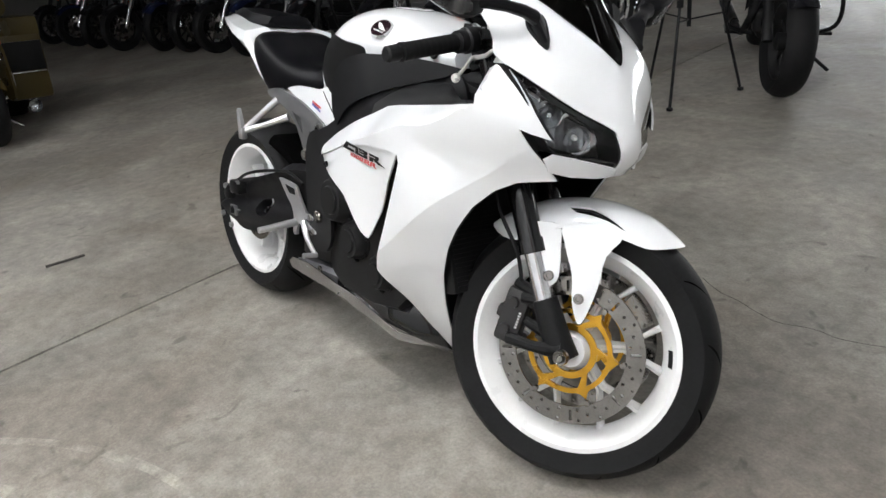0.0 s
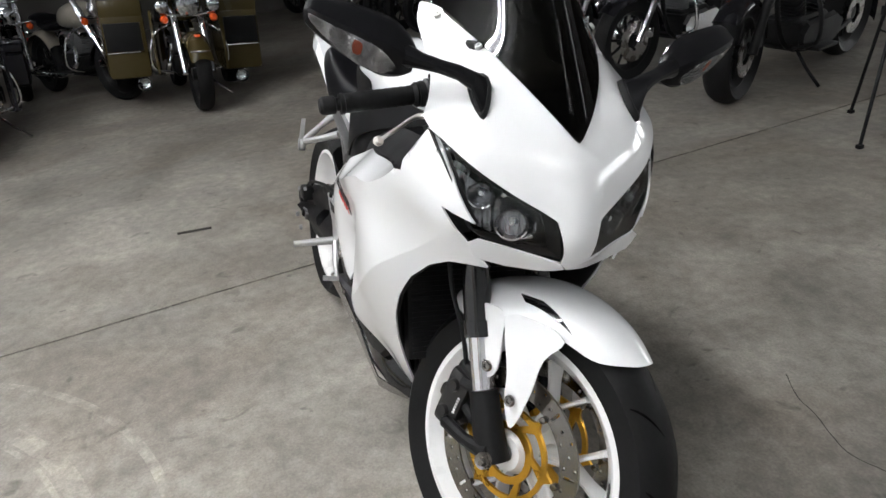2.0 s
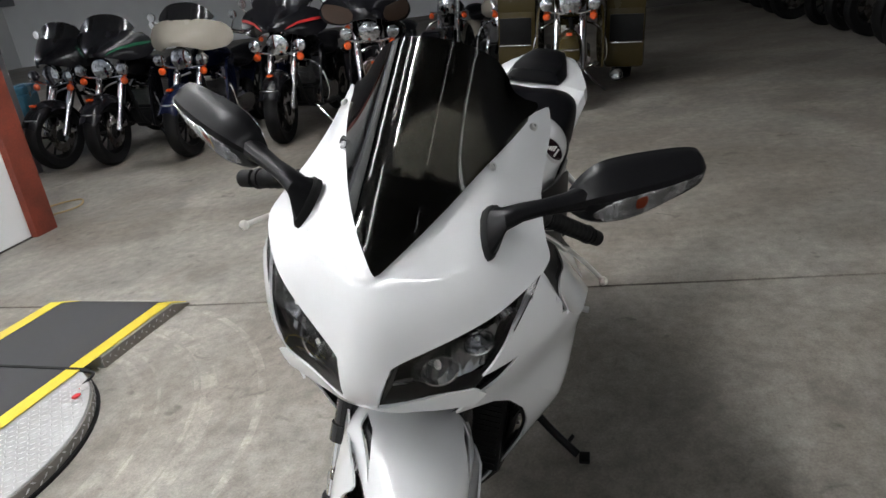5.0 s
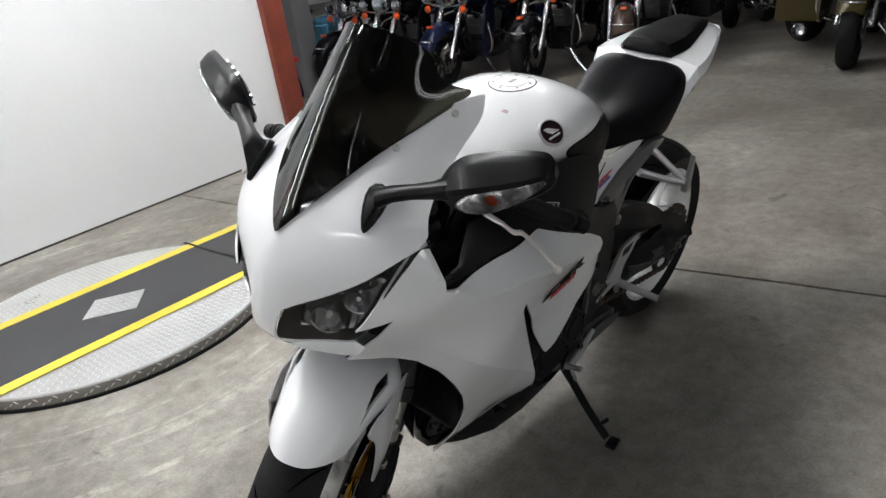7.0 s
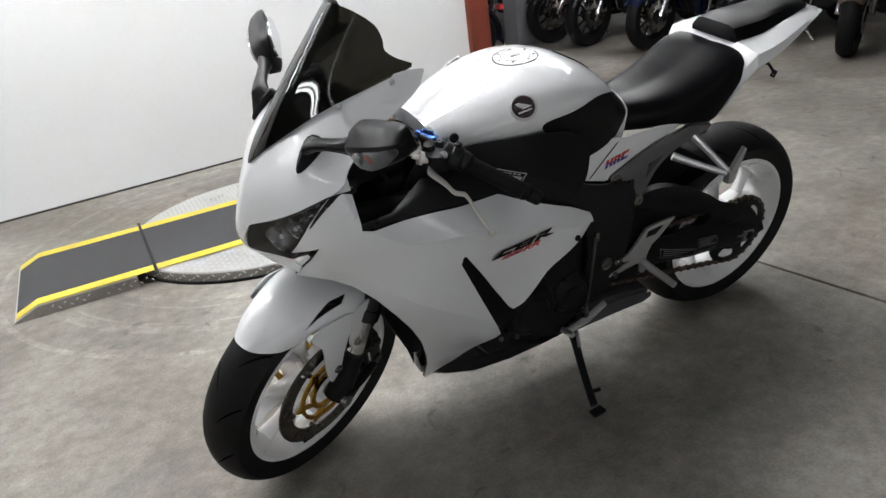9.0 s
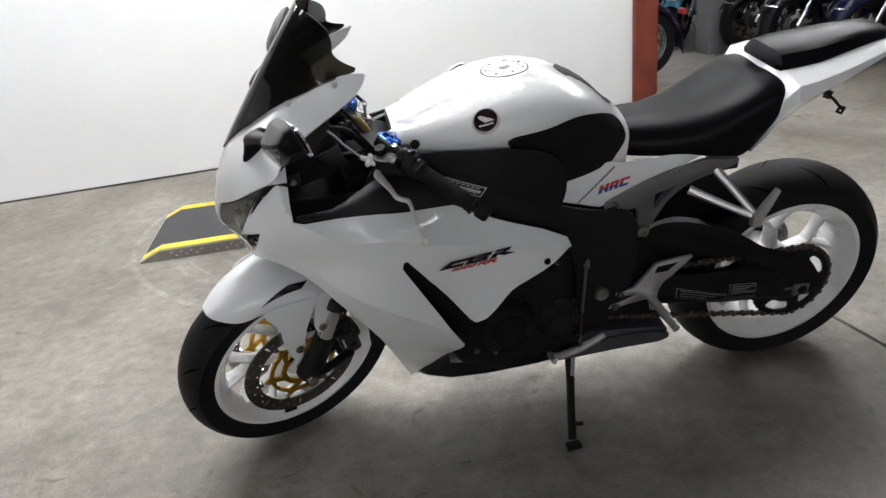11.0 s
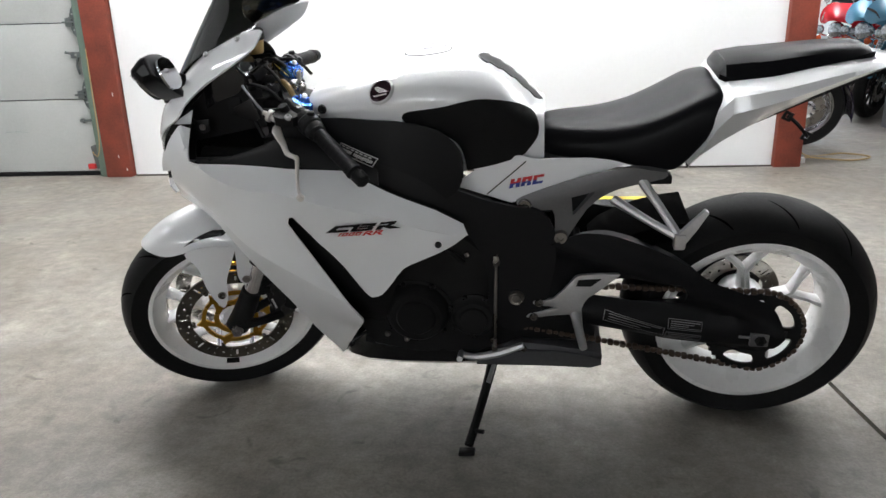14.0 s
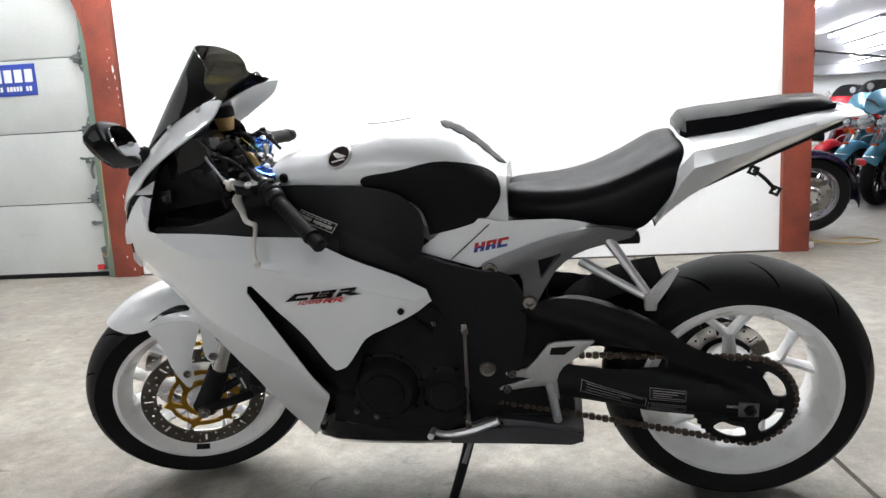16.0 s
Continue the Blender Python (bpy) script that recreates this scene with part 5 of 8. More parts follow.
pad = rounded([(0.836, 0.910), (0.819, 0.921), (0.761, 0.928), (0.675, 0.942), (0.60, 0.925), (0.555, 0.897), (0.538, 0.87), (0.540, 0.84), (0.560, 0.812), (0.575, 0.798), (0.64, 0.780), (0.702, 0.768), (0.705, 0.80), (0.715, 0.835), (0.745, 0.862), (0.785, 0.880), (0.825, 0.893)], 3, (11,))
for s in (1, -1):
    part("knee_pad", sheet(pad, tank_skin(s, 0.005), step=0.012, thick=0.004), BLACK, tank, "black rubber knee pad")
    bx, bz = 0.880, 0.962
    b0 = Vector((bx, tank_side(bx, bz), bz))
    bn = (Vector((bx, tank_side(bx, bz - 0.02), bz - 0.02)) - Vector((bx, tank_side(bx, bz + 0.02), bz + 0.02))).cross(Vector((bx + 0.03, tank_side(bx + 0.03, bz), bz)) - b0).normalized()
    bn = bn if bn.y > 0 else -bn
    side_x = Vector((1, 0, 0)) - bn * bn.x
    side_x.normalize()
    ring_at = Matrix.Translation(b0 - bn * 0.001) @ Matrix((side_x, bn, side_x.cross(bn))).transposed().to_4x4()
    ring_at = (Matrix.Diagonal((1, s, 1, 1)) @ ring_at)
    badge = part("badge", moved(lathe([(0, 0.004), (0.026, 0.004), (0.027, 0.0), (0.0, 0.0)], 32), ring_at), BADGE, tank, "round dark badge with silver rim")
    part("ring", moved(lathe([(0.0265, 0.002), (0.0265, 0.005), (0.0285, 0.005), (0.0315, 0.0)], 32), ring_at), SILVER, badge, "bright silver rim")
    feathers = [sheet([(a + 0.5 * b, b) for a, b in ((x0, z0), (x1, z0), (x1 - 0.001, z0 + 0.0034), (x0 + 0.004, z0 + 0.0034))], lambda a, b: (a, 0.0046, b), step=0.02, thick=0.0006) for x0, x1, z0 in ((-0.017, 0.006, -0.0045), (-0.013, 0.009, 0.0), (-0.008, 0.010, 0.0045), (-0.003, 0.010, 0.009))]
    feathers += [sheet([(a, -0.0125), (a + 0.0042, -0.0125), (a + 0.0055, -0.0085), (a + 0.0013, -0.0085)], lambda a, b: (a, 0.0046, b), step=0.02, thick=0.0006) for a in (-0.016, -0.0105, -0.005, 0.0005, 0.006, 0.0115)]
    part("wing_mark", moved(merge(*feathers), ring_at @ Matrix.Rotation(0.0 if s > 0 else math.pi, 4, "Z") @ Matrix.Diagonal((1, 1 if s > 0 else -1, 1, 1))), PALE, badge, "pale wing mark over a bar of lettering")
    part("bolt", bolt((1.032, s * 0.124, 0.912), (0.2, s, 0.2), 0.009, 0.006), BLACK, tank)
CAP = surface("satin_silver", (0.74, 0.74, 0.75), 0.4, 0.35, 0.06, 9, 160, 0.05, 700)
CAP_X = 0.795


def on_tank(off):
    return lambda a, b: (CAP_X + a, b, crest(CAP_X + a, b) + off)


cap = part("filler_cap", sheet(disc_outline(0.0530, 40), on_tank(0.0012), step=0.012, thick=0.0012), CAP, tank, "flush round silver-white filler cap")
part("cap_outline", sheet(disc_outline(0.0560, 48), on_tank(0.0010), [disc_outline(0.0532, 48)], 0.012, 0.0006), BLACK, tank)
part("lock_ring", sheet(disc_outline(0.0365, 40), on_tank(0.0032), [disc_outline(0.0355, 40)], 0.012, 0.0004), SATIN, cap)
for k in range(7):
    a = 2 * math.pi * k / 7
    at = on_tank(0.0028)(0.044 * math.cos(a), 0.044 * math.sin(a))
    part("screw", bolt(at, (0, 0, 1), 0.0028, 0.0012), DARK_ALU, cap)
part("lock_flap", sheet([(-0.012, -0.005), (0.010, -0.006), (0.013, 0.0), (0.010, 0.006), (-0.012, 0.005)], on_tank(0.0032), step=0.01, thick=0.001), DARK_ALU, cap)
spine = [(0.676, 0.0), (0.668, 0.030), (0.655, 0.044), (0.650, 0.030), (0.628, 0.042), (0.620, 0.029), (0.600, 0.040), (0.592, 0.027), (0.572, 0.036), (0.562, 0.024), (0.546, 0.030), (0.536, 0.016), (0.528, 0.0)]
part("tank_pad", sheet(spine + [(x, -y) for x, y in reversed(spine[1:-1])], lambda a, b: (a, b, crest(a, b) + 0.0025), step=0.010, thick=0.002), BLACK, tank, "black toothed tank protector")
for k, ink in enumerate((SUBFRAME, RED)):
    part("sticker", sheet([(0.903 + 0.005 * k, 0.058), (0.9045 + 0.005 * k, 0.058), (0.9045 + 0.005 * k, 0.073), (0.903 + 0.005 * k, 0.073)], lambda a, b: (a, b, crest(a, b) + 0.0012), step=0.006, thick=0.0005), ink, tank, "line of tiny print")

# frame, seat and tail ---------------------------------------------------
RAIL = spline_of([(1.10, 0.89, 0.125), (1.03, 0.885, 0.145), (1.0, 0.80, 0.17), (0.90, 0.86, 0.190), (0.80, 0.84, 0.200), (0.72, 0.74, 0.200), (0.60, 0.65, 0.185), (0.52, 0.55, 0.175), (0.52, 0.42, 0.18), (0.62, 0.36, 0.18), (0.85, 0.70, 0.215), (1.12, 0.80, 0.14)], 1e-4)
spar = rounded([(1.13, 0.87), (1.06, 0.893), (1.0, 0.889), (0.874, 0.883), (0.785, 0.862), (0.735, 0.842), (0.709, 0.811), (0.724, 0.738), (0.658, 0.708), (0.595, 0.687), (0.535, 0.672), (0.50, 0.624), (0.495, 0.539), (0.51, 0.45), (0.535, 0.37), (0.60, 0.33), (0.655, 0.38), (0.66, 0.50), (0.69, 0.60), (0.77, 0.675), (0.865, 0.72), (0.96, 0.76), (1.08, 0.77), (1.16, 0.80)], 3, (7,))
for s in (1, -1):
    fr = part("frame_spar", sheet(spar, lambda x, z: Vector((x, s * RAIL(x, z), z)), step=0.03, thick=0.012), SPAR, bike, "black twin-spar frame side")
    cov = rounded([(0.833, 0.902), (0.90, 0.905), (0.995, 0.904), (1.10, 0.893), (1.128, 0.889), (1.098, 0.869), (0.946, 0.829), (0.81, 0.777), (0.745, 0.722), (0.716, 0.745), (0.704, 0.790), (0.711, 0.838), (0.757, 0.882)], 3, (4, 8))
    part("tank_cover", sheet(cov, lambda x, z: Vector((x, s * (RAIL(x, z) + 0.012), z)), step=0.025, thick=0.005), SATIN, bike, "satin black cover under the tank")
    part("pivot_bolt", moved(lathe([(0, 0.012), (0.010, 0.012), (0.012, 0.007), (0.018, 0.009), (0.020, 0.0), (0, 0)], 20), Matrix.Translation((0.591, s * 0.185, 0.437)) @ Matrix.Diagonal((1, s, 1, 1))), STEEL, fr, "steel swingarm pivot nut")
    cover = rounded([(0.735, 0.732), (0.60, 0.684), (0.338, 0.776), (0.42, 0.79), (0.538, 0.790), (0.565, 0.797), (0.60, 0.800), (0.66, 0.782)], 2, (0, 1, 2))
    sc = part("side_cover", sheet(cover, lambda x, z: Vector((x, s * (0.150 + 0.035 * (x - 0.55) - 0.05 * (z - 0.74)), z)), step=0.03, thick=0.004), WHITE, bike, "white side cover with small racing mark")
    part("seam", tube([(x, s * (0.1515 + 0.035 * (x - 0.55) - 0.05 * (z - 0.74)), z) for x, z in ((0.657, 0.708), (0.61, 0.748), (0.566, 0.786))], 0.0014, 6), BLACK, sc)
    e = Vector((0.606, 0.721)) if s > 0 else Vector((0.50, 0.742))
    d1, d2 = (Vector((-1.0, 0.15)), Vector((-0.10, 0.99))) if s > 0 else (Vector((0.67, -0.19)), Vector((0.07, 0.69)))
    skin = lambda x, z: Vector((x, s * (0.1525 + 0.035 * (x - 0.55) - 0.05 * (z - 0.74)), z))
    low_strokes = [(0, 0.009, 0, 0.011), (0.009, 0.015, 0.008, 0.011), (0.015, 0.024, 0, 0.011), (0.027, 0.036, 0, 0.011), (0.036, 0.048, 0.007, 0.011), (0.041, 0.050, 0, 0.008), (0.053, 0.062, 0, 0.011), (0.062, 0.077, 0, 0.006)]
    top_strokes = [(0, 0.009, 0.011, 0.022), (0.009, 0.015, 0.011, 0.0145), (0.015, 0.024, 0.011, 0.022), (0.027, 0.036, 0.011, 0.022), (0.036, 0.050, 0.016, 0.022), (0.041, 0.050, 0.011, 0.017), (0.053, 0.062, 0.011, 0.022), (0.062, 0.077, 0.016, 0.022)]
    for lot, mt in ((low_strokes, BLUE_MARK), (top_strokes, RED)):
        part("racing_mark", bars([[tuple(e + d1 * (a + 0.15 * c) + d2 * c) for a, c in ((a0, c0), (a1, c0), (a1, c1), (a0, c1))] for a0, a1, c0, c1 in lot], skin, 0.0008), mt, sc, "small red and blue racing mark")
    rail = [(0.588, 0.690), (0.578, 0.702), (0.477, 0.740), (0.400, 0.762), (0.328, 0.776), (0.250, 0.762), (0.258, 0.746), (0.330, 0.729), (0.378, 0.711), (0.425, 0.670), (0.470, 0.590), (0.484, 0.580), (0.500, 0.590), (0.498, 0.625), (0.505, 0.668), (0.555, 0.664), (0.582, 0.672)]
    notch = [(0.462, 0.702), (0.408, 0.717), (0.424, 0.694), (0.457, 0.652)]
    bm = sheet(rounded(rail, 2, (4, 5)), lambda x, z: Vector((x, s * (0.160 + 0.010 * math.exp(-(((z - 0.715 - 0.35 * (0.45 - x)) / 0.03) ** 2))), z)), [notch], 0.02, 0)
    bmesh.ops.solidify(bm, geom=bm.faces[:], thickness=0.018)
    sub = part("subframe", bm, SUBFRAME, bike, "grey cast subframe rail")
    part("recess", sheet(notch, lambda x, z: Vector((x, s * 0.140, z)), step=0.03, thick=0.002), FRAME_BLACK, sub)
    for x, z in ((0.569, 0.682), (0.485, 0.598)):
        part("bolt", moved(lathe([(0, 0.006), (0.006, 0.006), (0.008, 0.012), (0.015, 0.012), (0.017, 0.0), (0, 0)], 18), Matrix.Translation((x, s * 0.163, z)) @ Matrix.Diagonal((1, s, 1, 1))), STEEL, sub)
    # pillion footrest hanger
    hang = part("pillion_hanger", merge(tube([(0.307, s * 0.155, 0.742), (0.264, s * 0.205, 0.688), (0.226, s * 0.250, 0.638)], [0.012, 0.0095, 0.0095], 8), tube([(0.366, s * 0.155, 0.692), (0.29, s * 0.208, 0.660), (0.226, s * 0.250, 0.636)], [0.012, 0.0095, 0.0095], 8), block((0.026, 0.024, 0.038), (0.226, s * 0.252, 0.630), 0.006)), ALU, bike, "cast aluminium pillion footrest hanger")
    part("footrest", rings([[(x + dx, s * y + dy, z + dz) for dx, dy, dz in ((w, -0.007, w * 0.7), (w, 0.007, w * 0.7), (-w, 0.007, -w * 0.7), (-w, -0.007, -w * 0.7))] for x, y, z, w in ((0.224, 0.254, 0.636, 0.011), (0.200, 0.246, 0.664, 0.009), (0.172, 0.236, 0.698, 0.004))]), ALU, hang)
    # rider footrest plate
    heel = part("footrest_plate", prism(rounded([(0.545, 0.425), (0.50, 0.430), (0.455, 0.485), (0.435, 0.500), (0.345, 0.505), (0.352, 0.492), (0.395, 0.450), (0.415, 0.435), (0.43, 0.40), (0.425, 0.35), (0.445, 0.345), (0.46, 0.385), (0.555, 0.372), (0.56, 0.385), (0.49, 0.405), (0.545, 0.412)], 2), s * 0.172, s * 0.184, 0.003), ALU, bike, "cast aluminium footrest plate")
    part("peg", tube([(0.445, s * 0.185, 0.385), (0.430, s * 0.318, 0.372)], [0.012, 0.0095], 12, 1), ALU, heel, "ribbed aluminium footpeg")
    part("heel_window", prism([(0.44, 0.488), (0.385, 0.492), (0.41, 0.470), (0.445, 0.470)], s * 0.1835, s * 0.1858, 0.0), FRAME_BLACK, heel)
    for x, z in ((0.535, 0.420), (0.548, 0.378)):
        part("bolt", bolt((x, s * 0.184, z), (0, s, 0), 0.009), STEEL, heel)

def seat_row(x, zt, w, zs, zl):
    half = [(0, zt), (w * 0.40, zt + 0.003), (w * 0.74, zt - 0.002), (w * 0.93, zt - 0.020), (w * 1.0, zs), (w * 0.95, zl + 0.006), (w * 0.86, zl)]
    fine = catmull([Vector((x, y, z)) for y, z in half], 3)
    return fine + [Vector((p.x, -p.y, p.z)) for p in reversed(fine[1:])]


SEAT = [(0.548, 0.826, 0.070, 0.80, 0.790), (0.52, 0.842, 0.092, 0.80, 0.780), (0.47, 0.845, 0.118, 0.80, 0.778), (0.40, 0.848, 0.138, 0.80, 0.776), (0.33, 0.862, 0.153, 0.802, 0.770), (0.27, 0.886, 0.162, 0.81, 0.762), (0.23, 0.906, 0.165, 0.822, 0.768), (0.195, 0.924, 0.166, 0.845, 0.806), (0.168, 0.931, 0.165, 0.872, 0.842), (0.148, 0.932, 0.160, 0.900, 0.876), (0.143, 0.922, 0.156, 0.902, 0.884)]
seat_cols = list(zip(*SEAT))
seat_rows = [seat_row(*[float(np.interp(u, np.linspace(0, 1, len(c) * 8 - 7), [p[0] for p in catmull([Vector((v, 0)) for v in c], 8)])) for c in seat_cols]) for u in np.linspace(0, 1, 30)]
seat = part("rider_seat", rings(seat_rows), VINYL, bike, "black vinyl rider seat")


def tail_row(x, zl, zt, wl, wt, zm):
    half = [(0, zt), (wt * 0.6, zt), (wt * 0.95, zt - 0.012), (wt, zm), (wt * 0.5 + wl * 0.5, (zm + zl) / 2), (wl, zl + 0.004), (wl * 0.7, zl), (0, zl)]
    fine = [Vector((x, y, z)) for y, z in half]
    return fine + [Vector((p.x, -p.y, p.z)) for p in reversed(fine[1:-1])]


TAIL = [(0.205, 0.762, 0.772, 0.134, 0.140, 0.768), (0.182, 0.785, 0.84, 0.132, 0.158, 0.81), (0.160, 0.802, 0.912, 0.130, 0.176, 0.865), (0.135, 0.820, 0.946, 0.126, 0.188, 0.9), (0.09, 0.845, 0.953, 0.118, 0.188, 0.912), (0.03, 0.873, 0.96, 0.104, 0.174, 0.925), (-0.04, 0.900, 0.972, 0.088, 0.154, 0.944), (-0.11, 0.924, 0.981, 0.070, 0.128, 0.961), (-0.17, 0.948, 0.984, 0.054, 0.104, 0.972), (-0.205, 0.962, 0.978, 0.041, 0.085, 0.972), (-0.222, 0.969, 0.974, 0.033, 0.075, 0.971)]
tail = part("tail_cowl", rings([tail_row(*r) for r in TAIL]), WHITE, bike, "pearl white tail fairing", crisp=0.42)
part("under_tail", rings([[(x, y, z) for y, z in ((w, h), (w, h - 0.02), (-w, h - 0.02), (-w, h))] for x, w, h in ((0.26, 0.075, 0.772), (0.1, 0.062, 0.842), (-0.06, 0.05, 0.912), (-0.19, 0.03, 0.962))]), BLACK, tail)
part("tail_lamp", block((0.012, 0.05, 0.014), (-0.218, 0, 0.958), 0.004), RED, tail, "red tail lamp")


def pill_row(x, zb, zt, w):
    half = [(0, zt), (w * 0.55, zt), (w * 0.80, zt - 0.006), (w * 1.0, zb + 0.012), (w * 0.97, zb), (0, zb)]
    fine = [Vector((x, y, z)) for y, z in half]
    return fine + [Vector((p.x, -p.y, p.z)) for p in reversed(fine[1:-1])]


part("pillion_pad", rings([pill_row(r[0], r[1], r[2], r[3] * 0.98) for r in ((0.150, 0.948, 0.965, 0.080), (0.138, 0.944, 0.984, 0.094), (0.09, 0.942, 0.990, 0.104), (0.05, 0.946, 0.992, 0.106), (0.0, 0.954, 0.997, 0.098), (-0.08, 0.968, 1.004, 0.083), (-0.135, 0.978, 1.006, 0.070), (-0.160, 0.984, 1.000, 0.062), (-0.165, 0.984, 0.990, 0.058))]), VINYL, bike, "black vinyl pillion pad")
bracket_l = part("plate_bracket", tube([(-0.002, 0.088, 0.868), (-0.026, 0.092, 0.848), (-0.047, 0.096, 0.824)], 0.0042, 6), BLACK, bike, "bent black number plate bracket with square eyes")
for x, z in ((-0.001, 0.868), (-0.048, 0.821)):
    part("eye", moved(lathe([(0.006, -0.002), (0.0145, -0.002), (0.0145, 0.002), (0.006, 0.002)], 4, True), Matrix.Translation((x, 0.094, z)) @ Matrix.Rotation(0.35, 4, "Y")), BLACK, bracket_l)
part("plate_bracket", tube([(-0.028, -0.02, 0.90), (-0.03, -0.03, 0.885), (-0.014, -0.035, 0.873)], 0.004, 6), BLACK, bike, "bent black number plate bracket with square eyes")
part("seat_lug", block((0.05, 0.04, 0.02), (0.262, 0.125, 0.735), 0.005), BLACK, bike)

# engine, radiator, exhaust and stand -------------------------------------
engine = part("engine", loft_boxes([(1.03, 0.33, 0.62, 0.13), (0.97, 0.24, 0.74, 0.165), (0.86, 0.215, 0.74, 0.165), (0.70, 0.215, 0.62, 0.165), (0.62, 0.24, 0.52, 0.15), (0.55, 0.26, 0.50, 0.12)]), ENGINE, bike, "black liquid-cooled engine")
for s, spec in ((1, ((0.845, 0.385, 0.085, 0.045), (0.70, 0.37, 0.06, 0.03))), (-1, ((0.685, 0.508, 0.068, 0.048), (0.778, 0.415, 0.055, 0.045), (0.905, 0.36, 0.050, 0.04)))):
    for x, z, r, h in spec:
        cov = part("engine_cover", moved(lathe([(0, h), (r * 0.55, h), (r * 0.6, h - 0.006), (r * 0.78, h - 0.006), (r * 0.86, h - 0.012), (r * 0.98, 0.008), (r * 1.08, 0.006), (r * 1.08, 0.0)], 36), Matrix.Translation((x, s * 0.163, z)) @ Matrix.Diagonal((1, s, 1, 1))), ENGINE, engine, "round black crankcase cover")
        for k in range(7):
            a = 2 * math.pi * k / 7 + 0.3
            part("bolt", bolt((x + r * 1.02 * math.cos(a), s * 0.169, z + r * 1.02 * math.sin(a)), (0, s, 0), 0.006, 0.008), ENGINE, cov)
for x, z in ((0.665, 0.545), (0.648, 0.548), (0.71, 0.555), (0.93, 0.315), (0.88, 0.30), (0.655, 0.30)):
    part("bolt", bolt((x, 0.170, z), (0, 1, 0), 0.006, 0.008), STEEL, engine)
radiator = part("radiator", block((0.035, 0.34, 0.36), (0, 0, 0), 0.008, 2, Matrix.Translation((1.13, 0, 0.56)) @ Matrix.Rotation(radians(-18), 4, "Y")), BLACK, bike, "black finned radiator")
fins = [block((0.003, 0.32, 0.003), (0.019, 0, -0.165 + 0.0106 * k), 0) for k in range(32)]
part("fin_core", moved(merge(*fins), Matrix.Translation((1.13, 0, 0.56)) @ Matrix.Rotation(radians(-18), 4, "Y")), ENGINE, radiator, kind="stuff")
part("oil_cooler", block((0.03, 0.22, 0.09), (1.085, 0, 0.30), 0.006), BLACK, bike)
part("air_box_cover", loft_boxes([(1.20, 0.78, 0.83, 0.09), (1.12, 0.76, 0.855, 0.11), (0.98, 0.72, 0.885, 0.14), (0.86, 0.70, 0.87, 0.15)]), BLACK, bike)
part("head_stock", loft_boxes([(1.20, 0.66, 0.86, 0.05), (1.10, 0.62, 0.88, 0.08), (1.0, 0.60, 0.84, 0.13)]), FRAME_BLACK, bike)
for s in (1, -1):
    # inner deck between the fairing's upper edge and the tank
    rows = []
    for x, z, y, z2, y2 in ((1.308, 0.833, 0.240, 0.836, 0.225), (1.235, 0.824, 0.236, 0.834, 0.212), (1.200, 0.820, 0.231, 0.838, 0.190), (1.136, 0.812, 0.228, 0.856, 0.155), (1.033, 0.801, 0.218, 0.850, 0.158), (0.968, 0.790, 0.206, 0.836, 0.170), (0.90, 0.755, 0.214, 0.81, 0.188)):
        rows.append([Vector((x, s * (y + (y2 - y) * t), z + (z2 - z) * t + 0.006 * math.sin(math.pi * t))) for t in np.linspace(0, 1, 7)])
    bm = rings(rows, False)
    bmesh.ops.solidify(bm, geom=bm.faces[:], thickness=0.004)
    deck = part("inner_deck", bm, DECK, bike, "dark grey inner fairing deck")
    part("screw", bolt((1.275, s * 0.228, 0.834), (0, s * 0.4, 1), 0.006, 0.004), BLACK, deck)
    part("inner_wall", sheet([(1.35, 0.85), (1.34, 0.93), (1.28, 0.985), (1.22, 0.99), (1.20, 0.93), (1.18, 0.87), (1.25, 0.855)], lambda x, z: Vector((x, s * (0.10 + 0.5 * max(x - 1.25, 0)), z)), step=0.03, thick=0.003), BLACK, bike)
    part("air_duct", tube([(1.33, s * 0.15, 0.80), (1.2, s * 0.14, 0.79), (1.08, s * 0.12, 0.78)], 0.035, 12), BLACK, bike)

part("cockpit_floor", loft_boxes([(1.36, 0.74, 0.80, 0.10), (1.28, 0.74, 0.815, 0.16), (1.18, 0.74, 0.80, 0.17), (1.05, 0.74, 0.79, 0.17), (0.98, 0.74, 0.80, 0.15)]), BLACK, bike)
part("fuse_box", merge(block((0.09, 0.15, 0.07), (1.235, 0.0, 0.885), 0.014), block((0.06, 0.08, 0.05), (1.26, 0.07, 0.915), 0.010), block((0.05, 0.07, 0.05), (1.25, -0.08, 0.925), 0.010)), BLACK, bike)
BELLY = [(1.105, 0.155, 0.20, 0.03), (1.06, 0.175, 0.26, 0.10), (1.0, 0.190, 0.30, 0.15), (0.90, 0.200, 0.285, 0.165), (0.78, 0.200, 0.28, 0.165), (0.66, 0.200, 0.285, 0.16)]
part("belly_pan", loft_boxes(BELLY, 0.5), GLOSS_BLACK, bike, "gloss black belly pan")
MUFFLER = surface("muffler_grey", (0.085, 0.085, 0.092), 0.45, 0.3, 0.18, 6, 90)
muffler = part("muffler", loft_boxes([(0.70, 0.206, 0.275, 0.150), (0.62, 0.204, 0.278, 0.158), (0.50, 0.204, 0.266, 0.160), (0.42, 0.206, 0.254, 0.158), (0.385, 0.210, 0.246, 0.154), (0.370, 0.220, 0.238, 0.148)], 0.35), MUFFLER, bike, "stubby grey steel under-engine muffler")
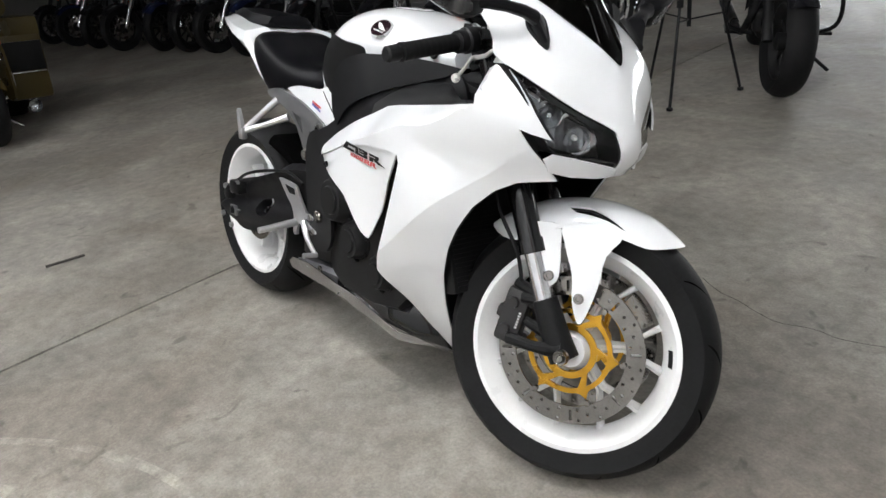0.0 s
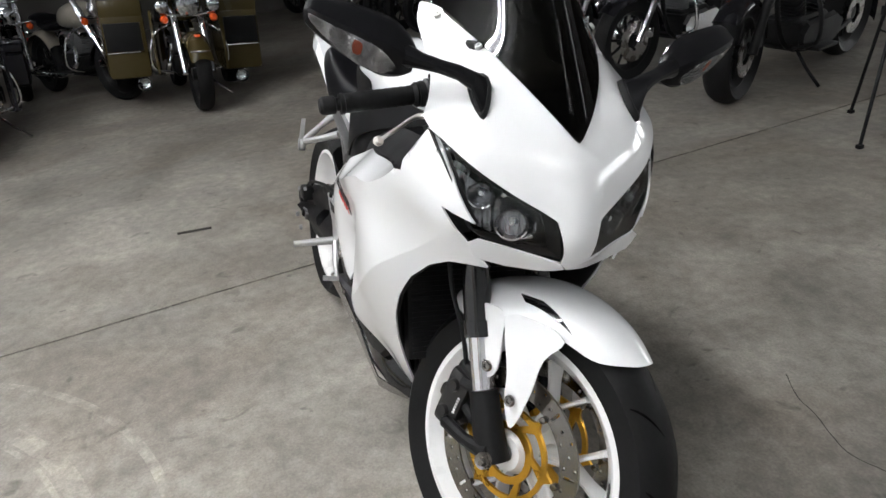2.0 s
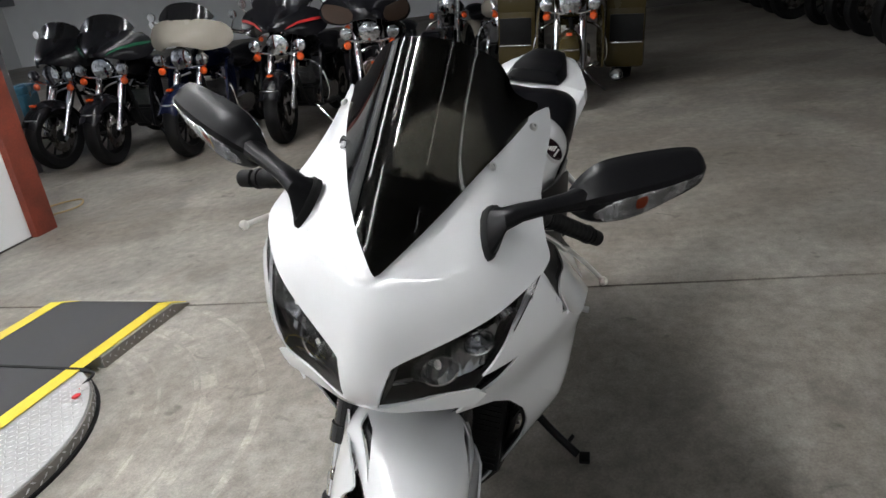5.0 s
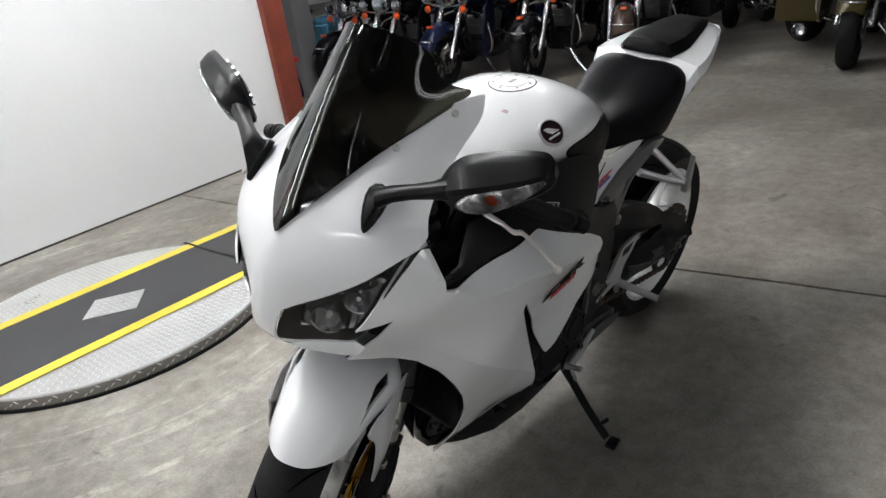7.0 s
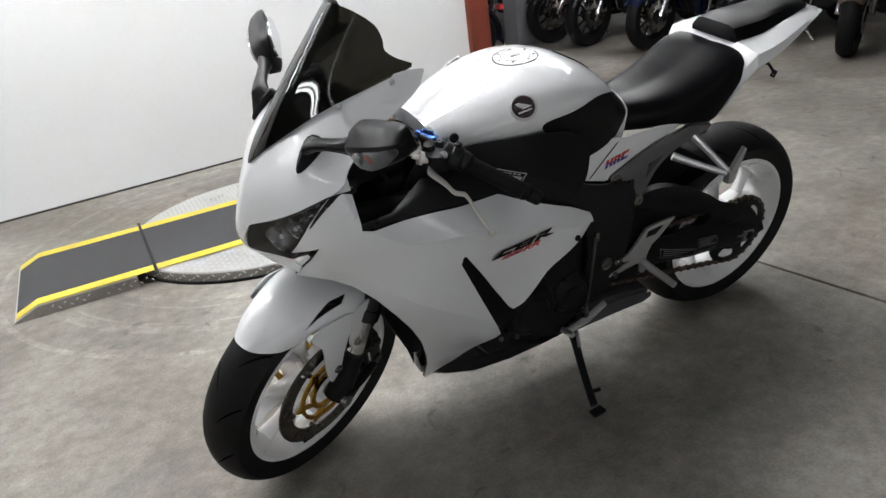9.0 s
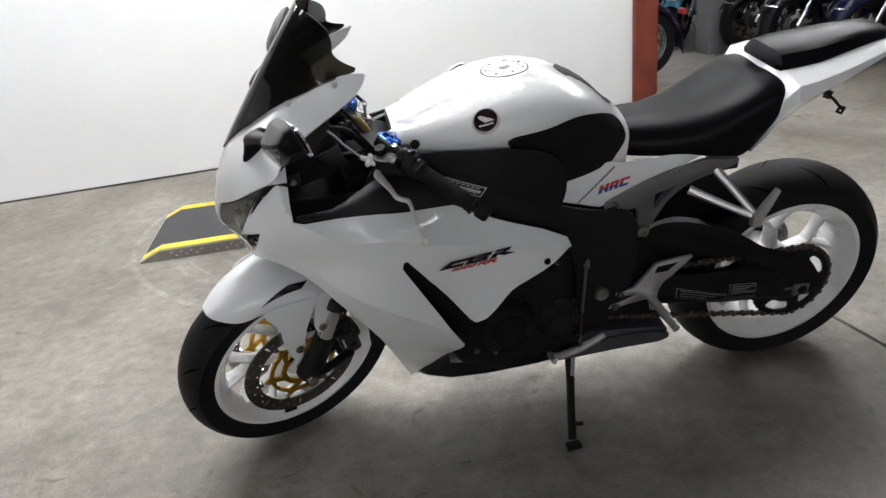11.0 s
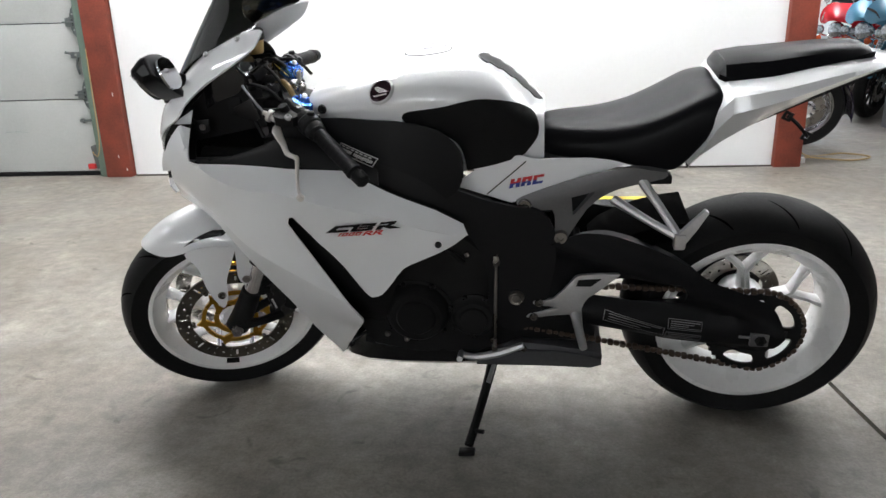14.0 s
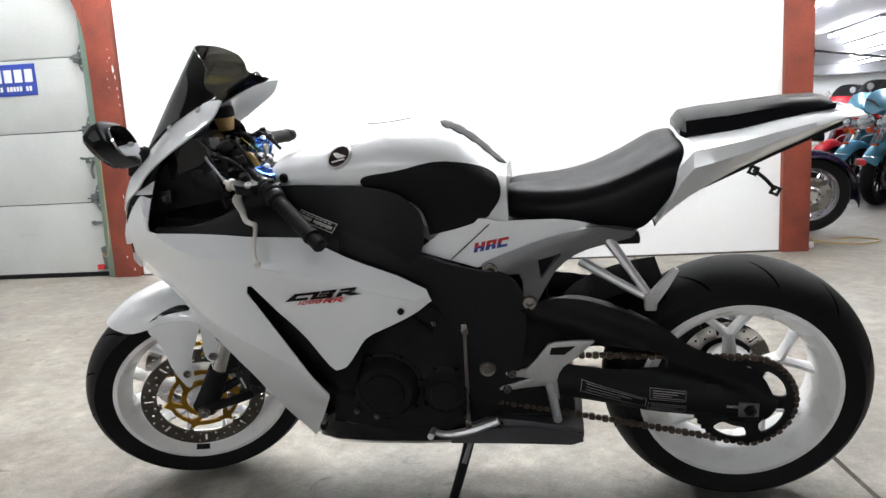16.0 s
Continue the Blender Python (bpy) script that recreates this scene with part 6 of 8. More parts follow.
for s in (1, -1):
    line = [(0.70, 0.214), (0.40, 0.208), (0.372, 0.220), (0.374, 0.238), (0.42, 0.252), (0.50, 0.262), (0.69, 0.254)] if s > 0 else None
    strip = sheet(line or [(1.09, 0.180), (0.70, 0.217), (0.39, 0.220), (0.375, 0.240), (0.40, 0.258), (0.50, 0.264), (0.66, 0.252), (0.78, 0.248), (1.0, 0.212)], lambda x, z: Vector((x, s * ((0.170 if x < 0.98 else 0.170 - 1.0 * (x - 0.98)) - 0.18 * max(0.23 - z, 0)), z)), step=0.03, thick=0.003)
    part("heat_shield", strip, SHINY if s < 0 else MUFFLER, muffler, "brushed steel muffler cover")
    part("bolt", bolt((0.575, s * 0.172, 0.27), (0, s, 0), 0.008), STEEL, muffler)

# side stand: from the frame down to the floor on the leaning side
stand = part("side_stand", merge(tube([(0.655, 0.120, 0.215), (0.668, 0.180, 0.175), (0.690, 0.262, 0.122), (0.712, 0.345, 0.080)], [0.015, 0.0125, 0.0115, 0.012], 10), tube([(0.705, 0.31, 0.10), (0.675, 0.325, 0.108)], 0.006, 8, 1)), BLACK, bike, "black side stand lowered to the floor")
foot = block((0.042, 0.032, 0.010), (0, 0, 0), 0.004)
part("foot", moved(foot, Matrix.Translation((0.715, 0.366, 0.0765)) @ Matrix.Rotation(radians(LEAN_BIKE), 4, "X")), BLACK, stand)
part("spring", tube([(0.64, 0.125, 0.24), (0.668, 0.20, 0.175)], 0.006, 8, 1), DARK_ALU, stand)
part("stand_bracket", block((0.09, 0.05, 0.03), (0.65, 0.125, 0.232), 0.008), DARK_ALU, bike)
shift = part("shift_lever", merge(tube([(0.575, 0.185, 0.290), (0.64, 0.192, 0.268), (0.70, 0.195, 0.258), (0.735, 0.2, 0.27)], [0.010, 0.012, 0.010, 0.008], 8), tube([(0.735, 0.195, 0.272), (0.735, 0.245, 0.285)], 0.008, 8, 1)), ALU, bike, "cast aluminium gear lever")
part("rod", merge(tube([(0.638, 0.188, 0.545), (0.648, 0.19, 0.275)], 0.0045, 8, 1), block((0.016, 0.014, 0.03), (0.638, 0.188, 0.545), 0.005), block((0.016, 0.014, 0.03), (0.648, 0.19, 0.28), 0.005)), STEEL, shift)
part("brake_pedal", merge(tube([(0.50, -0.19, 0.40), (0.54, -0.2, 0.36), (0.60, -0.205, 0.325)], [0.011, 0.009, 0.007], 8), tube([(0.60, -0.2, 0.325), (0.60, -0.25, 0.33)], 0.008, 8, 1)), ALU, bike, "cast aluminium brake pedal")
part("rear_shock", tube([(0.48, 0.0, 0.66), (0.47, 0.0, 0.42)], 0.03, 14, 1), BLACK, bike)
part("hoses", merge(tube([(1.05, 0.12, 0.62), (1.10, 0.16, 0.5), (1.06, 0.15, 0.36)], 0.016, 8), tube([(0.92, 0.16, 0.62), (0.80, 0.175, 0.60), (0.72, 0.172, 0.53)], 0.008, 8), tube([(0.60, 0.17, 0.50), (0.66, 0.175, 0.42), (0.70, 0.172, 0.32)], 0.006, 8)), BLACK, bike)

SIGNAL = surface("smoked_indicator", (0.50, 0.50, 0.51), 0.2, 0.8, 0.35, 60, 200)
AMBER = surface("amber_bulb", (0.30, 0.05, 0.02), 0.2, 0.0, 0.1, 10, 90)

# controls -----------------------------------------------------------------
SHAPE[0] = None


def bar_pt(s, y, dx=0.0, dz=0.0):
    t = (y - 0.172) / (0.339 - 0.172)
    return Vector((1.115 - 0.078 * t + dx, s * y, 0.907 - 0.060 * t + dz))


part("top_clamp", steered(moved(merge(block((0.07, 0.25, 0.028), (0, 0, 0), 0.012), block((0.10, 0.08, 0.026), (-0.03, 0, 0.002), 0.012)), Matrix.Translation((1.130, 0, 0.896)) @ Matrix.Rotation(-RAKE, 4, "Y"))), BLACK, bike, "black top fork clamp")
for s in (1, -1):
    SHAPE[0] = None
    top = along(0.668, s)
    capm = Matrix.Translation(top) @ STEM.to_track_quat("Z", "Y").to_matrix().to_4x4()
    cap_ring = part("fork_cap", steered(moved(lathe([(0.0175, 0.016), (0.0195, 0.019), (0.026, 0.017), (0.0295, 0.006), (0.0295, -0.03)], 24, axis="z"), capm)), BLUE, bike, "blue anodised fork cap")
    part("hexagon", steered(moved(lathe([(0, 0.026), (0.012, 0.026), (0.0135, 0.024), (0.0175, 0.017), (0.0175, 0.0)], 6, axis="z"), capm)), BLUE, cap_ring)
    part("adjuster", steered(moved(lathe([(0, 0.033), (0.005, 0.033), (0.006, 0.031), (0.006, 0.024)], 12, axis="z"), capm)), SILVER, cap_ring)
    hb = part("handlebar", steered(merge(tube([bar_pt(s, 0.10), bar_pt(s, 0.339)], 0.011, 12, 1), moved(lathe([(0.029, -0.036), (0.036, -0.034), (0.037, -0.012), (0.031, -0.008)], 20, axis="z"), capm), block((0.045, 0.05, 0.03), bar_pt(s, 0.125, 0, -0.012), 0.010))), BLACK, bike, "black clip-on handlebar")
    part("grip", steered(merge(tube([bar_pt(s, 0.207 + 0.004 * k) for k in range(28)], [0.0168, 0.0178, 0.0178] * 9 + [0.0168], 16, 1, True))), RUBBER, hb, "ribbed rubber grip")
    part("grip_flange", steered(tube([bar_pt(s, 0.200), bar_pt(s, 0.203), bar_pt(s, 0.208)], [0.022, 0.0225, 0.018], 18, 1)), RUBBER, hb)
    part("bar_end", steered(tube([bar_pt(s, 0.316), bar_pt(s, 0.322), bar_pt(s, 0.323), bar_pt(s, 0.328), bar_pt(s, 0.330), bar_pt(s, 0.349), bar_pt(s, 0.353)], [0.019, 0.019, 0.012, 0.012, 0.0165, 0.016, 0.012], 16, 1, True)), BLACK, hb, "black bar end weight")
    box = part("switch_box", steered(tube([bar_pt(s, y) for y in (0.150, 0.153, 0.160, 0.164, 0.168, 0.185, 0.188, 0.192, 0.199)], [0.018, 0.0235, 0.0245, 0.0225, 0.0265, 0.0265, 0.0225, 0.024, 0.022], 16, 1, True)), DECK, hb, "ribbed black switch housing")
    part("rocker", steered(block((0.016, 0.012, 0.010), bar_pt(s, 0.176, -0.006, 0.027), 0.003)), BLACK, box)
    part("rocker", steered(block((0.012, 0.010, 0.014), bar_pt(s, 0.166, -0.026, 0.006), 0.003)), DECK, box)
    perch = part("lever_perch", steered(merge(tube([bar_pt(s, 0.132), bar_pt(s, 0.148)], 0.0185, 14, 1), rings([[(x, s * y, z + h) for x, y, h in ((a, b, 0.011), (c, d, 0.011), (c, d, -0.011), (a, b, -0.011))] for a, b, c, d, z in ((1.120, 0.155, 1.120, 0.128, 0.913), (1.150, 0.184, 1.150, 0.140, 0.921), (1.172, 0.180, 1.178, 0.142, 0.923), (1.186, 0.168, 1.190, 0.146, 0.924))]))), BLACK, hb, "black clutch lever bracket")
    part("pivot_screw", steered(bolt((1.157, s * 0.176, 0.931), (0, s * 0.35, 1), 0.007, 0.006)), SILVER, perch, "bright pivot screw")
    part("clamp_bolt", steered(bolt((1.128, s * 0.140, 0.930), (0, s * 0.1, 1), 0.006, 0.008)), DARK_ALU, perch)
    part("knob", steered(tube([(1.160, s * 0.140, 0.931), (1.163, s * 0.140, 0.945)], [0.013, 0.011], 12, 1)), BLACK, perch)
    blade = ((1.176, 0.158, 0.914, 0.010), (1.187, 0.164, 0.903, 0.0125), (1.184, 0.185, 0.893, 0.0105), (1.179, 0.205, 0.884, 0.0080), (1.176, 0.224, 0.873, 0.0068), (1.167, 0.233, 0.868, 0.0065), (1.158, 0.240, 0.865, 0.0065), (1.159, 0.255, 0.859, 0.0060), (1.165, 0.280, 0.846, 0.0052), (1.168, 0.303, 0.832, 0.0046), (1.168, 0.321, 0.820, 0.0042))
    spine_l = catmull([Vector(b) for b in blade], 4)
    lever = part("lever", steered(rings([[(p[0] + p[3] * math.cos(w) * 0.85, s * (p[1] + p[3] * 0.42 * math.cos(w)), p[2] + 0.0050 * math.sin(w)) for w in np.linspace(0, 2 * math.pi, 12, endpoint=False)] for p in spine_l])), LEVER, hb, "slim kinked silver lever with a ball end")
    part("ball", steered(moved(lathe([(0.0, -0.009), (0.0065, -0.0065), (0.009, 0), (0.0065, 0.0065), (0, 0.009)], 14), Matrix.Translation((1.168, s * 0.325, 0.817)))), LEVER, lever)
    part("adjuster", steered(tube([(1.180, s * 0.156, 0.922), (1.190, s * 0.149, 0.926), (1.191, s * 0.148, 0.9265), (1.197, s * 0.143, 0.929), (1.198, s * 0.142, 0.9295), (1.207, s * 0.134, 0.933)], [0.009, 0.009, 0.0145, 0.0145, 0.006, 0.005], 14, 1, True)), LEVER, lever, "knurled silver cable adjuster")
    part("cable", steered(tube([(1.205, s * 0.136, 0.932), (1.222, s * 0.104, 0.949), (1.238, s * 0.072, 0.968), (1.240, s * 0.040, 0.960), (1.225, s * 0.02, 0.90)], 0.0028, 6)), DARK_ALU, hb, "clutch cable in a grey sheath")
    SHAPE[0] = trim
    # mirrors fixed to the nose
    cen, arm0 = Vector((1.290, 0.325, 1.047)), Vector((1.362, 0.142, 0.978))
    axis = Vector((-0.056, 0.190, 0.044)).normalized()
    fwd = Vector((0.93, 0.22, -0.30))
    fwd = (fwd - axis * fwd.dot(axis)).normalized()
    upv = axis.cross(fwd) * -1
    if upv.z < 0:
        upv = -upv
    spans = ((-0.092, 0.016, 0.018, -0.012), (-0.074, 0.029, 0.034, -0.010), (-0.046, 0.038, 0.045, -0.006), (-0.010, 0.041, 0.043, 0.000), (0.030, 0.039, 0.037, 0.007), (0.060, 0.035, 0.031, 0.013), (0.080, 0.029, 0.025, 0.017), (0.088, 0.023, 0.019, 0.018), (0.093, 0.013, 0.010, 0.018))
    corners = ((-0.45, 1.0), (0.05, 0.98), (0.95, 0.40), (0.66, -0.80), (-0.5, -0.95))
    section = []
    for k, (f0, u0) in enumerate(corners):
        (fa, ua), (fb, ub) = corners[k - 1], corners[(k + 1) % 5]
        section += [(f0 + (fa - f0) * w, u0 + (ua - u0) * w) for w in (0.45, 0.12)] + [(f0 + (fb - f0) * 0.12, u0 + (ub - u0) * 0.12)]
    rows = []
    for w in np.linspace(0, 1, 25):
        t, a, b, lift = (float(np.interp(w, np.linspace(0, 1, 7 * len(spans) - 6), [p[0] for p in catmull([Vector((r[k], 0)) for r in spans], 7)])) for k in range(4))
        c = cen + axis * t + upv * lift
        rows.append([c + fwd * (a * f0) + upv * (b * u0) for f0, u0 in section])
    shell = rings(rows)
    # the stalk flares into a teardrop foot that lies along the cowl
    ring_w = np.linspace(0, 2 * math.pi, 14, endpoint=False)
    foot_n, foot_d = Vector((0.55, 0.62, 0.56)).normalized(), Vector((0.62, 0.05, -0.78))
    foot_d = (foot_d - foot_n * foot_d.dot(foot_n)).normalized()
    foot_x = foot_n.cross(foot_d)

    def foot_ring(c, long, wide):
        return [c + foot_d * (long * math.cos(w) * (1.25 if math.cos(w) > 0 else 0.85)) + foot_x * (wide * math.sin(w) * (1 - 0.35 * math.cos(w))) for w in ring_w]

    boot = rings([foot_ring(arm0 - foot_n * 0.006, 0.040, 0.018), foot_ring(arm0 + foot_n * 0.004, 0.040, 0.0185), foot_ring(arm0 + foot_n * 0.008, 0.036, 0.016)])
    start = foot_ring(arm0 + foot_n * 0.006, 0.036, 0.0155)
    stalk = [start]
    ends = [(Vector((1.366, 0.158, 0.996)), 0.021, 0.014), (Vector((1.358, 0.180, 1.007)), 0.0165, 0.0115), (Vector((1.344, 0.208, 1.014)), 0.0145, 0.0105), (Vector((1.328, 0.236, 1.020)), 0.016, 0.013), (Vector((1.310, 0.268, 1.029)), 0.022, 0.022)]
    turn = min(range(14), key=lambda k: sum((start[i] - arm0).normalized().dot(-(fwd * math.cos(ring_w[i - k]) + upv * math.sin(ring_w[i - k]))) for i in range(14)))
    flip = min(range(14), key=lambda k: sum((start[i] - arm0).normalized().dot(-(fwd * math.cos(-ring_w[i - k]) + upv * math.sin(-ring_w[i - k]))) for i in range(14)))
    score = [sum((start[i] - arm0).normalized().dot(fwd * math.cos(g * ring_w[i - k]) + upv * math.sin(g * ring_w[i - k])) for i in range(14)) for g, k in ((1, turn), (-1, flip))]
    g, k0 = (1, turn) if score[0] > score[1] else (-1, flip)
    for c, a, b in ends:
        stalk.append([c + fwd * (a * math.cos(g * ring_w[i - k0])) + upv * (b * math.sin(g * ring_w[i - k0])) for i in range(14)])
    st = rings(stalk)
    glass_at = cen + axis * 0.003 - fwd * 0.0195
    pane = sheet(rounded([(-0.082, -0.01), (-0.05, 0.036), (0.05, 0.036), (0.088, 0.014), (0.07, -0.03), (-0.03, -0.034)], 3), lambda a, b: glass_at + axis * (0.86 * a) + upv * (0.86 * b), step=0.03, thick=0.004)

    def on_shell(a, v, off):
        """A place on the lower front face of the housing: a runs along it, v from its ridge to its foot."""
        aa, bb, ll = (float(np.interp(a, [r[0] for r in spans], [r[k] for r in spans])) for k in (1, 2, 3))
        f0, u0 = corners[2][0] * (1 - v) + corners[3][0] * v, corners[2][1] * (1 - v) + corners[3][1] * v
        face = (fwd * (1.20 * bb) - upv * (0.29 * aa)).normalized()
        return cen + axis * a + upv * ll + fwd * (aa * f0) + upv * (bb * u0) + face * off
    eye_shape = rounded([(-0.066, 0.60), (-0.035, 0.14), (0.03, 0.08), (0.083, 0.14), (0.078, 0.50), (0.045, 0.80), (-0.005, 0.97), (-0.045, 0.88)], 3, (3,))
    sig = sheet(eye_shape, lambda a, w: on_shell(a, w, 0.0035), step=0.02, thick=0.0)
    sig_back = sheet(eye_shape, lambda a, w: on_shell(a, w, 0.0012 + 0.0009 * math.sin(a * 700)), step=0.010, thick=0.0)
    amber = sheet(rounded([(-0.006, 0.22), (0.006, 0.20), (0.008, 0.45), (0.004, 0.66), (-0.006, 0.62), (-0.008, 0.42)], 2), lambda a, w: on_shell(a, w, 0.0026), step=0.02, thick=0.0)
    fix = (lambda bm: flipped(bm)) if s < 0 else (lambda bm: bm)
    mirror = part("mirror", fix(merge(shell, st)), MIRROR_SHELL, bike, "black wing mirror with built-in indicator", crisp=0.42)
    part("mirror_glass", fix(pane), MIRROR, mirror, "mirror glass")
    part("indicator_body", fix(sig_back), SIGNAL, mirror, "silver indicator reflector")
    part("bulb", fix(amber), AMBER, mirror, "amber bulb")
    part("indicator_lens", fix(sig), CLEAR, mirror, "clear indicator lens").visible_shadow = False
    part("boot", fix(boot), BLACK, mirror, "rubber foot of the mirror")
dash = part("instrument_panel", moved(merge(block((0.05, 0.20, 0.10), (0, 0, 0), 0.018), block((0.012, 0.16, 0.07), (-0.026, 0, 0), 0.008)), Matrix.Translation((1.275, 0, 0.955)) @ Matrix.Rotation(radians(38), 4, "Y")), BLACK, bike, "black instrument panel")
part("display", moved(block((0.004, 0.10, 0.045), (-0.034, -0.02, 0), 0.002), Matrix.Translation((1.275, 0, 0.955)) @ Matrix.Rotation(radians(38), 4, "Y")), GLOSS_BLACK, dash)
for s in (1, -1):
    part("fairing_stay", tube([(1.20, s * 0.08, 0.90), (1.29, s * 0.10, 0.98), (1.35, s * 0.09, 0.93)], 0.008, 8), BLACK, bike)
SHAPE[0] = None
res = part("fluid_reservoir", moved(lathe([(0, 0), (0.020, 0), (0.0255, 0.034), (0.0, 0.034)], 18, axis="z"), Matrix.Translation((1.25, -0.105, 0.976))), TAN, bike, "amber brake fluid cup")
part("lid", moved(lathe([(0.0, 0.060), (0.024, 0.059), (0.0275, 0.054), (0.0285, 0.034), (0.0, 0.034)], 18, axis="z"), Matrix.Translation((1.25, -0.105, 0.976))), BLACK, res, "ribbed black screw lid")
ign = part("ignition_lock", moved(lathe([(0, 0.012), (0.006, 0.012), (0.007, 0.006), (0.018, 0.008), (0.022, 0.0), (0.022, -0.03)], 20, axis="z"), Matrix.Translation((1.122, -0.018, 0.915)) @ Matrix.Rotation(-RAKE, 4, "Y")), STEEL, bike, "steel ignition lock")
part("key", block((0.006, 0.022, 0.026), (1.116, -0.022, 0.938), 0.002), STEEL, ign, "key left in the lock")
tag_a, tag_b, tag_w = Vector((1.184, -0.045, 0.964)), Vector((1.122, -0.030, 0.902)), Vector((0.0046, -0.0069, 0.001))
part("key_tag", rings([[p - tag_w * w, p + tag_w * w, p + tag_w * w + Vector((0.001, 0.001, 0.002)), p - tag_w * w + Vector((0.001, 0.001, 0.002))] for p, w in ((tag_a, 0.5), (tag_a.lerp(tag_b, 0.07), 1.0), (tag_a.lerp(tag_b, 0.5) + Vector((0, 0, 0.004)), 1.0), (tag_a.lerp(tag_b, 0.94), 1.0), (tag_b, 0.5))]), YELLOW, ign, "yellow key tag")
part("key_ring", tube([Vector((1.119, -0.026, 0.944)) + Vector((0.010 * math.cos(w), 0.004 * math.cos(w), 0.010 * math.sin(w))) for w in np.linspace(0, 2 * math.pi, 13)], 0.0012, 6, 1, True), STEEL, ign)
# dark clutter of wiring, plugs and stays behind the dash
for at, size, turn in (((1.215, 0.045, 0.915), (0.045, 0.035, 0.028), 0.5), ((1.235, 0.085, 0.905), (0.030, 0.022, 0.035), -0.4), ((1.195, -0.03, 0.935), (0.040, 0.030, 0.026), 0.2), ((1.205, 0.015, 0.955), (0.026, 0.034, 0.022), -0.7), ((1.225, -0.07, 0.945), (0.034, 0.028, 0.030), 0.9), ((1.165, 0.03, 0.925), (0.028, 0.024, 0.020), 0.3)):
    plug = part("wiring_plug", block(size, (0, 0, 0), 0.004, 2, Matrix.Translation(at) @ Matrix.Rotation(turn, 4, "Z") @ Matrix.Rotation(turn * 0.6, 4, "X")), DECK, bike, "black wiring plug")
    part("clip", block((size[0] * 0.4, size[1] * 1.05, size[2] * 0.3), (0, 0, size[2] * 0.4), 0.001, 1, Matrix.Translation(at) @ Matrix.Rotation(turn, 4, "Z") @ Matrix.Rotation(turn * 0.6, 4, "X")), GLOSS_BLACK, plug)
for run, r in (([(1.14, 0.06, 0.90), (1.165, 0.075, 0.935), (1.21, 0.07, 0.945), (1.25, 0.03, 0.93)], 0.0045), ([(1.13, 0.03, 0.90), (1.16, 0.02, 0.95), (1.20, -0.01, 0.965), (1.25, -0.03, 0.94)], 0.0040), ([(1.15, -0.08, 0.92), (1.175, -0.06, 0.965), (1.21, -0.06, 0.97), (1.25, -0.09, 0.94)], 0.0045), ([(1.12, 0.09, 0.89), (1.17, 0.11, 0.895), (1.22, 0.115, 0.90), (1.27, 0.09, 0.87)], 0.0040), ([(1.16, 0.0, 0.89), (1.185, 0.04, 0.90), (1.20, 0.09, 0.88), (1.18, 0.11, 0.83)], 0.0050), ([(1.11, -0.10, 0.92), (1.15, -0.11, 0.955), (1.20, -0.10, 0.96), (1.25, -0.105, 0.975)], 0.0042)):
    part("wire", tube(run, r, 7), BLACK, bike, "black wire loom")
part("wire", tube([(1.118, 0.035, 0.905), (1.128, 0.03, 0.925), (1.145, 0.018, 0.935), (1.165, 0.01, 0.925)], 0.0075, 8), BRASS, bike, "wire loom in brown tape")
for x, y, z in ((1.176, 0.066, 0.934), (1.205, 0.068, 0.949), (1.19, -0.035, 0.960), (1.225, 0.112, 0.905), (1.25, 0.06, 0.93)):
    part("wire_clip", moved(lathe([(0.0045, -0.003), (0.0068, -0.003), (0.0068, 0.003), (0.0045, 0.003)], 10, True, axis="x"), Matrix.Translation((x, y, z)) @ Matrix.Rotation(y * 9, 4, "Z")), STEEL, bike, "small bright clip")
stay = part("fairing_bracket", prism([(1.325, 0.905), (1.305, 0.893), (1.275, 0.895), (1.278, 0.868), (1.295, 0.862), (1.310, 0.872)], 0.168, 0.174, 0.001), DECK, bike, "dark grey fairing bracket")
part("bolt", bolt((1.292, 0.174, 0.878), (0, 1, 0), 0.006, 0.005), STEEL, stay)
part("fairing_bracket", prism([(1.235, 0.905), (1.19, 0.925), (1.175, 0.88), (1.185, 0.872), (1.225, 0.885)], 0.118, 0.122, 0.001), DECK, bike, "dark grey fairing bracket")
for s in (1, -1):
    part("dash_shroud", sheet(rounded([(1.315, 0.90), (1.31, 0.97), (1.285, 1.005), (1.225, 1.0), (1.20, 0.97), (1.215, 0.94), (1.26, 0.925)], 3), lambda x, z: Vector((x, s * (0.112 + 0.02 * math.sin((x - 1.2) * 22)), z)), step=0.02, thick=0.004), GLOSS_BLACK, bike, "black shroud beside the instruments")
# printed sticker on the frame cover below the grip
SHAPE[0] = trim
LABEL = [Vector((0.981, 0.852)), Vector((0.893, 0.823)), Vector((0.909, 0.802)), Vector((0.996, 0.832))]


def on_cover(off):
    def place(a, b):
        p = LABEL[0].lerp(LABEL[1], a).lerp(LABEL[3].lerp(LABEL[2], a), b)
        return Vector((p.x, RAIL(p.x, p.y) + 0.0125 + off, p.y))
    return place


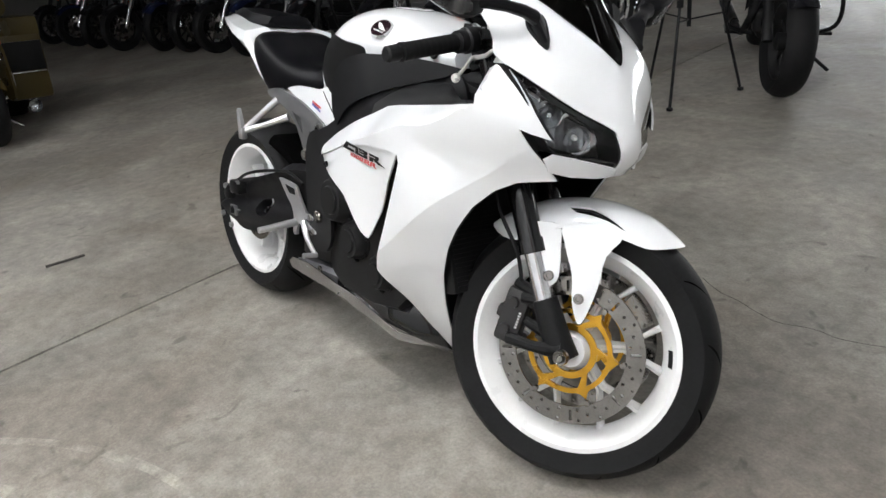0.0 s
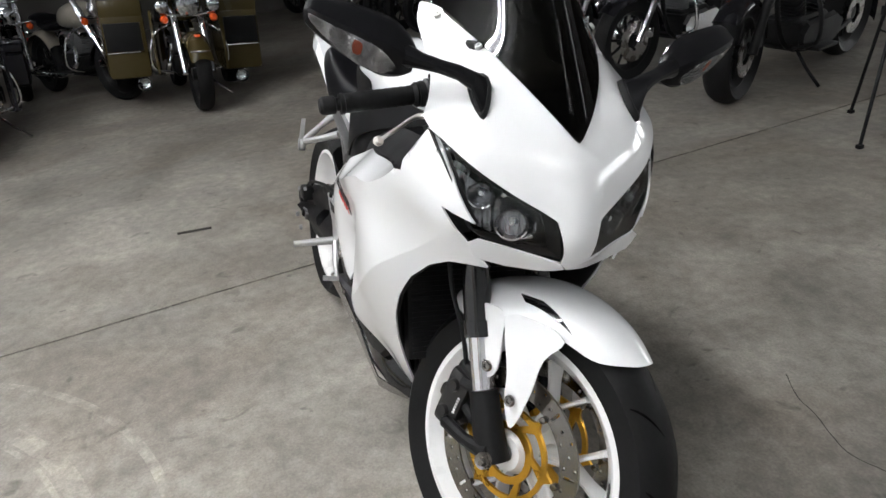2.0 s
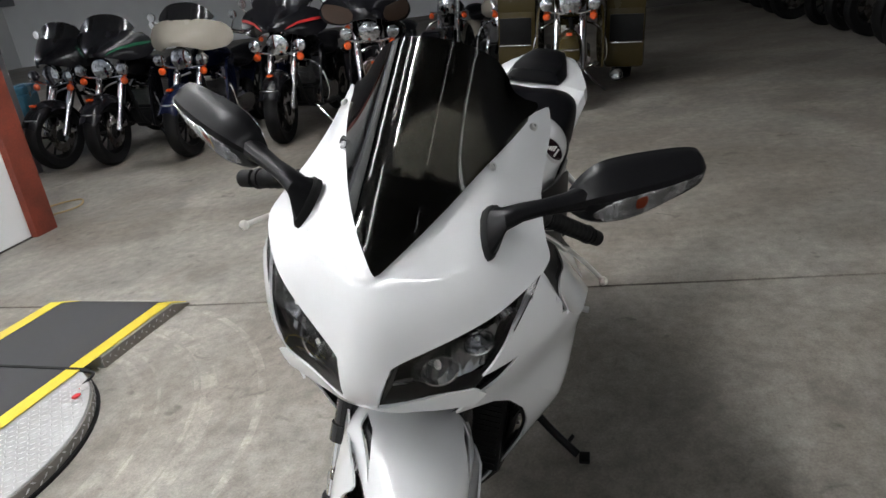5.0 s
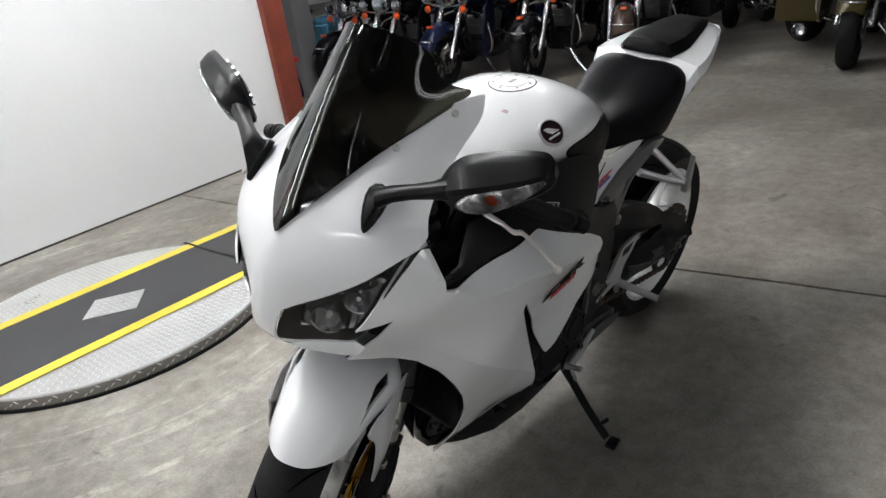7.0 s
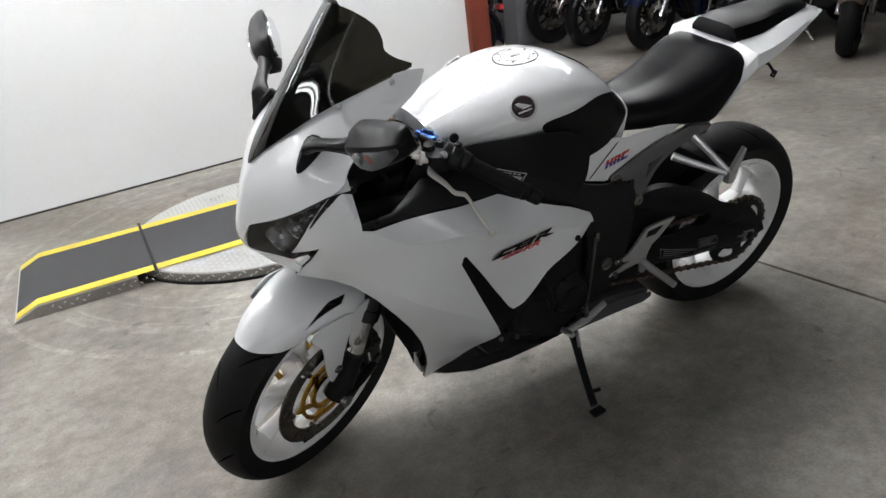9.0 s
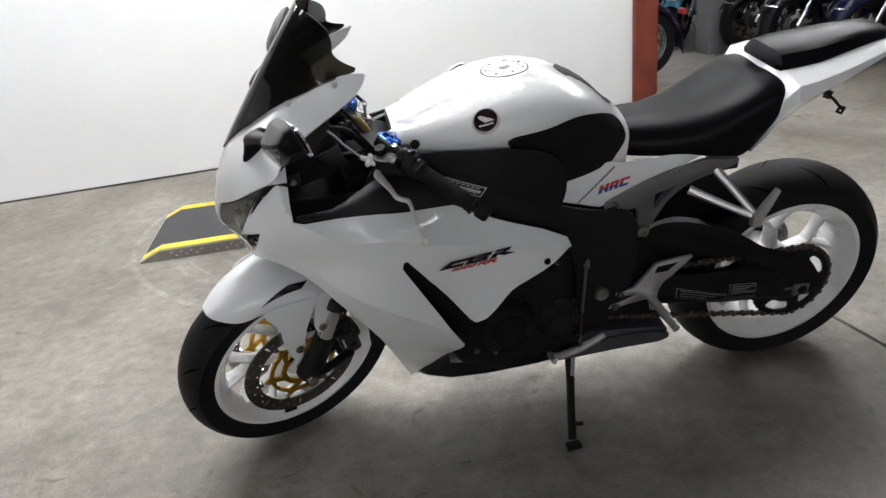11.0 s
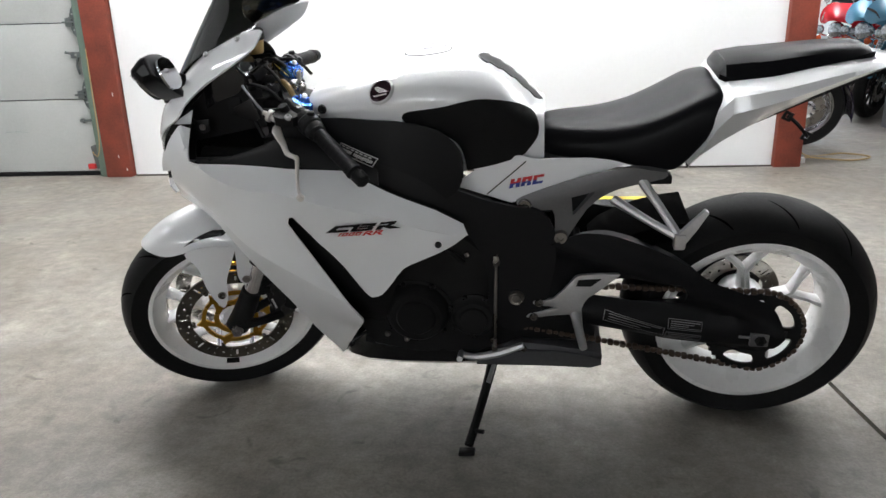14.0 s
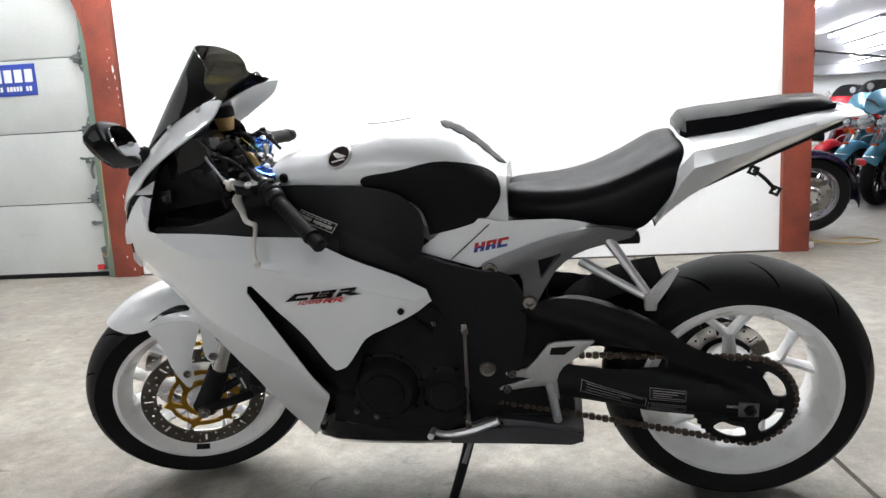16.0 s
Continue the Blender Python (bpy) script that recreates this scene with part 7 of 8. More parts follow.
tag = part("warning_label", sheet([(0, 0), (1, 0), (1, 1), (0, 1)], on_cover(0.003), step=0.1, thick=0.0008), SATIN, bike, "dark printed label with a pale border")
frame_bars = [[(0, 0), (1, 0), (1, 0.07), (0, 0.07)], [(0, 0.93), (1, 0.93), (1, 1), (0, 1)], [(0, 0.07), (0.018, 0.07), (0.018, 0.93), (0, 0.93)], [(0.982, 0.07), (1, 0.07), (1, 0.93), (0.982, 0.93)]]
print_bars = [[(0.05 + 0.047 * k, 0.42), (0.05 + 0.047 * k + 0.034, 0.42), (0.05 + 0.047 * k + 0.034, 0.72 + 0.1 * (k % 3 == 1)), (0.05 + 0.047 * k, 0.72 + 0.1 * (k % 3 == 1))] for k in range(19) if k not in (7,)]
print_bars += [[(0.06 + 0.12 * k, 0.18), (0.14 + 0.12 * k, 0.18), (0.14 + 0.12 * k, 0.28), (0.06 + 0.12 * k, 0.28)] for k in range(7)]
part("print", bars(frame_bars + print_bars, on_cover(0.0042), 0.0005), PALE, tag, "pale border and bars of print")
SHAPE[0] = None

# ---------------------------------------------------------------- turntable ramp on the floor
ramp = thing("turntable_ramp", "low checker-plate motorcycle turntable with a black track and yellow edge stripes", "ramp")
CX, CY, RR, H = 1.04, -1.915, 0.68, 0.05
part("deck", lathe([(0, H), (RR - 0.004, H), (RR, H - 0.004), (RR + 0.001, 0.012), (RR + 0.001, 0.0), (0, 0.0)], 96, axis="z"), PLATE, ramp, "round checker-plate deck").location = (CX, CY, 0)
part("skirt", lathe([(RR + 0.002, H - 0.006), (RR + 0.006, H - 0.006), (RR + 0.008, 0.008), (RR + 0.002, 0.008)], 96, True, "z"), SKIRT, ramp).location = (CX, CY, 0)
part("rubber_edge", lathe([(RR + 0.004, 0.010), (RR + 0.018, 0.010), (RR + 0.02, 0.001), (RR + 0.004, 0.001)], 96, True, "z"), RUBBER, ramp).location = (CX, CY, 0)
Y0, Y1 = -1.56, -2.265


def lay(x0, x1, y0, y1, lift, thick=0.002):
    """A strip along the track that follows the ramps' slope."""
    def top(x):
        return float(np.interp(x, (-0.20, -0.095, 2.12, 2.224), (0.006, H, H, 0.006)))
    xs_ = sorted({x0, x1, *[v for v in (-0.095, 2.12) if x0 < v < x1]})
    rows = [[(x, y0, top(x) + lift), (x, y1, top(x) + lift), (x, y1, top(x) + lift - thick), (x, y0, top(x) + lift - thick)] for x in xs_]
    return rings(rows)


for stations in (((-0.20, 0.006), (-0.095, H), (0.36, H)), ((1.72, H), (2.12, H), (2.224, 0.006))):
    part("approach_plate", rings([[(x, Y0, z), (x, Y1, z), (x, Y1, 0), (x, Y0, 0)] for x, z in stations]), [PLATE], ramp, "approach plate with a sloping lip", crisp=0.3)
    xa, xb = stations[0][0], stations[-1][0]
    for y, sgn in ((Y0, 1), (Y1, -1)):
        part("edge_plate", rings([[(x, y + sgn * 0.001, z - 0.002), (x, y + sgn * 0.004, z - 0.002), (x, y + sgn * 0.004, 0.001), (x, y + sgn * 0.001, 0.001)] for x, z in stations]), SKIRT, ramp, "dark plate edge")
part("grip_track", lay(-0.19, 2.215, Y0 - 0.07, Y1 + 0.07, 0.0035), GRIT, ramp, "black grip tape track")
for a, b in ((Y0 - 0.008, Y0 - 0.075), (Y1 + 0.075, Y1 + 0.008)):
    part("stripe", lay(-0.195, 2.215, a, b, 0.0055), YELLOW, ramp, "yellow edge stripe")
dm = prism([(1.17, -1.90), (0.99, -1.77), (0.87, -1.93), (1.05, -2.05)], H + 0.004, H + 0.0065, 0.0, "xy")
part("centre_plate", dm, PLATE, ramp, "bare checker-plate diamond")
for x in (0.455, 1.635):
    part("pivot_gap", block((0.014, 0.78, 0.004), (x, CY, H + 0.0045), 0), BLACK, ramp)
latch = part("latch_hoop", tube([(0.46, -1.58, 0.05), (0.47, -1.50, 0.052), (0.52, -1.48, 0.05), (0.58, -1.50, 0.03), (0.59, -1.50, 0.006)], 0.006, 8), BLACK, ramp)
knob = part("latch_handle", merge(block((0.03, 0.022, 0.055), (0.62, -1.44, 0.03), 0.007), tube([(0.62, -1.44, 0.03), (0.57, -1.47, 0.045)], 0.007, 8, 1)), RED, ramp, "red latch handle")
# thin stick and hairline crack on the slab
stick = thing("stick", "thin dark wooden stick lying on the floor", "stick")
part("shaft", tube([(-1.04, -0.43, 0.006), (-1.05, -0.51, 0.006), (-1.06, -0.59, 0.006)], 0.006, 6), JOINT, stick)
crack_line = [Vector((x - 0.03, y - 0.03, 0.0006)) for x, y in ((1.20, 1.0), (1.29, 0.95), (1.36, 0.935), (1.44, 0.905), (1.51, 0.89), (1.60, 0.915), (1.68, 0.91), (1.80, 0.95))]
fine = catmull(crack_line, 5)
bm = rings([[p + Vector((0, 0.0016 * (1 + 0.5 * math.sin(i * 1.7)), 0)), p - Vector((0, 0.0014, 0))] for i, p in enumerate(fine)], False, False)
part("hairline_crack", bm, JOINT, floor, "hairline crack in the slab")

# raised lozenges of the checker plate, crossed two ways
def lozenge(x, y, z, turn, tilt=None):
    l, w, h = 0.0115, 0.0034, 0.0016
    c, n = math.cos(turn), math.sin(turn)
    low = [(l, 0), (0, w), (-l, 0), (0, -w)]
    top = [(l * 0.55, 0), (0, w * 0.5), (-l * 0.55, 0), (0, -w * 0.5)]
    return [(x + a * c - b * n, y + a * n + b * c, z) for a, b in low] + [(x + a * c - b * n, y + a * n + b * c, z + h) for a, b in top]


verts, faces = [], []
def add_lozenge(pts):
    k = len(verts)
    verts.extend(pts)
    faces.extend([(k + 4, k + 5, k + 6, k + 7)] + [(k + i, k + (i + 1) % 4, k + 4 + (i + 1) % 4, k + 4 + i) for i in range(4)])


STEP = 0.0235
for i in range(-30, 31):
    for j in range(-30, 31):
        x, y = CX + i * STEP, CY + j * STEP
        on_track = Y1 - 0.004 < y < Y0 + 0.004
        u, v = x - 1.02, y + 1.91
        in_diamond = abs(u * 0.585 + v * 0.81) < 0.085 and abs(u * 0.8 - v * 0.6) < 0.085
        if math.hypot(x - CX, y - CY) < RR - 0.015 and (not on_track or in_diamond):
            add_lozenge(lozenge(x, y, H + (0.0065 if on_track else 0), 0.785 if (i + j) % 2 else -0.785))
for k in range(182):
    a = 2 * math.pi * k / 182
    for z, t in (((0.026, 1),) if k % 3 == 0 else ((0.036, -1),) if k % 3 == 1 else ((0.016, 1),)):
        c, n = math.cos(a), math.sin(a)
        add_lozenge([(CX + (RR + 0.008 + d) * c - p * n, CY + (RR + 0.008 + d) * n + p * c, z + t * p * 0.6 + q) for p, q, d in ((0.010, 0, -0.001), (0, 0.004, -0.001), (-0.010, 0, -0.001), (0, -0.004, -0.001), (0.006, 0, 0.001), (0, 0.002, 0.001), (-0.006, 0, 0.001), (0, -0.002, 0.001))])
for x0, x1 in ((-0.09, 0.42), (1.66, 2.11)):
    for k in range(int((x1 - x0) / 0.024)):
        for y, sgn in ((Y0, 1), (Y1, -1)):
            z, t = ((0.018, 1), (0.034, -1))[k % 2]
            add_lozenge([(x0 + 0.024 * k + p * 0.8, y + sgn * (0.0045 + d), z + t * p * 0.6 + q) for p, q, d in ((0.010, 0, -0.001), (0, 0.004, -0.001), (-0.010, 0, -0.001), (0, -0.004, -0.001), (0.006, 0, 0.001), (0, 0.002, 0.001), (-0.006, 0, 0.001), (0, -0.002, 0.001))])
me = bpy.data.meshes.new("lozenges")
me.from_pydata(verts, [], faces)
me.materials.append(LOZENGE)
loz = new("tread_pattern", me)
loz.parent = ramp
tagged(loz, "raised checker-plate pattern", kind="stuff")

# ---------------------------------------------------------------- parked motorcycles
def paint(name, colour):
    return surface(name, colour, 0.22, 0.0, 0.06, 4, 200, 0, 400, 0.12, spec=0.2)


P_BLACK, P_COPPER, P_NAVY = paint("black_lacquer", (0.008, 0.008, 0.010)), paint("copper_lacquer", (0.05, 0.034, 0.027)), paint("navy_lacquer", (0.006, 0.009, 0.03))
P_CREAM, P_OLIVE, P_TEAL = paint("cream_lacquer", (0.30, 0.275, 0.235)), paint("olive_lacquer", (0.055, 0.042, 0.016)), paint("teal_lacquer", (0.09, 0.26, 0.38))
P_RED, P_PURPLE, P_GREEN = paint("red_lacquer", (0.40, 0.012, 0.02)), paint("purple_lacquer", (0.014, 0.008, 0.032)), paint("green_lacquer", (0.02, 0.13, 0.07))
# strong light and dark mottle paints the sparkle of the lamp lenses
LAMP_SPARKLE = surface("lamp_sparkle", (0.50, 0.52, 0.55), 0.10, 1.0, 0.75, 45, 120)
FR, FT = 0.315, 0.062     # wheel radius and half width of the cruisers


def cruiser(label, m, main, trim_paint=None, fairing=True, bags=True, boxes=False, screen=True, stripe=None, steer=0.0, bright=True, group="parked motorcycles", fat=1.0, chrome_wheel=False, fender=None):
    """A heavy parked motorcycle, its front wheel standing at the origin and heading along +x."""
    t = thing("parked_motorcycle", label, "motorcycle", m @ Matrix.Rotation(radians(-5), 4, "X"), group)
    trim_paint = trim_paint or main
    bar = CHROME if bright else BLACK
    wheel_skin = CHROME if chrome_wheel else ENGINE
    TURN = Matrix.Rotation(radians(steer), 4, "Z")
    at_f, at_r = Matrix.Translation((0, 0, FR)), Matrix.Translation((-1.60, 0, FR))
    for name, at, turn in (("front_wheel", at_f, TURN), ("rear_wheel", at_r, Matrix())):
        spoke = []
        for k in range(10):
            a = 2 * math.pi * k / 10
            spoke.append(tube([(0.03 * math.cos(a), 0, 0.03 * math.sin(a)), (0.205 * math.cos(a + 0.12), 0, 0.205 * math.sin(a + 0.12))], [0.014, 0.009], 6, 1))
        w = part(name, moved(merge(lathe(rim_profile(0.215, 0.045), 40, True), lathe([(0.0, -0.07), (0.05, -0.06), (0.05, 0.06), (0.0, 0.07)], 20)), turn @ at), wheel_skin, t)
        for bm in spoke:
            part("spoke", moved(bm, turn @ at), wheel_skin, w)
        part("tyre", moved(lathe(tyre_profile(FR, FT * fat, 0.216, 0.045), 48), turn @ at), RUBBER, w, "black tyre")
        part("brake_disc", moved(lathe([(0.07, 0.072), (0.145, 0.072), (0.145, 0.077), (0.07, 0.077)], 32, True), turn @ at), STEEL, w)
    reach, wide, drop = (1.12, 0.098, 0.085) if fairing or boxes else (0.85, 0.085, 0.055)
    part("front_fender", moved(sheet(rounded([(reach, 0), (reach - 0.08, 0.8), (0.5, 1), (-0.7, 1), (-1.35, 0.9), (-1.5, 0), (-1.35, -0.9), (-0.7, -1), (0.5, -1), (reach - 0.08, -0.8)], 3), lambda a, b: Vector(((FR + 0.03) * math.sin(a), wide * math.sin(b * 1.3), FR + (FR + 0.03) * math.cos(a) - drop * b * b)), step=0.15, thick=0.004), TURN), fender or trim_paint, t, "painted front fender")
    if fairing or boxes:
        part("fender_lamp", moved(merge(block((0.05, 0.05, 0.022), (0.17, 0, FR * 2 + 0.005), 0.008)), TURN), ORANGE, t, "orange fender lamp")
        part("fender_tip", moved(tube([(0.24, -0.075, FR + 0.20), (0.285, 0, FR + 0.205), (0.24, 0.075, FR + 0.20)], 0.008, 8), TURN), bar, t)
    for s in (-1, 1):
        fk = part("fork_leg", moved(merge(tube([(0, s * 0.11, FR), (-0.14, s * 0.11, FR + 0.28), (-0.36, s * 0.11, FR + 0.66)], [0.03, 0.028, 0.026], 12, 2), tube([(-0.14, s * 0.11, FR + 0.27), (-0.30, s * 0.11, FR + 0.56)], 0.034, 12, 1)), TURN), bar, t, "bright fork leg")
        part("caliper", moved(block((0.09, 0.05, 0.07), (-0.11, s * 0.09, FR + 0.05), 0.012), TURN), bar, fk)
        part("turn_signal", moved(lathe([(0, 0.03), (0.02, 0.028), (0.032, 0.015), (0.034, 0.0), (0.02, -0.02), (0, -0.022)], 16, axis="x"), TURN @ Matrix.Translation((-0.12, s * 0.20, 0.755))), ORANGE, t, "orange turn signal")
        if fairing or boxes:
            pl = part("passing_lamp", moved(lathe([(0.052, 0.03), (0.056, 0.022), (0.054, 0.0), (0.03, -0.035), (0, -0.04)], 20, axis="x"), TURN @ Matrix.Translation((-0.13, s * 0.205, 0.855))), CHROME, t, "chrome passing lamp")
            part("lens", moved(lathe([(0.0, 0.038), (0.03, 0.036), (0.051, 0.029)], 20, axis="x"), TURN @ Matrix.Translation((-0.13, s * 0.205, 0.855))), LAMP_SPARKLE, pl)
        part("crash_bar", tube([(-0.42, s * 0.10, 0.70), (-0.40, s * 0.25, 0.64), (-0.40, s * 0.32, 0.50), (-0.42, s * 0.31, 0.34), (-0.45, s * 0.16, 0.28)], 0.013, 8), bar, t, "bright crash bar")
        part("footboard", block((0.28, 0.09, 0.02), (-0.62, s * 0.27, 0.28), 0.008), ENGINE, t)
        part("grip", moved(tube([(-0.52, s * 0.28, 1.06), (-0.66, s * 0.42, 1.02)], 0.018, 10, 1), TURN), RUBBER, t)
        part("mirror", moved(merge(lathe([(0.0, 0.010), (0.036, 0.008), (0.04, -0.004), (0.0, -0.016)], 16, axis="x"), tube([(0, 0, -0.04), (-0.03, -s * 0.05, -0.14)], 0.006, 6, 1)), TURN @ Matrix.Translation((-0.46, s * 0.40, 1.20))), bar, t, "small round mirror")
        if fairing and (bags or boxes):
            low = rounded([(-0.30, 0.30), (-0.28, 0.62), (-0.36, 0.80), (-0.50, 0.80), (-0.55, 0.55), (-0.50, 0.34)], 3)
            part("leg_shield", sheet(low, lambda a, b: Vector((a - 0.06 * math.sin(3 * (b - 0.3)), s * (0.30 + 0.16 * (a + 0.3)), b)), step=0.06, thick=0.02), main, t, "painted leg shield")
        if bags:
            bag = part("saddlebag", moved(merge(block((0.58, 0.21, 0.30), (0, 0, 0), 0.05, 3)), Matrix.Translation((-1.56, s * 0.31, 0.50))), main, t, "hard saddlebag")
            part("lid", block((0.57, 0.205, 0.09), (-1.56, s * 0.31, 0.69), 0.035, 3), trim_paint, bag)
            part("latch", block((0.05, 0.012, 0.06), (-1.45, s * 0.42, 0.64), 0.004), bar, bag)
        if boxes:
            bx = part("wing_box", moved(block((0.70, 0.36, 0.56), (0, 0, 0), 0.04, 2), Matrix.Translation((-0.95, s * 0.50, 0.52))), main, t, "wide painted side box")
            part("lid", block((0.71, 0.365, 0.16), (-0.95, s * 0.50, 0.84), 0.04), trim_paint, bx)
            part("panel", block((0.012, 0.30, 0.24), (-0.598, s * 0.51, 0.60), 0.004), BLACK, bx)
            part("edge_trim", block((0.02, 0.30, 0.010), (-0.597, s * 0.51, 0.47), 0.003), bar, bx)
            part("low_lamp", moved(lathe([(0.055, 0.03), (0.06, 0.02), (0.05, -0.02), (0, -0.05)], 18, axis="x"), Matrix.Translation((-0.36, s * 0.42, 0.22))), LAMP_SPARKLE, t, "round low lamp")
            part("wheel", moved(lathe(tyre_profile(0.27, 0.09, 0.17, 0.07), 32), Matrix.Translation((-1.35, s * 0.52, 0.27))), RUBBER, t)
    head = part("headlight", moved(lathe([(0.090, 0.05), (0.098, 0.04), (0.098, 0.02), (0.085, -0.03), (0.05, -0.09), (0, -0.11)], 28, axis="x"), TURN @ Matrix.Translation((-0.16, 0, 0.865))), CHROME, t, "round chrome headlight")
    part("lens", moved(lathe([(0.0, 0.066), (0.05, 0.061), (0.088, 0.05)], 28, axis="x"), TURN @ Matrix.Translation((-0.16, 0, 0.865))), LAMP_SPARKLE, head, "headlight lens with sparkle put into its colour")
    part("lamp_bar", moved(tube([(-0.15, -0.22, 0.80), (-0.14, 0, 0.775), (-0.15, 0.22, 0.80)], 0.012, 8), TURN), bar, t)
    part("handlebar", moved(tube([(-0.62, -0.40, 1.03), (-0.50, -0.26, 1.07), (-0.40, -0.10, 1.0), (-0.40, 0.10, 1.0), (-0.50, 0.26, 1.07), (-0.62, 0.40, 1.03)], 0.013, 8), TURN), bar, t, "bright handlebar")
    if fairing:
        shell = spline_of(even([(0, 1.18, -0.26), (0, 1.10, -0.14), (0, 1.0, -0.04), (0.12, 0.98, -0.09), (0.25, 1.0, -0.22), (0.38, 0.98, -0.36), (0.2, 1.16, -0.28), (0.36, 1.10, -0.38), (0, 0.92, -0.10), (0.2, 0.88, -0.2)]))
        bm = sheet(rounded([(0, 1.19), (0.20, 1.18), (0.36, 1.12), (0.41, 1.02), (0.36, 0.94), (0.22, 0.92), (0.13, 0.955), (0, 0.975), (-0.13, 0.955), (-0.22, 0.92), (-0.36, 0.94), (-0.41, 1.02), (-0.36, 1.12), (-0.20, 1.18)], 3), lambda y, z: Vector((shell(y, z), y, z)), step=0.06, thick=0.02)
        fa = part("fairing", moved(bm, TURN), trim_paint, t, "wide painted bat-wing fairing")
        part("fairing_back", moved(block((0.16, 0.62, 0.20), (-0.42, 0, 1.05), 0.06, 3), TURN), BLACK, fa)
        if screen:
            part("wind_screen", moved(sheet(rounded([(0.26, 1.17), (0.22, 1.26), (0.10, 1.32), (-0.10, 1.32), (-0.22, 1.26), (-0.26, 1.17), (0, 1.18)], 3), lambda y, z: Vector((shell(y, 1.18) - 0.5 * (z - 1.18), y, z)), step=0.07, thick=0.004), TURN), GLOSS_BLACK, fa, "dark wind screen")
        if stripe:
            for s in (-1, 1):
                part("stripe", moved(sheet(rounded([(s * 0.10, 0.985), (s * 0.2, 1.05), (s * 0.37, 1.075), (s * 0.38, 1.055), (s * 0.2, 1.03)], 2) if stripe is not P_COPPER else rounded([(s * 0.14, 0.97), (s * 0.16, 1.06), (s * 0.36, 1.10), (s * 0.39, 1.02), (s * 0.34, 0.955), (s * 0.22, 0.935)], 2), lambda y, z: Vector((shell(y, z) + 0.024, y, z)), step=0.05, thick=0.003), TURN), stripe, fa, "painted flame stripe")
    part("fuel_tank", rings([[Vector((x, w * math.cos(a), z + h * math.sin(a) - (0.02 if math.sin(a) < 0 else 0))) for a in np.linspace(0, 2 * math.pi, 20, endpoint=False)] for x, z, w, h in ((-0.42, 0.82, 0.05, 0.04), (-0.47, 0.83, 0.12, 0.09), (-0.58, 0.83, 0.165, 0.12), (-0.74, 0.82, 0.17, 0.115), (-0.88, 0.79, 0.13, 0.085), (-0.97, 0.76, 0.07, 0.05))]), main, t, "painted teardrop tank")
    part("seat", rings([[Vector((x, w * math.cos(a), z + (0.06 if math.sin(a) > 0 else 0.04) * math.sin(a))) for a in np.linspace(0, 2 * math.pi, 18, endpoint=False)] for x, z, w in ((-0.90, 0.73, 0.08), (-0.98, 0.70, 0.14), (-1.12, 0.69, 0.19), (-1.28, 0.72, 0.17), (-1.34, 0.77, 0.15), (-1.55, 0.79, 0.14), (-1.66, 0.78, 0.09))]), VINYL, t, "black leather saddle")
    part("rear_fender", sheet([(-1.75, -1), (1.0, -1), (1.0, 1), (-1.75, 1)], lambda a, b: Vector((-1.60 + (FR + 0.045) * math.sin(a), 0.10 * math.sin(b * 1.3), FR + (FR + 0.045) * math.cos(a) - 0.05 * b * b)), step=0.2, thick=0.004), main, t, "painted rear fender")
    eng = part("engine", merge(block((0.46, 0.24, 0.22), (-0.80, 0, 0.33), 0.05, 3), block((0.18, 0.30, 0.16), (-0.62, 0, 0.34), 0.05, 3)), ENGINE, t, "dark v-twin engine")
    for tilt, x in ((radians(-22), -0.70), (radians(22), -0.92)):
        rows_ = []
        for k in range(19):
            hx, hy = (0.075 - 0.002 * abs(k / 2 - 4), 0.085) if k % 2 else (0.055, 0.06)
            for dz in (0.0, 0.008):
                rows_.append([Vector((a * hx * (1 if abs(b) < 0.9 else 0.8), b * hy, 0.012 * k + dz)) for a, b in ((1, -0.8), (1, 0.8), (0.8, 1), (-0.8, 1), (-1, 0.8), (-1, -0.8), (-0.8, -1), (0.8, -1))])
        part("cylinder", moved(rings(rows_), Matrix.Translation((x, 0, 0.42)) @ Matrix.Rotation(-tilt, 4, "Y")), ENGINE if not bright else DARK_ALU, eng, "finned cylinder")
        part("rocker_box", moved(block((0.16, 0.18, 0.06), (0, 0, 0.25), 0.02), Matrix.Translation((x, 0, 0.42)) @ Matrix.Rotation(-tilt, 4, "Y")), bar, eng)
    part("air_cleaner", lathe([(0, 0.05), (0.07, 0.045), (0.085, 0.02), (0.085, 0.0), (0, 0)], 24), bar, eng).location = (-0.80, -0.15, 0.55)
    part("exhaust", merge(tube([(-0.64, -0.12, 0.50), (-0.55, -0.17, 0.36), (-0.75, -0.2, 0.24), (-1.2, -0.22, 0.24)], 0.024, 10), tube([(-1.15, -0.22, 0.24), (-2.0, -0.26, 0.27)], [0.03, 0.045], 12, 1)), bar, t, "long bright exhaust")
    part("primary_cover", moved(rings([[Vector((x, 0.16, 0.33 + h)), Vector((x, 0.19, 0.33 + h * 0.8)), Vector((x, 0.19, 0.33 - h * 0.8)), Vector((x, 0.16, 0.33 - h))] for x, h in ((-0.52, 0.03), (-0.58, 0.09), (-0.8, 0.10), (-0.98, 0.11), (-1.08, 0.05))]), Matrix()), bar, eng)
    part("frame_tube", merge(tube([(-0.40, 0, 0.72), (-0.50, 0.06, 0.30), (-0.9, 0.1, 0.20), (-1.4, 0.12, 0.30)], 0.018, 8), tube([(-0.38, 0, 0.80), (-0.9, 0, 0.70), (-1.35, 0.05, 0.60)], 0.018, 8)), BLACK, t)
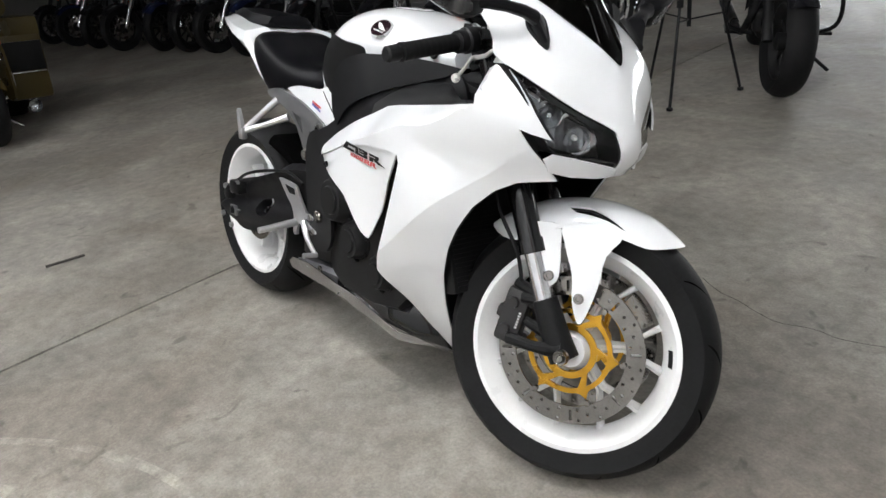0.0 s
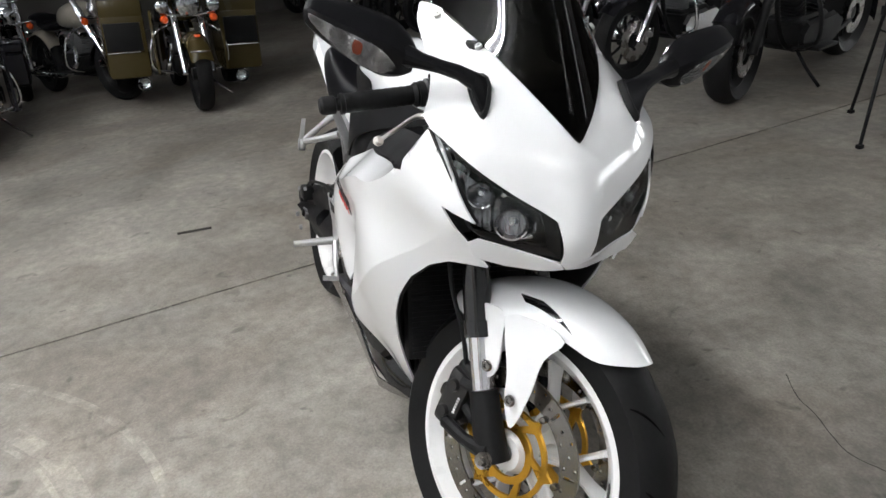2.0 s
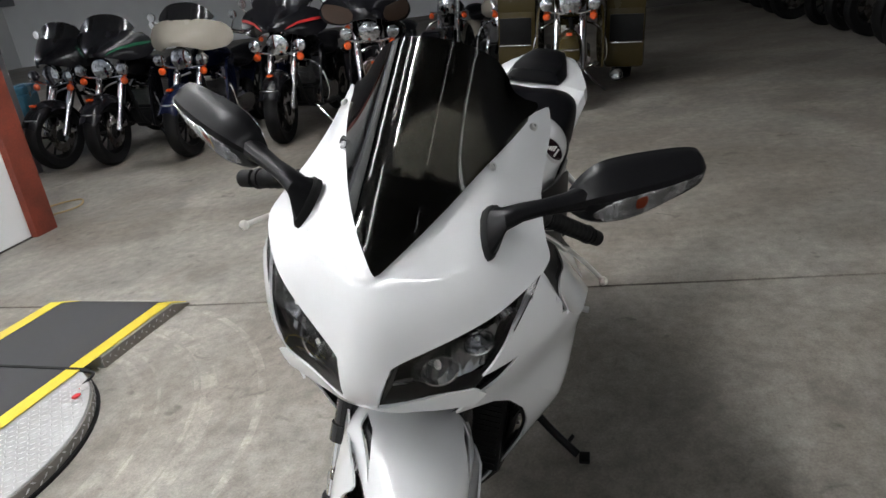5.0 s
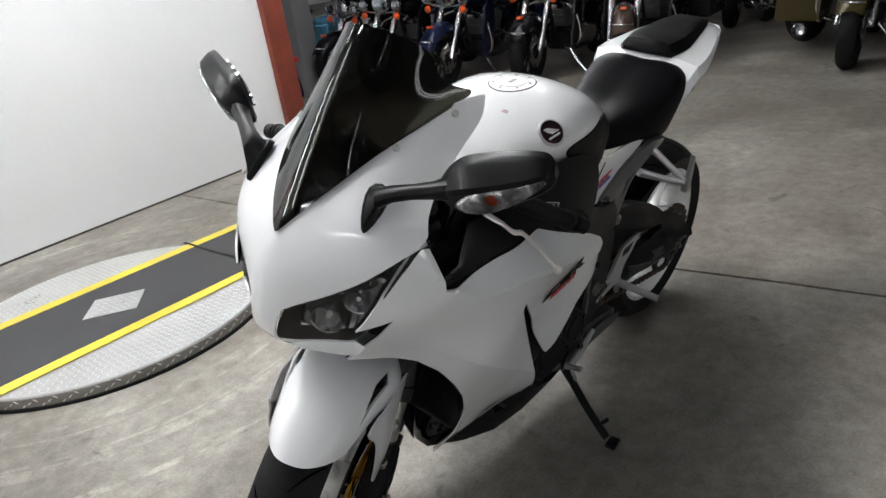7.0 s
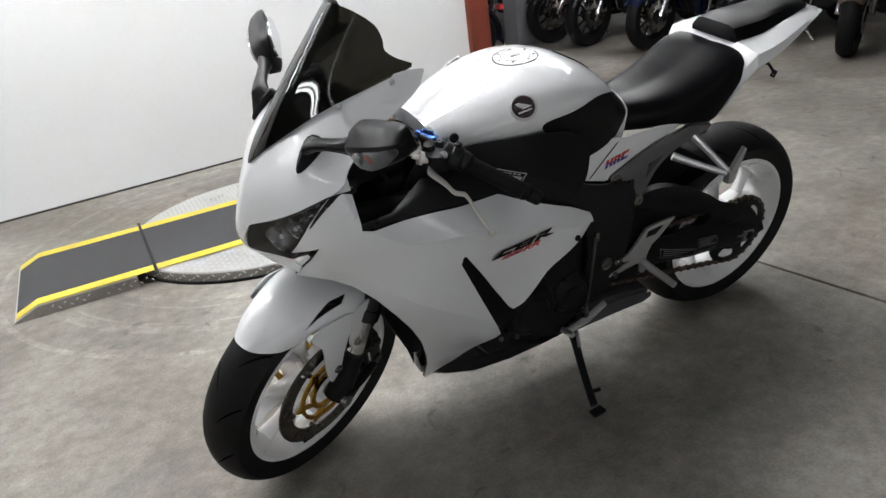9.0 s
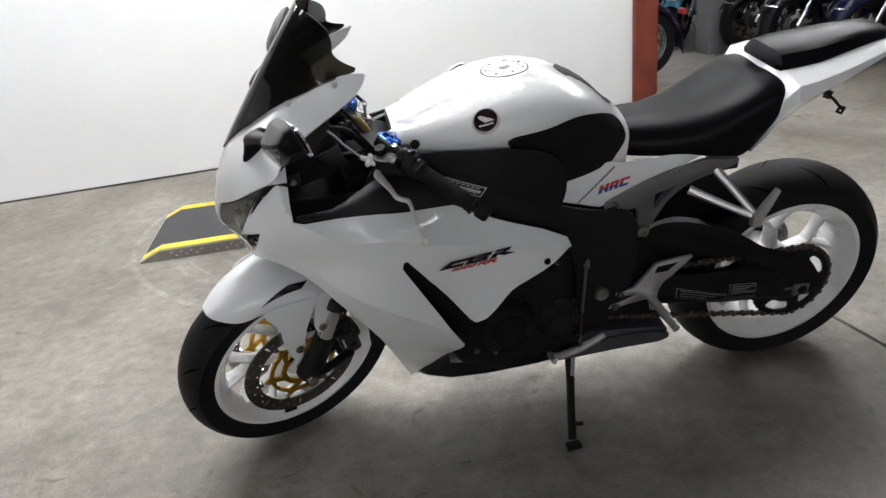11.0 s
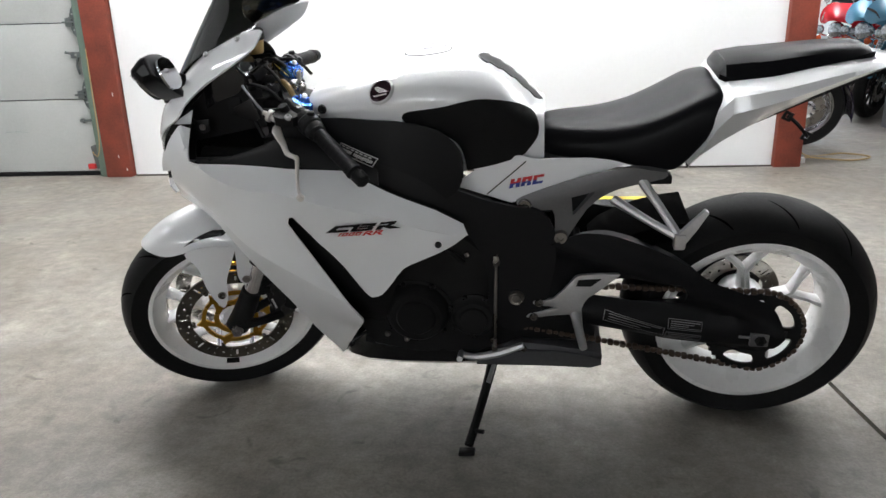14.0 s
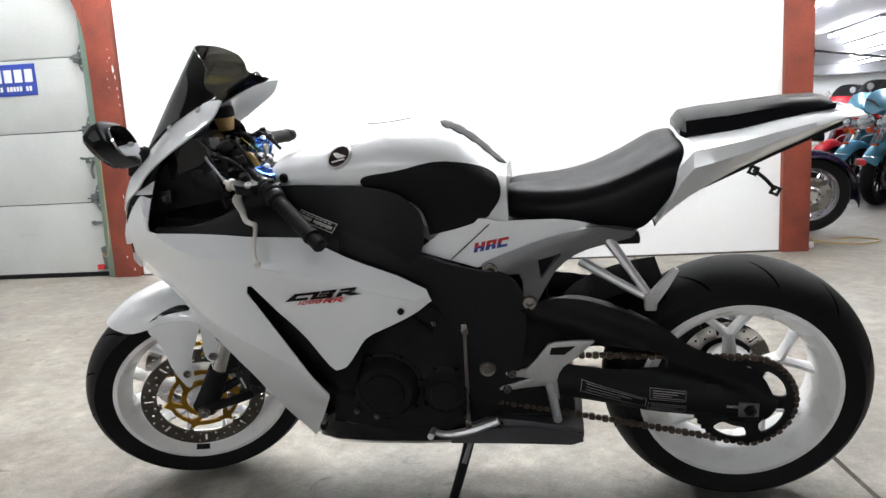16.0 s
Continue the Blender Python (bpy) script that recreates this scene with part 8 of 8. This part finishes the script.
    part("kickstand", tube([(-0.60, 0.12, 0.24), (-0.56, 0.22, 0.14), (-0.52, 0.34, 0.045)], 0.011, 8), bar, t)
    part("tail_light", block((0.05, 0.10, 0.05), (-1.98, 0, 0.56), 0.015), RED, t, "red tail light")
    return t


def parked(x, y, heading):
    return pose(x, y, 0, 0, 0, heading)


SOLO = "black touring motorcycle with chrome forks, parked in a row"
cruiser("copper-brown touring motorcycle with chrome lamps, parked in a row", parked(-3.60, -1.92, 8), P_BLACK, stripe=P_COPPER, fender=P_COPPER, steer=18)
cruiser("black touring motorcycle with a bat-wing fairing, parked in a row", parked(-3.43, -2.78, 6), P_BLACK, stripe=RED, steer=4)
cruiser("navy and cream touring motorcycle with chrome forks, parked in a row", parked(-3.18, -3.63, 6), P_NAVY, P_CREAM, fender=P_NAVY, steer=2)
cruiser("black motorcycle with green flames and chrome lamps, parked in a row", parked(-3.08, -4.42, 4), P_BLACK, stripe=P_GREEN, steer=6)
cruiser(SOLO, parked(-3.06, -5.02, 3), P_BLACK, steer=-4)
cruiser("pale teal touring motorcycle with chrome forks in the bright bay", parked(-2.87, -6.15, 32), P_TEAL, stripe=BLACK, steer=12)
cruiser("steel-blue touring motorcycle with chrome forks in the bright bay", parked(-2.93, -7.0, 30), P_TEAL, steer=6)
cruiser("red touring motorcycle with chrome forks in the bright bay", parked(-3.0, -7.95, 28), P_RED, steer=10)
cruiser("purple cruiser with gold trim behind the timber post", parked(-0.03, -4.35, 2), P_PURPLE, fairing=False, bags=False, chrome_wheel=True)
cruiser("olive-gold three-wheeled tourer with wide side boxes", parked(-4.05, -0.27, 6), P_OLIVE, P_OLIVE, bags=False, boxes=True, fairing=True, screen=False)
cruiser("dark chromed cruiser with a pale tank behind the olive tourer", parked(-5.3, -0.95, 30), P_CREAM, P_BLACK, fairing=False, bags=False, steer=14)
for x, y, h in ((-6.3, -2.0, 12), (-6.2, -3.1, 8), (-6.1, -4.3, 5)):
    cruiser("dark chromed cruiser in the second row", parked(x, y, h), P_BLACK, fairing=False, bags=False)
NORTH = ((-1.22, 2.84, 0), (-2.2, 2.72, 1), (-3.2, 2.80, 1), (-4.08, 2.53, 0), (-4.9, 2.62, 1), (-5.67, 2.70, 0), (-6.5, 2.66, 1), (-7.15, 2.56, 1), (-7.82, 2.46, 0), (-8.8, 2.22, 1), (-9.8, 2.16, 0), (-10.8, 2.10, 1), (-12.0, 2.0, 0))
for k, (x, y, chrome) in enumerate(NORTH):
    cruiser("dark cruiser with chrome fork, parked in the long shaded row" if chrome else "black cruiser parked in the long shaded row", parked(x, y, -70 + 4 * math.sin(k * 2.1)), (P_BLACK, P_BLACK, P_NAVY)[k % 3] if k > 3 else P_BLACK, fairing=False, bags=False, bright=bool(chrome), steer=(8, -10, 4, 12, -6)[k % 5], group="long row of motorcycles", fat=1.35 if k == 0 else 1.0)
cruiser("black standard motorcycle with a fat front tyre beside the tripod", parked(0.30, 3.20, -58), P_BLACK, fairing=False, bags=False, bright=False, steer=8, fat=1.3)

# tripod --------------------------------------------------------------------
tripod = thing("tripod", "grey metal camera tripod standing on the floor", "tripod")
APEX = Vector((-0.19, 3.02, 1.25))
for x, y, mt in ((-0.07, 2.65, SATIN), (0.05, 3.23, BLACK), (-0.54, 3.12, BLACK)):
    foot = Vector((x, y, 0.012))
    lg = part("leg", merge(tube([APEX, APEX.lerp(foot, 0.55)], 0.012, 8, 1), tube([APEX.lerp(foot, 0.5), foot], 0.009, 8, 1), block((0.03, 0.03, 0.05), APEX.lerp(foot, 0.54), 0.006)), mt, tripod)
    part("rubber_foot", block((0.03, 0.03, 0.022), foot, 0.006), RUBBER, lg)
    part("spreader", tube([APEX.lerp(foot, 0.62), Vector((APEX.x, APEX.y, 0.46))], 0.005, 6, 1), BLACK, tripod)
part("centre_column", tube([(APEX.x, APEX.y, 0.42), (APEX.x, APEX.y, 1.45)], 0.013, 10, 1), SATIN, tripod)
part("pan_head", block((0.08, 0.06, 0.06), (APEX.x, APEX.y, 1.48), 0.015), BLACK, tripod)
socket = thing("power_strip", "white socket strip with a coiled tan cord on the floor", "power strip")
part("box", block((0.10, 0.05, 0.04), (-1.36, -3.60, 0.02), 0.006), PALE, socket)
part("cord", tube([(-1.38, -3.62, 0.03), (-1.50, -3.75, 0.012), (-1.75, -3.65, 0.008), (-1.95, -3.80, 0.008), (-1.80, -3.95, 0.008), (-1.5, -3.85, 0.012), (-1.40, -3.95, 0.2), (-1.38, -3.9, 0.45)], 0.006, 6), CORD, socket)
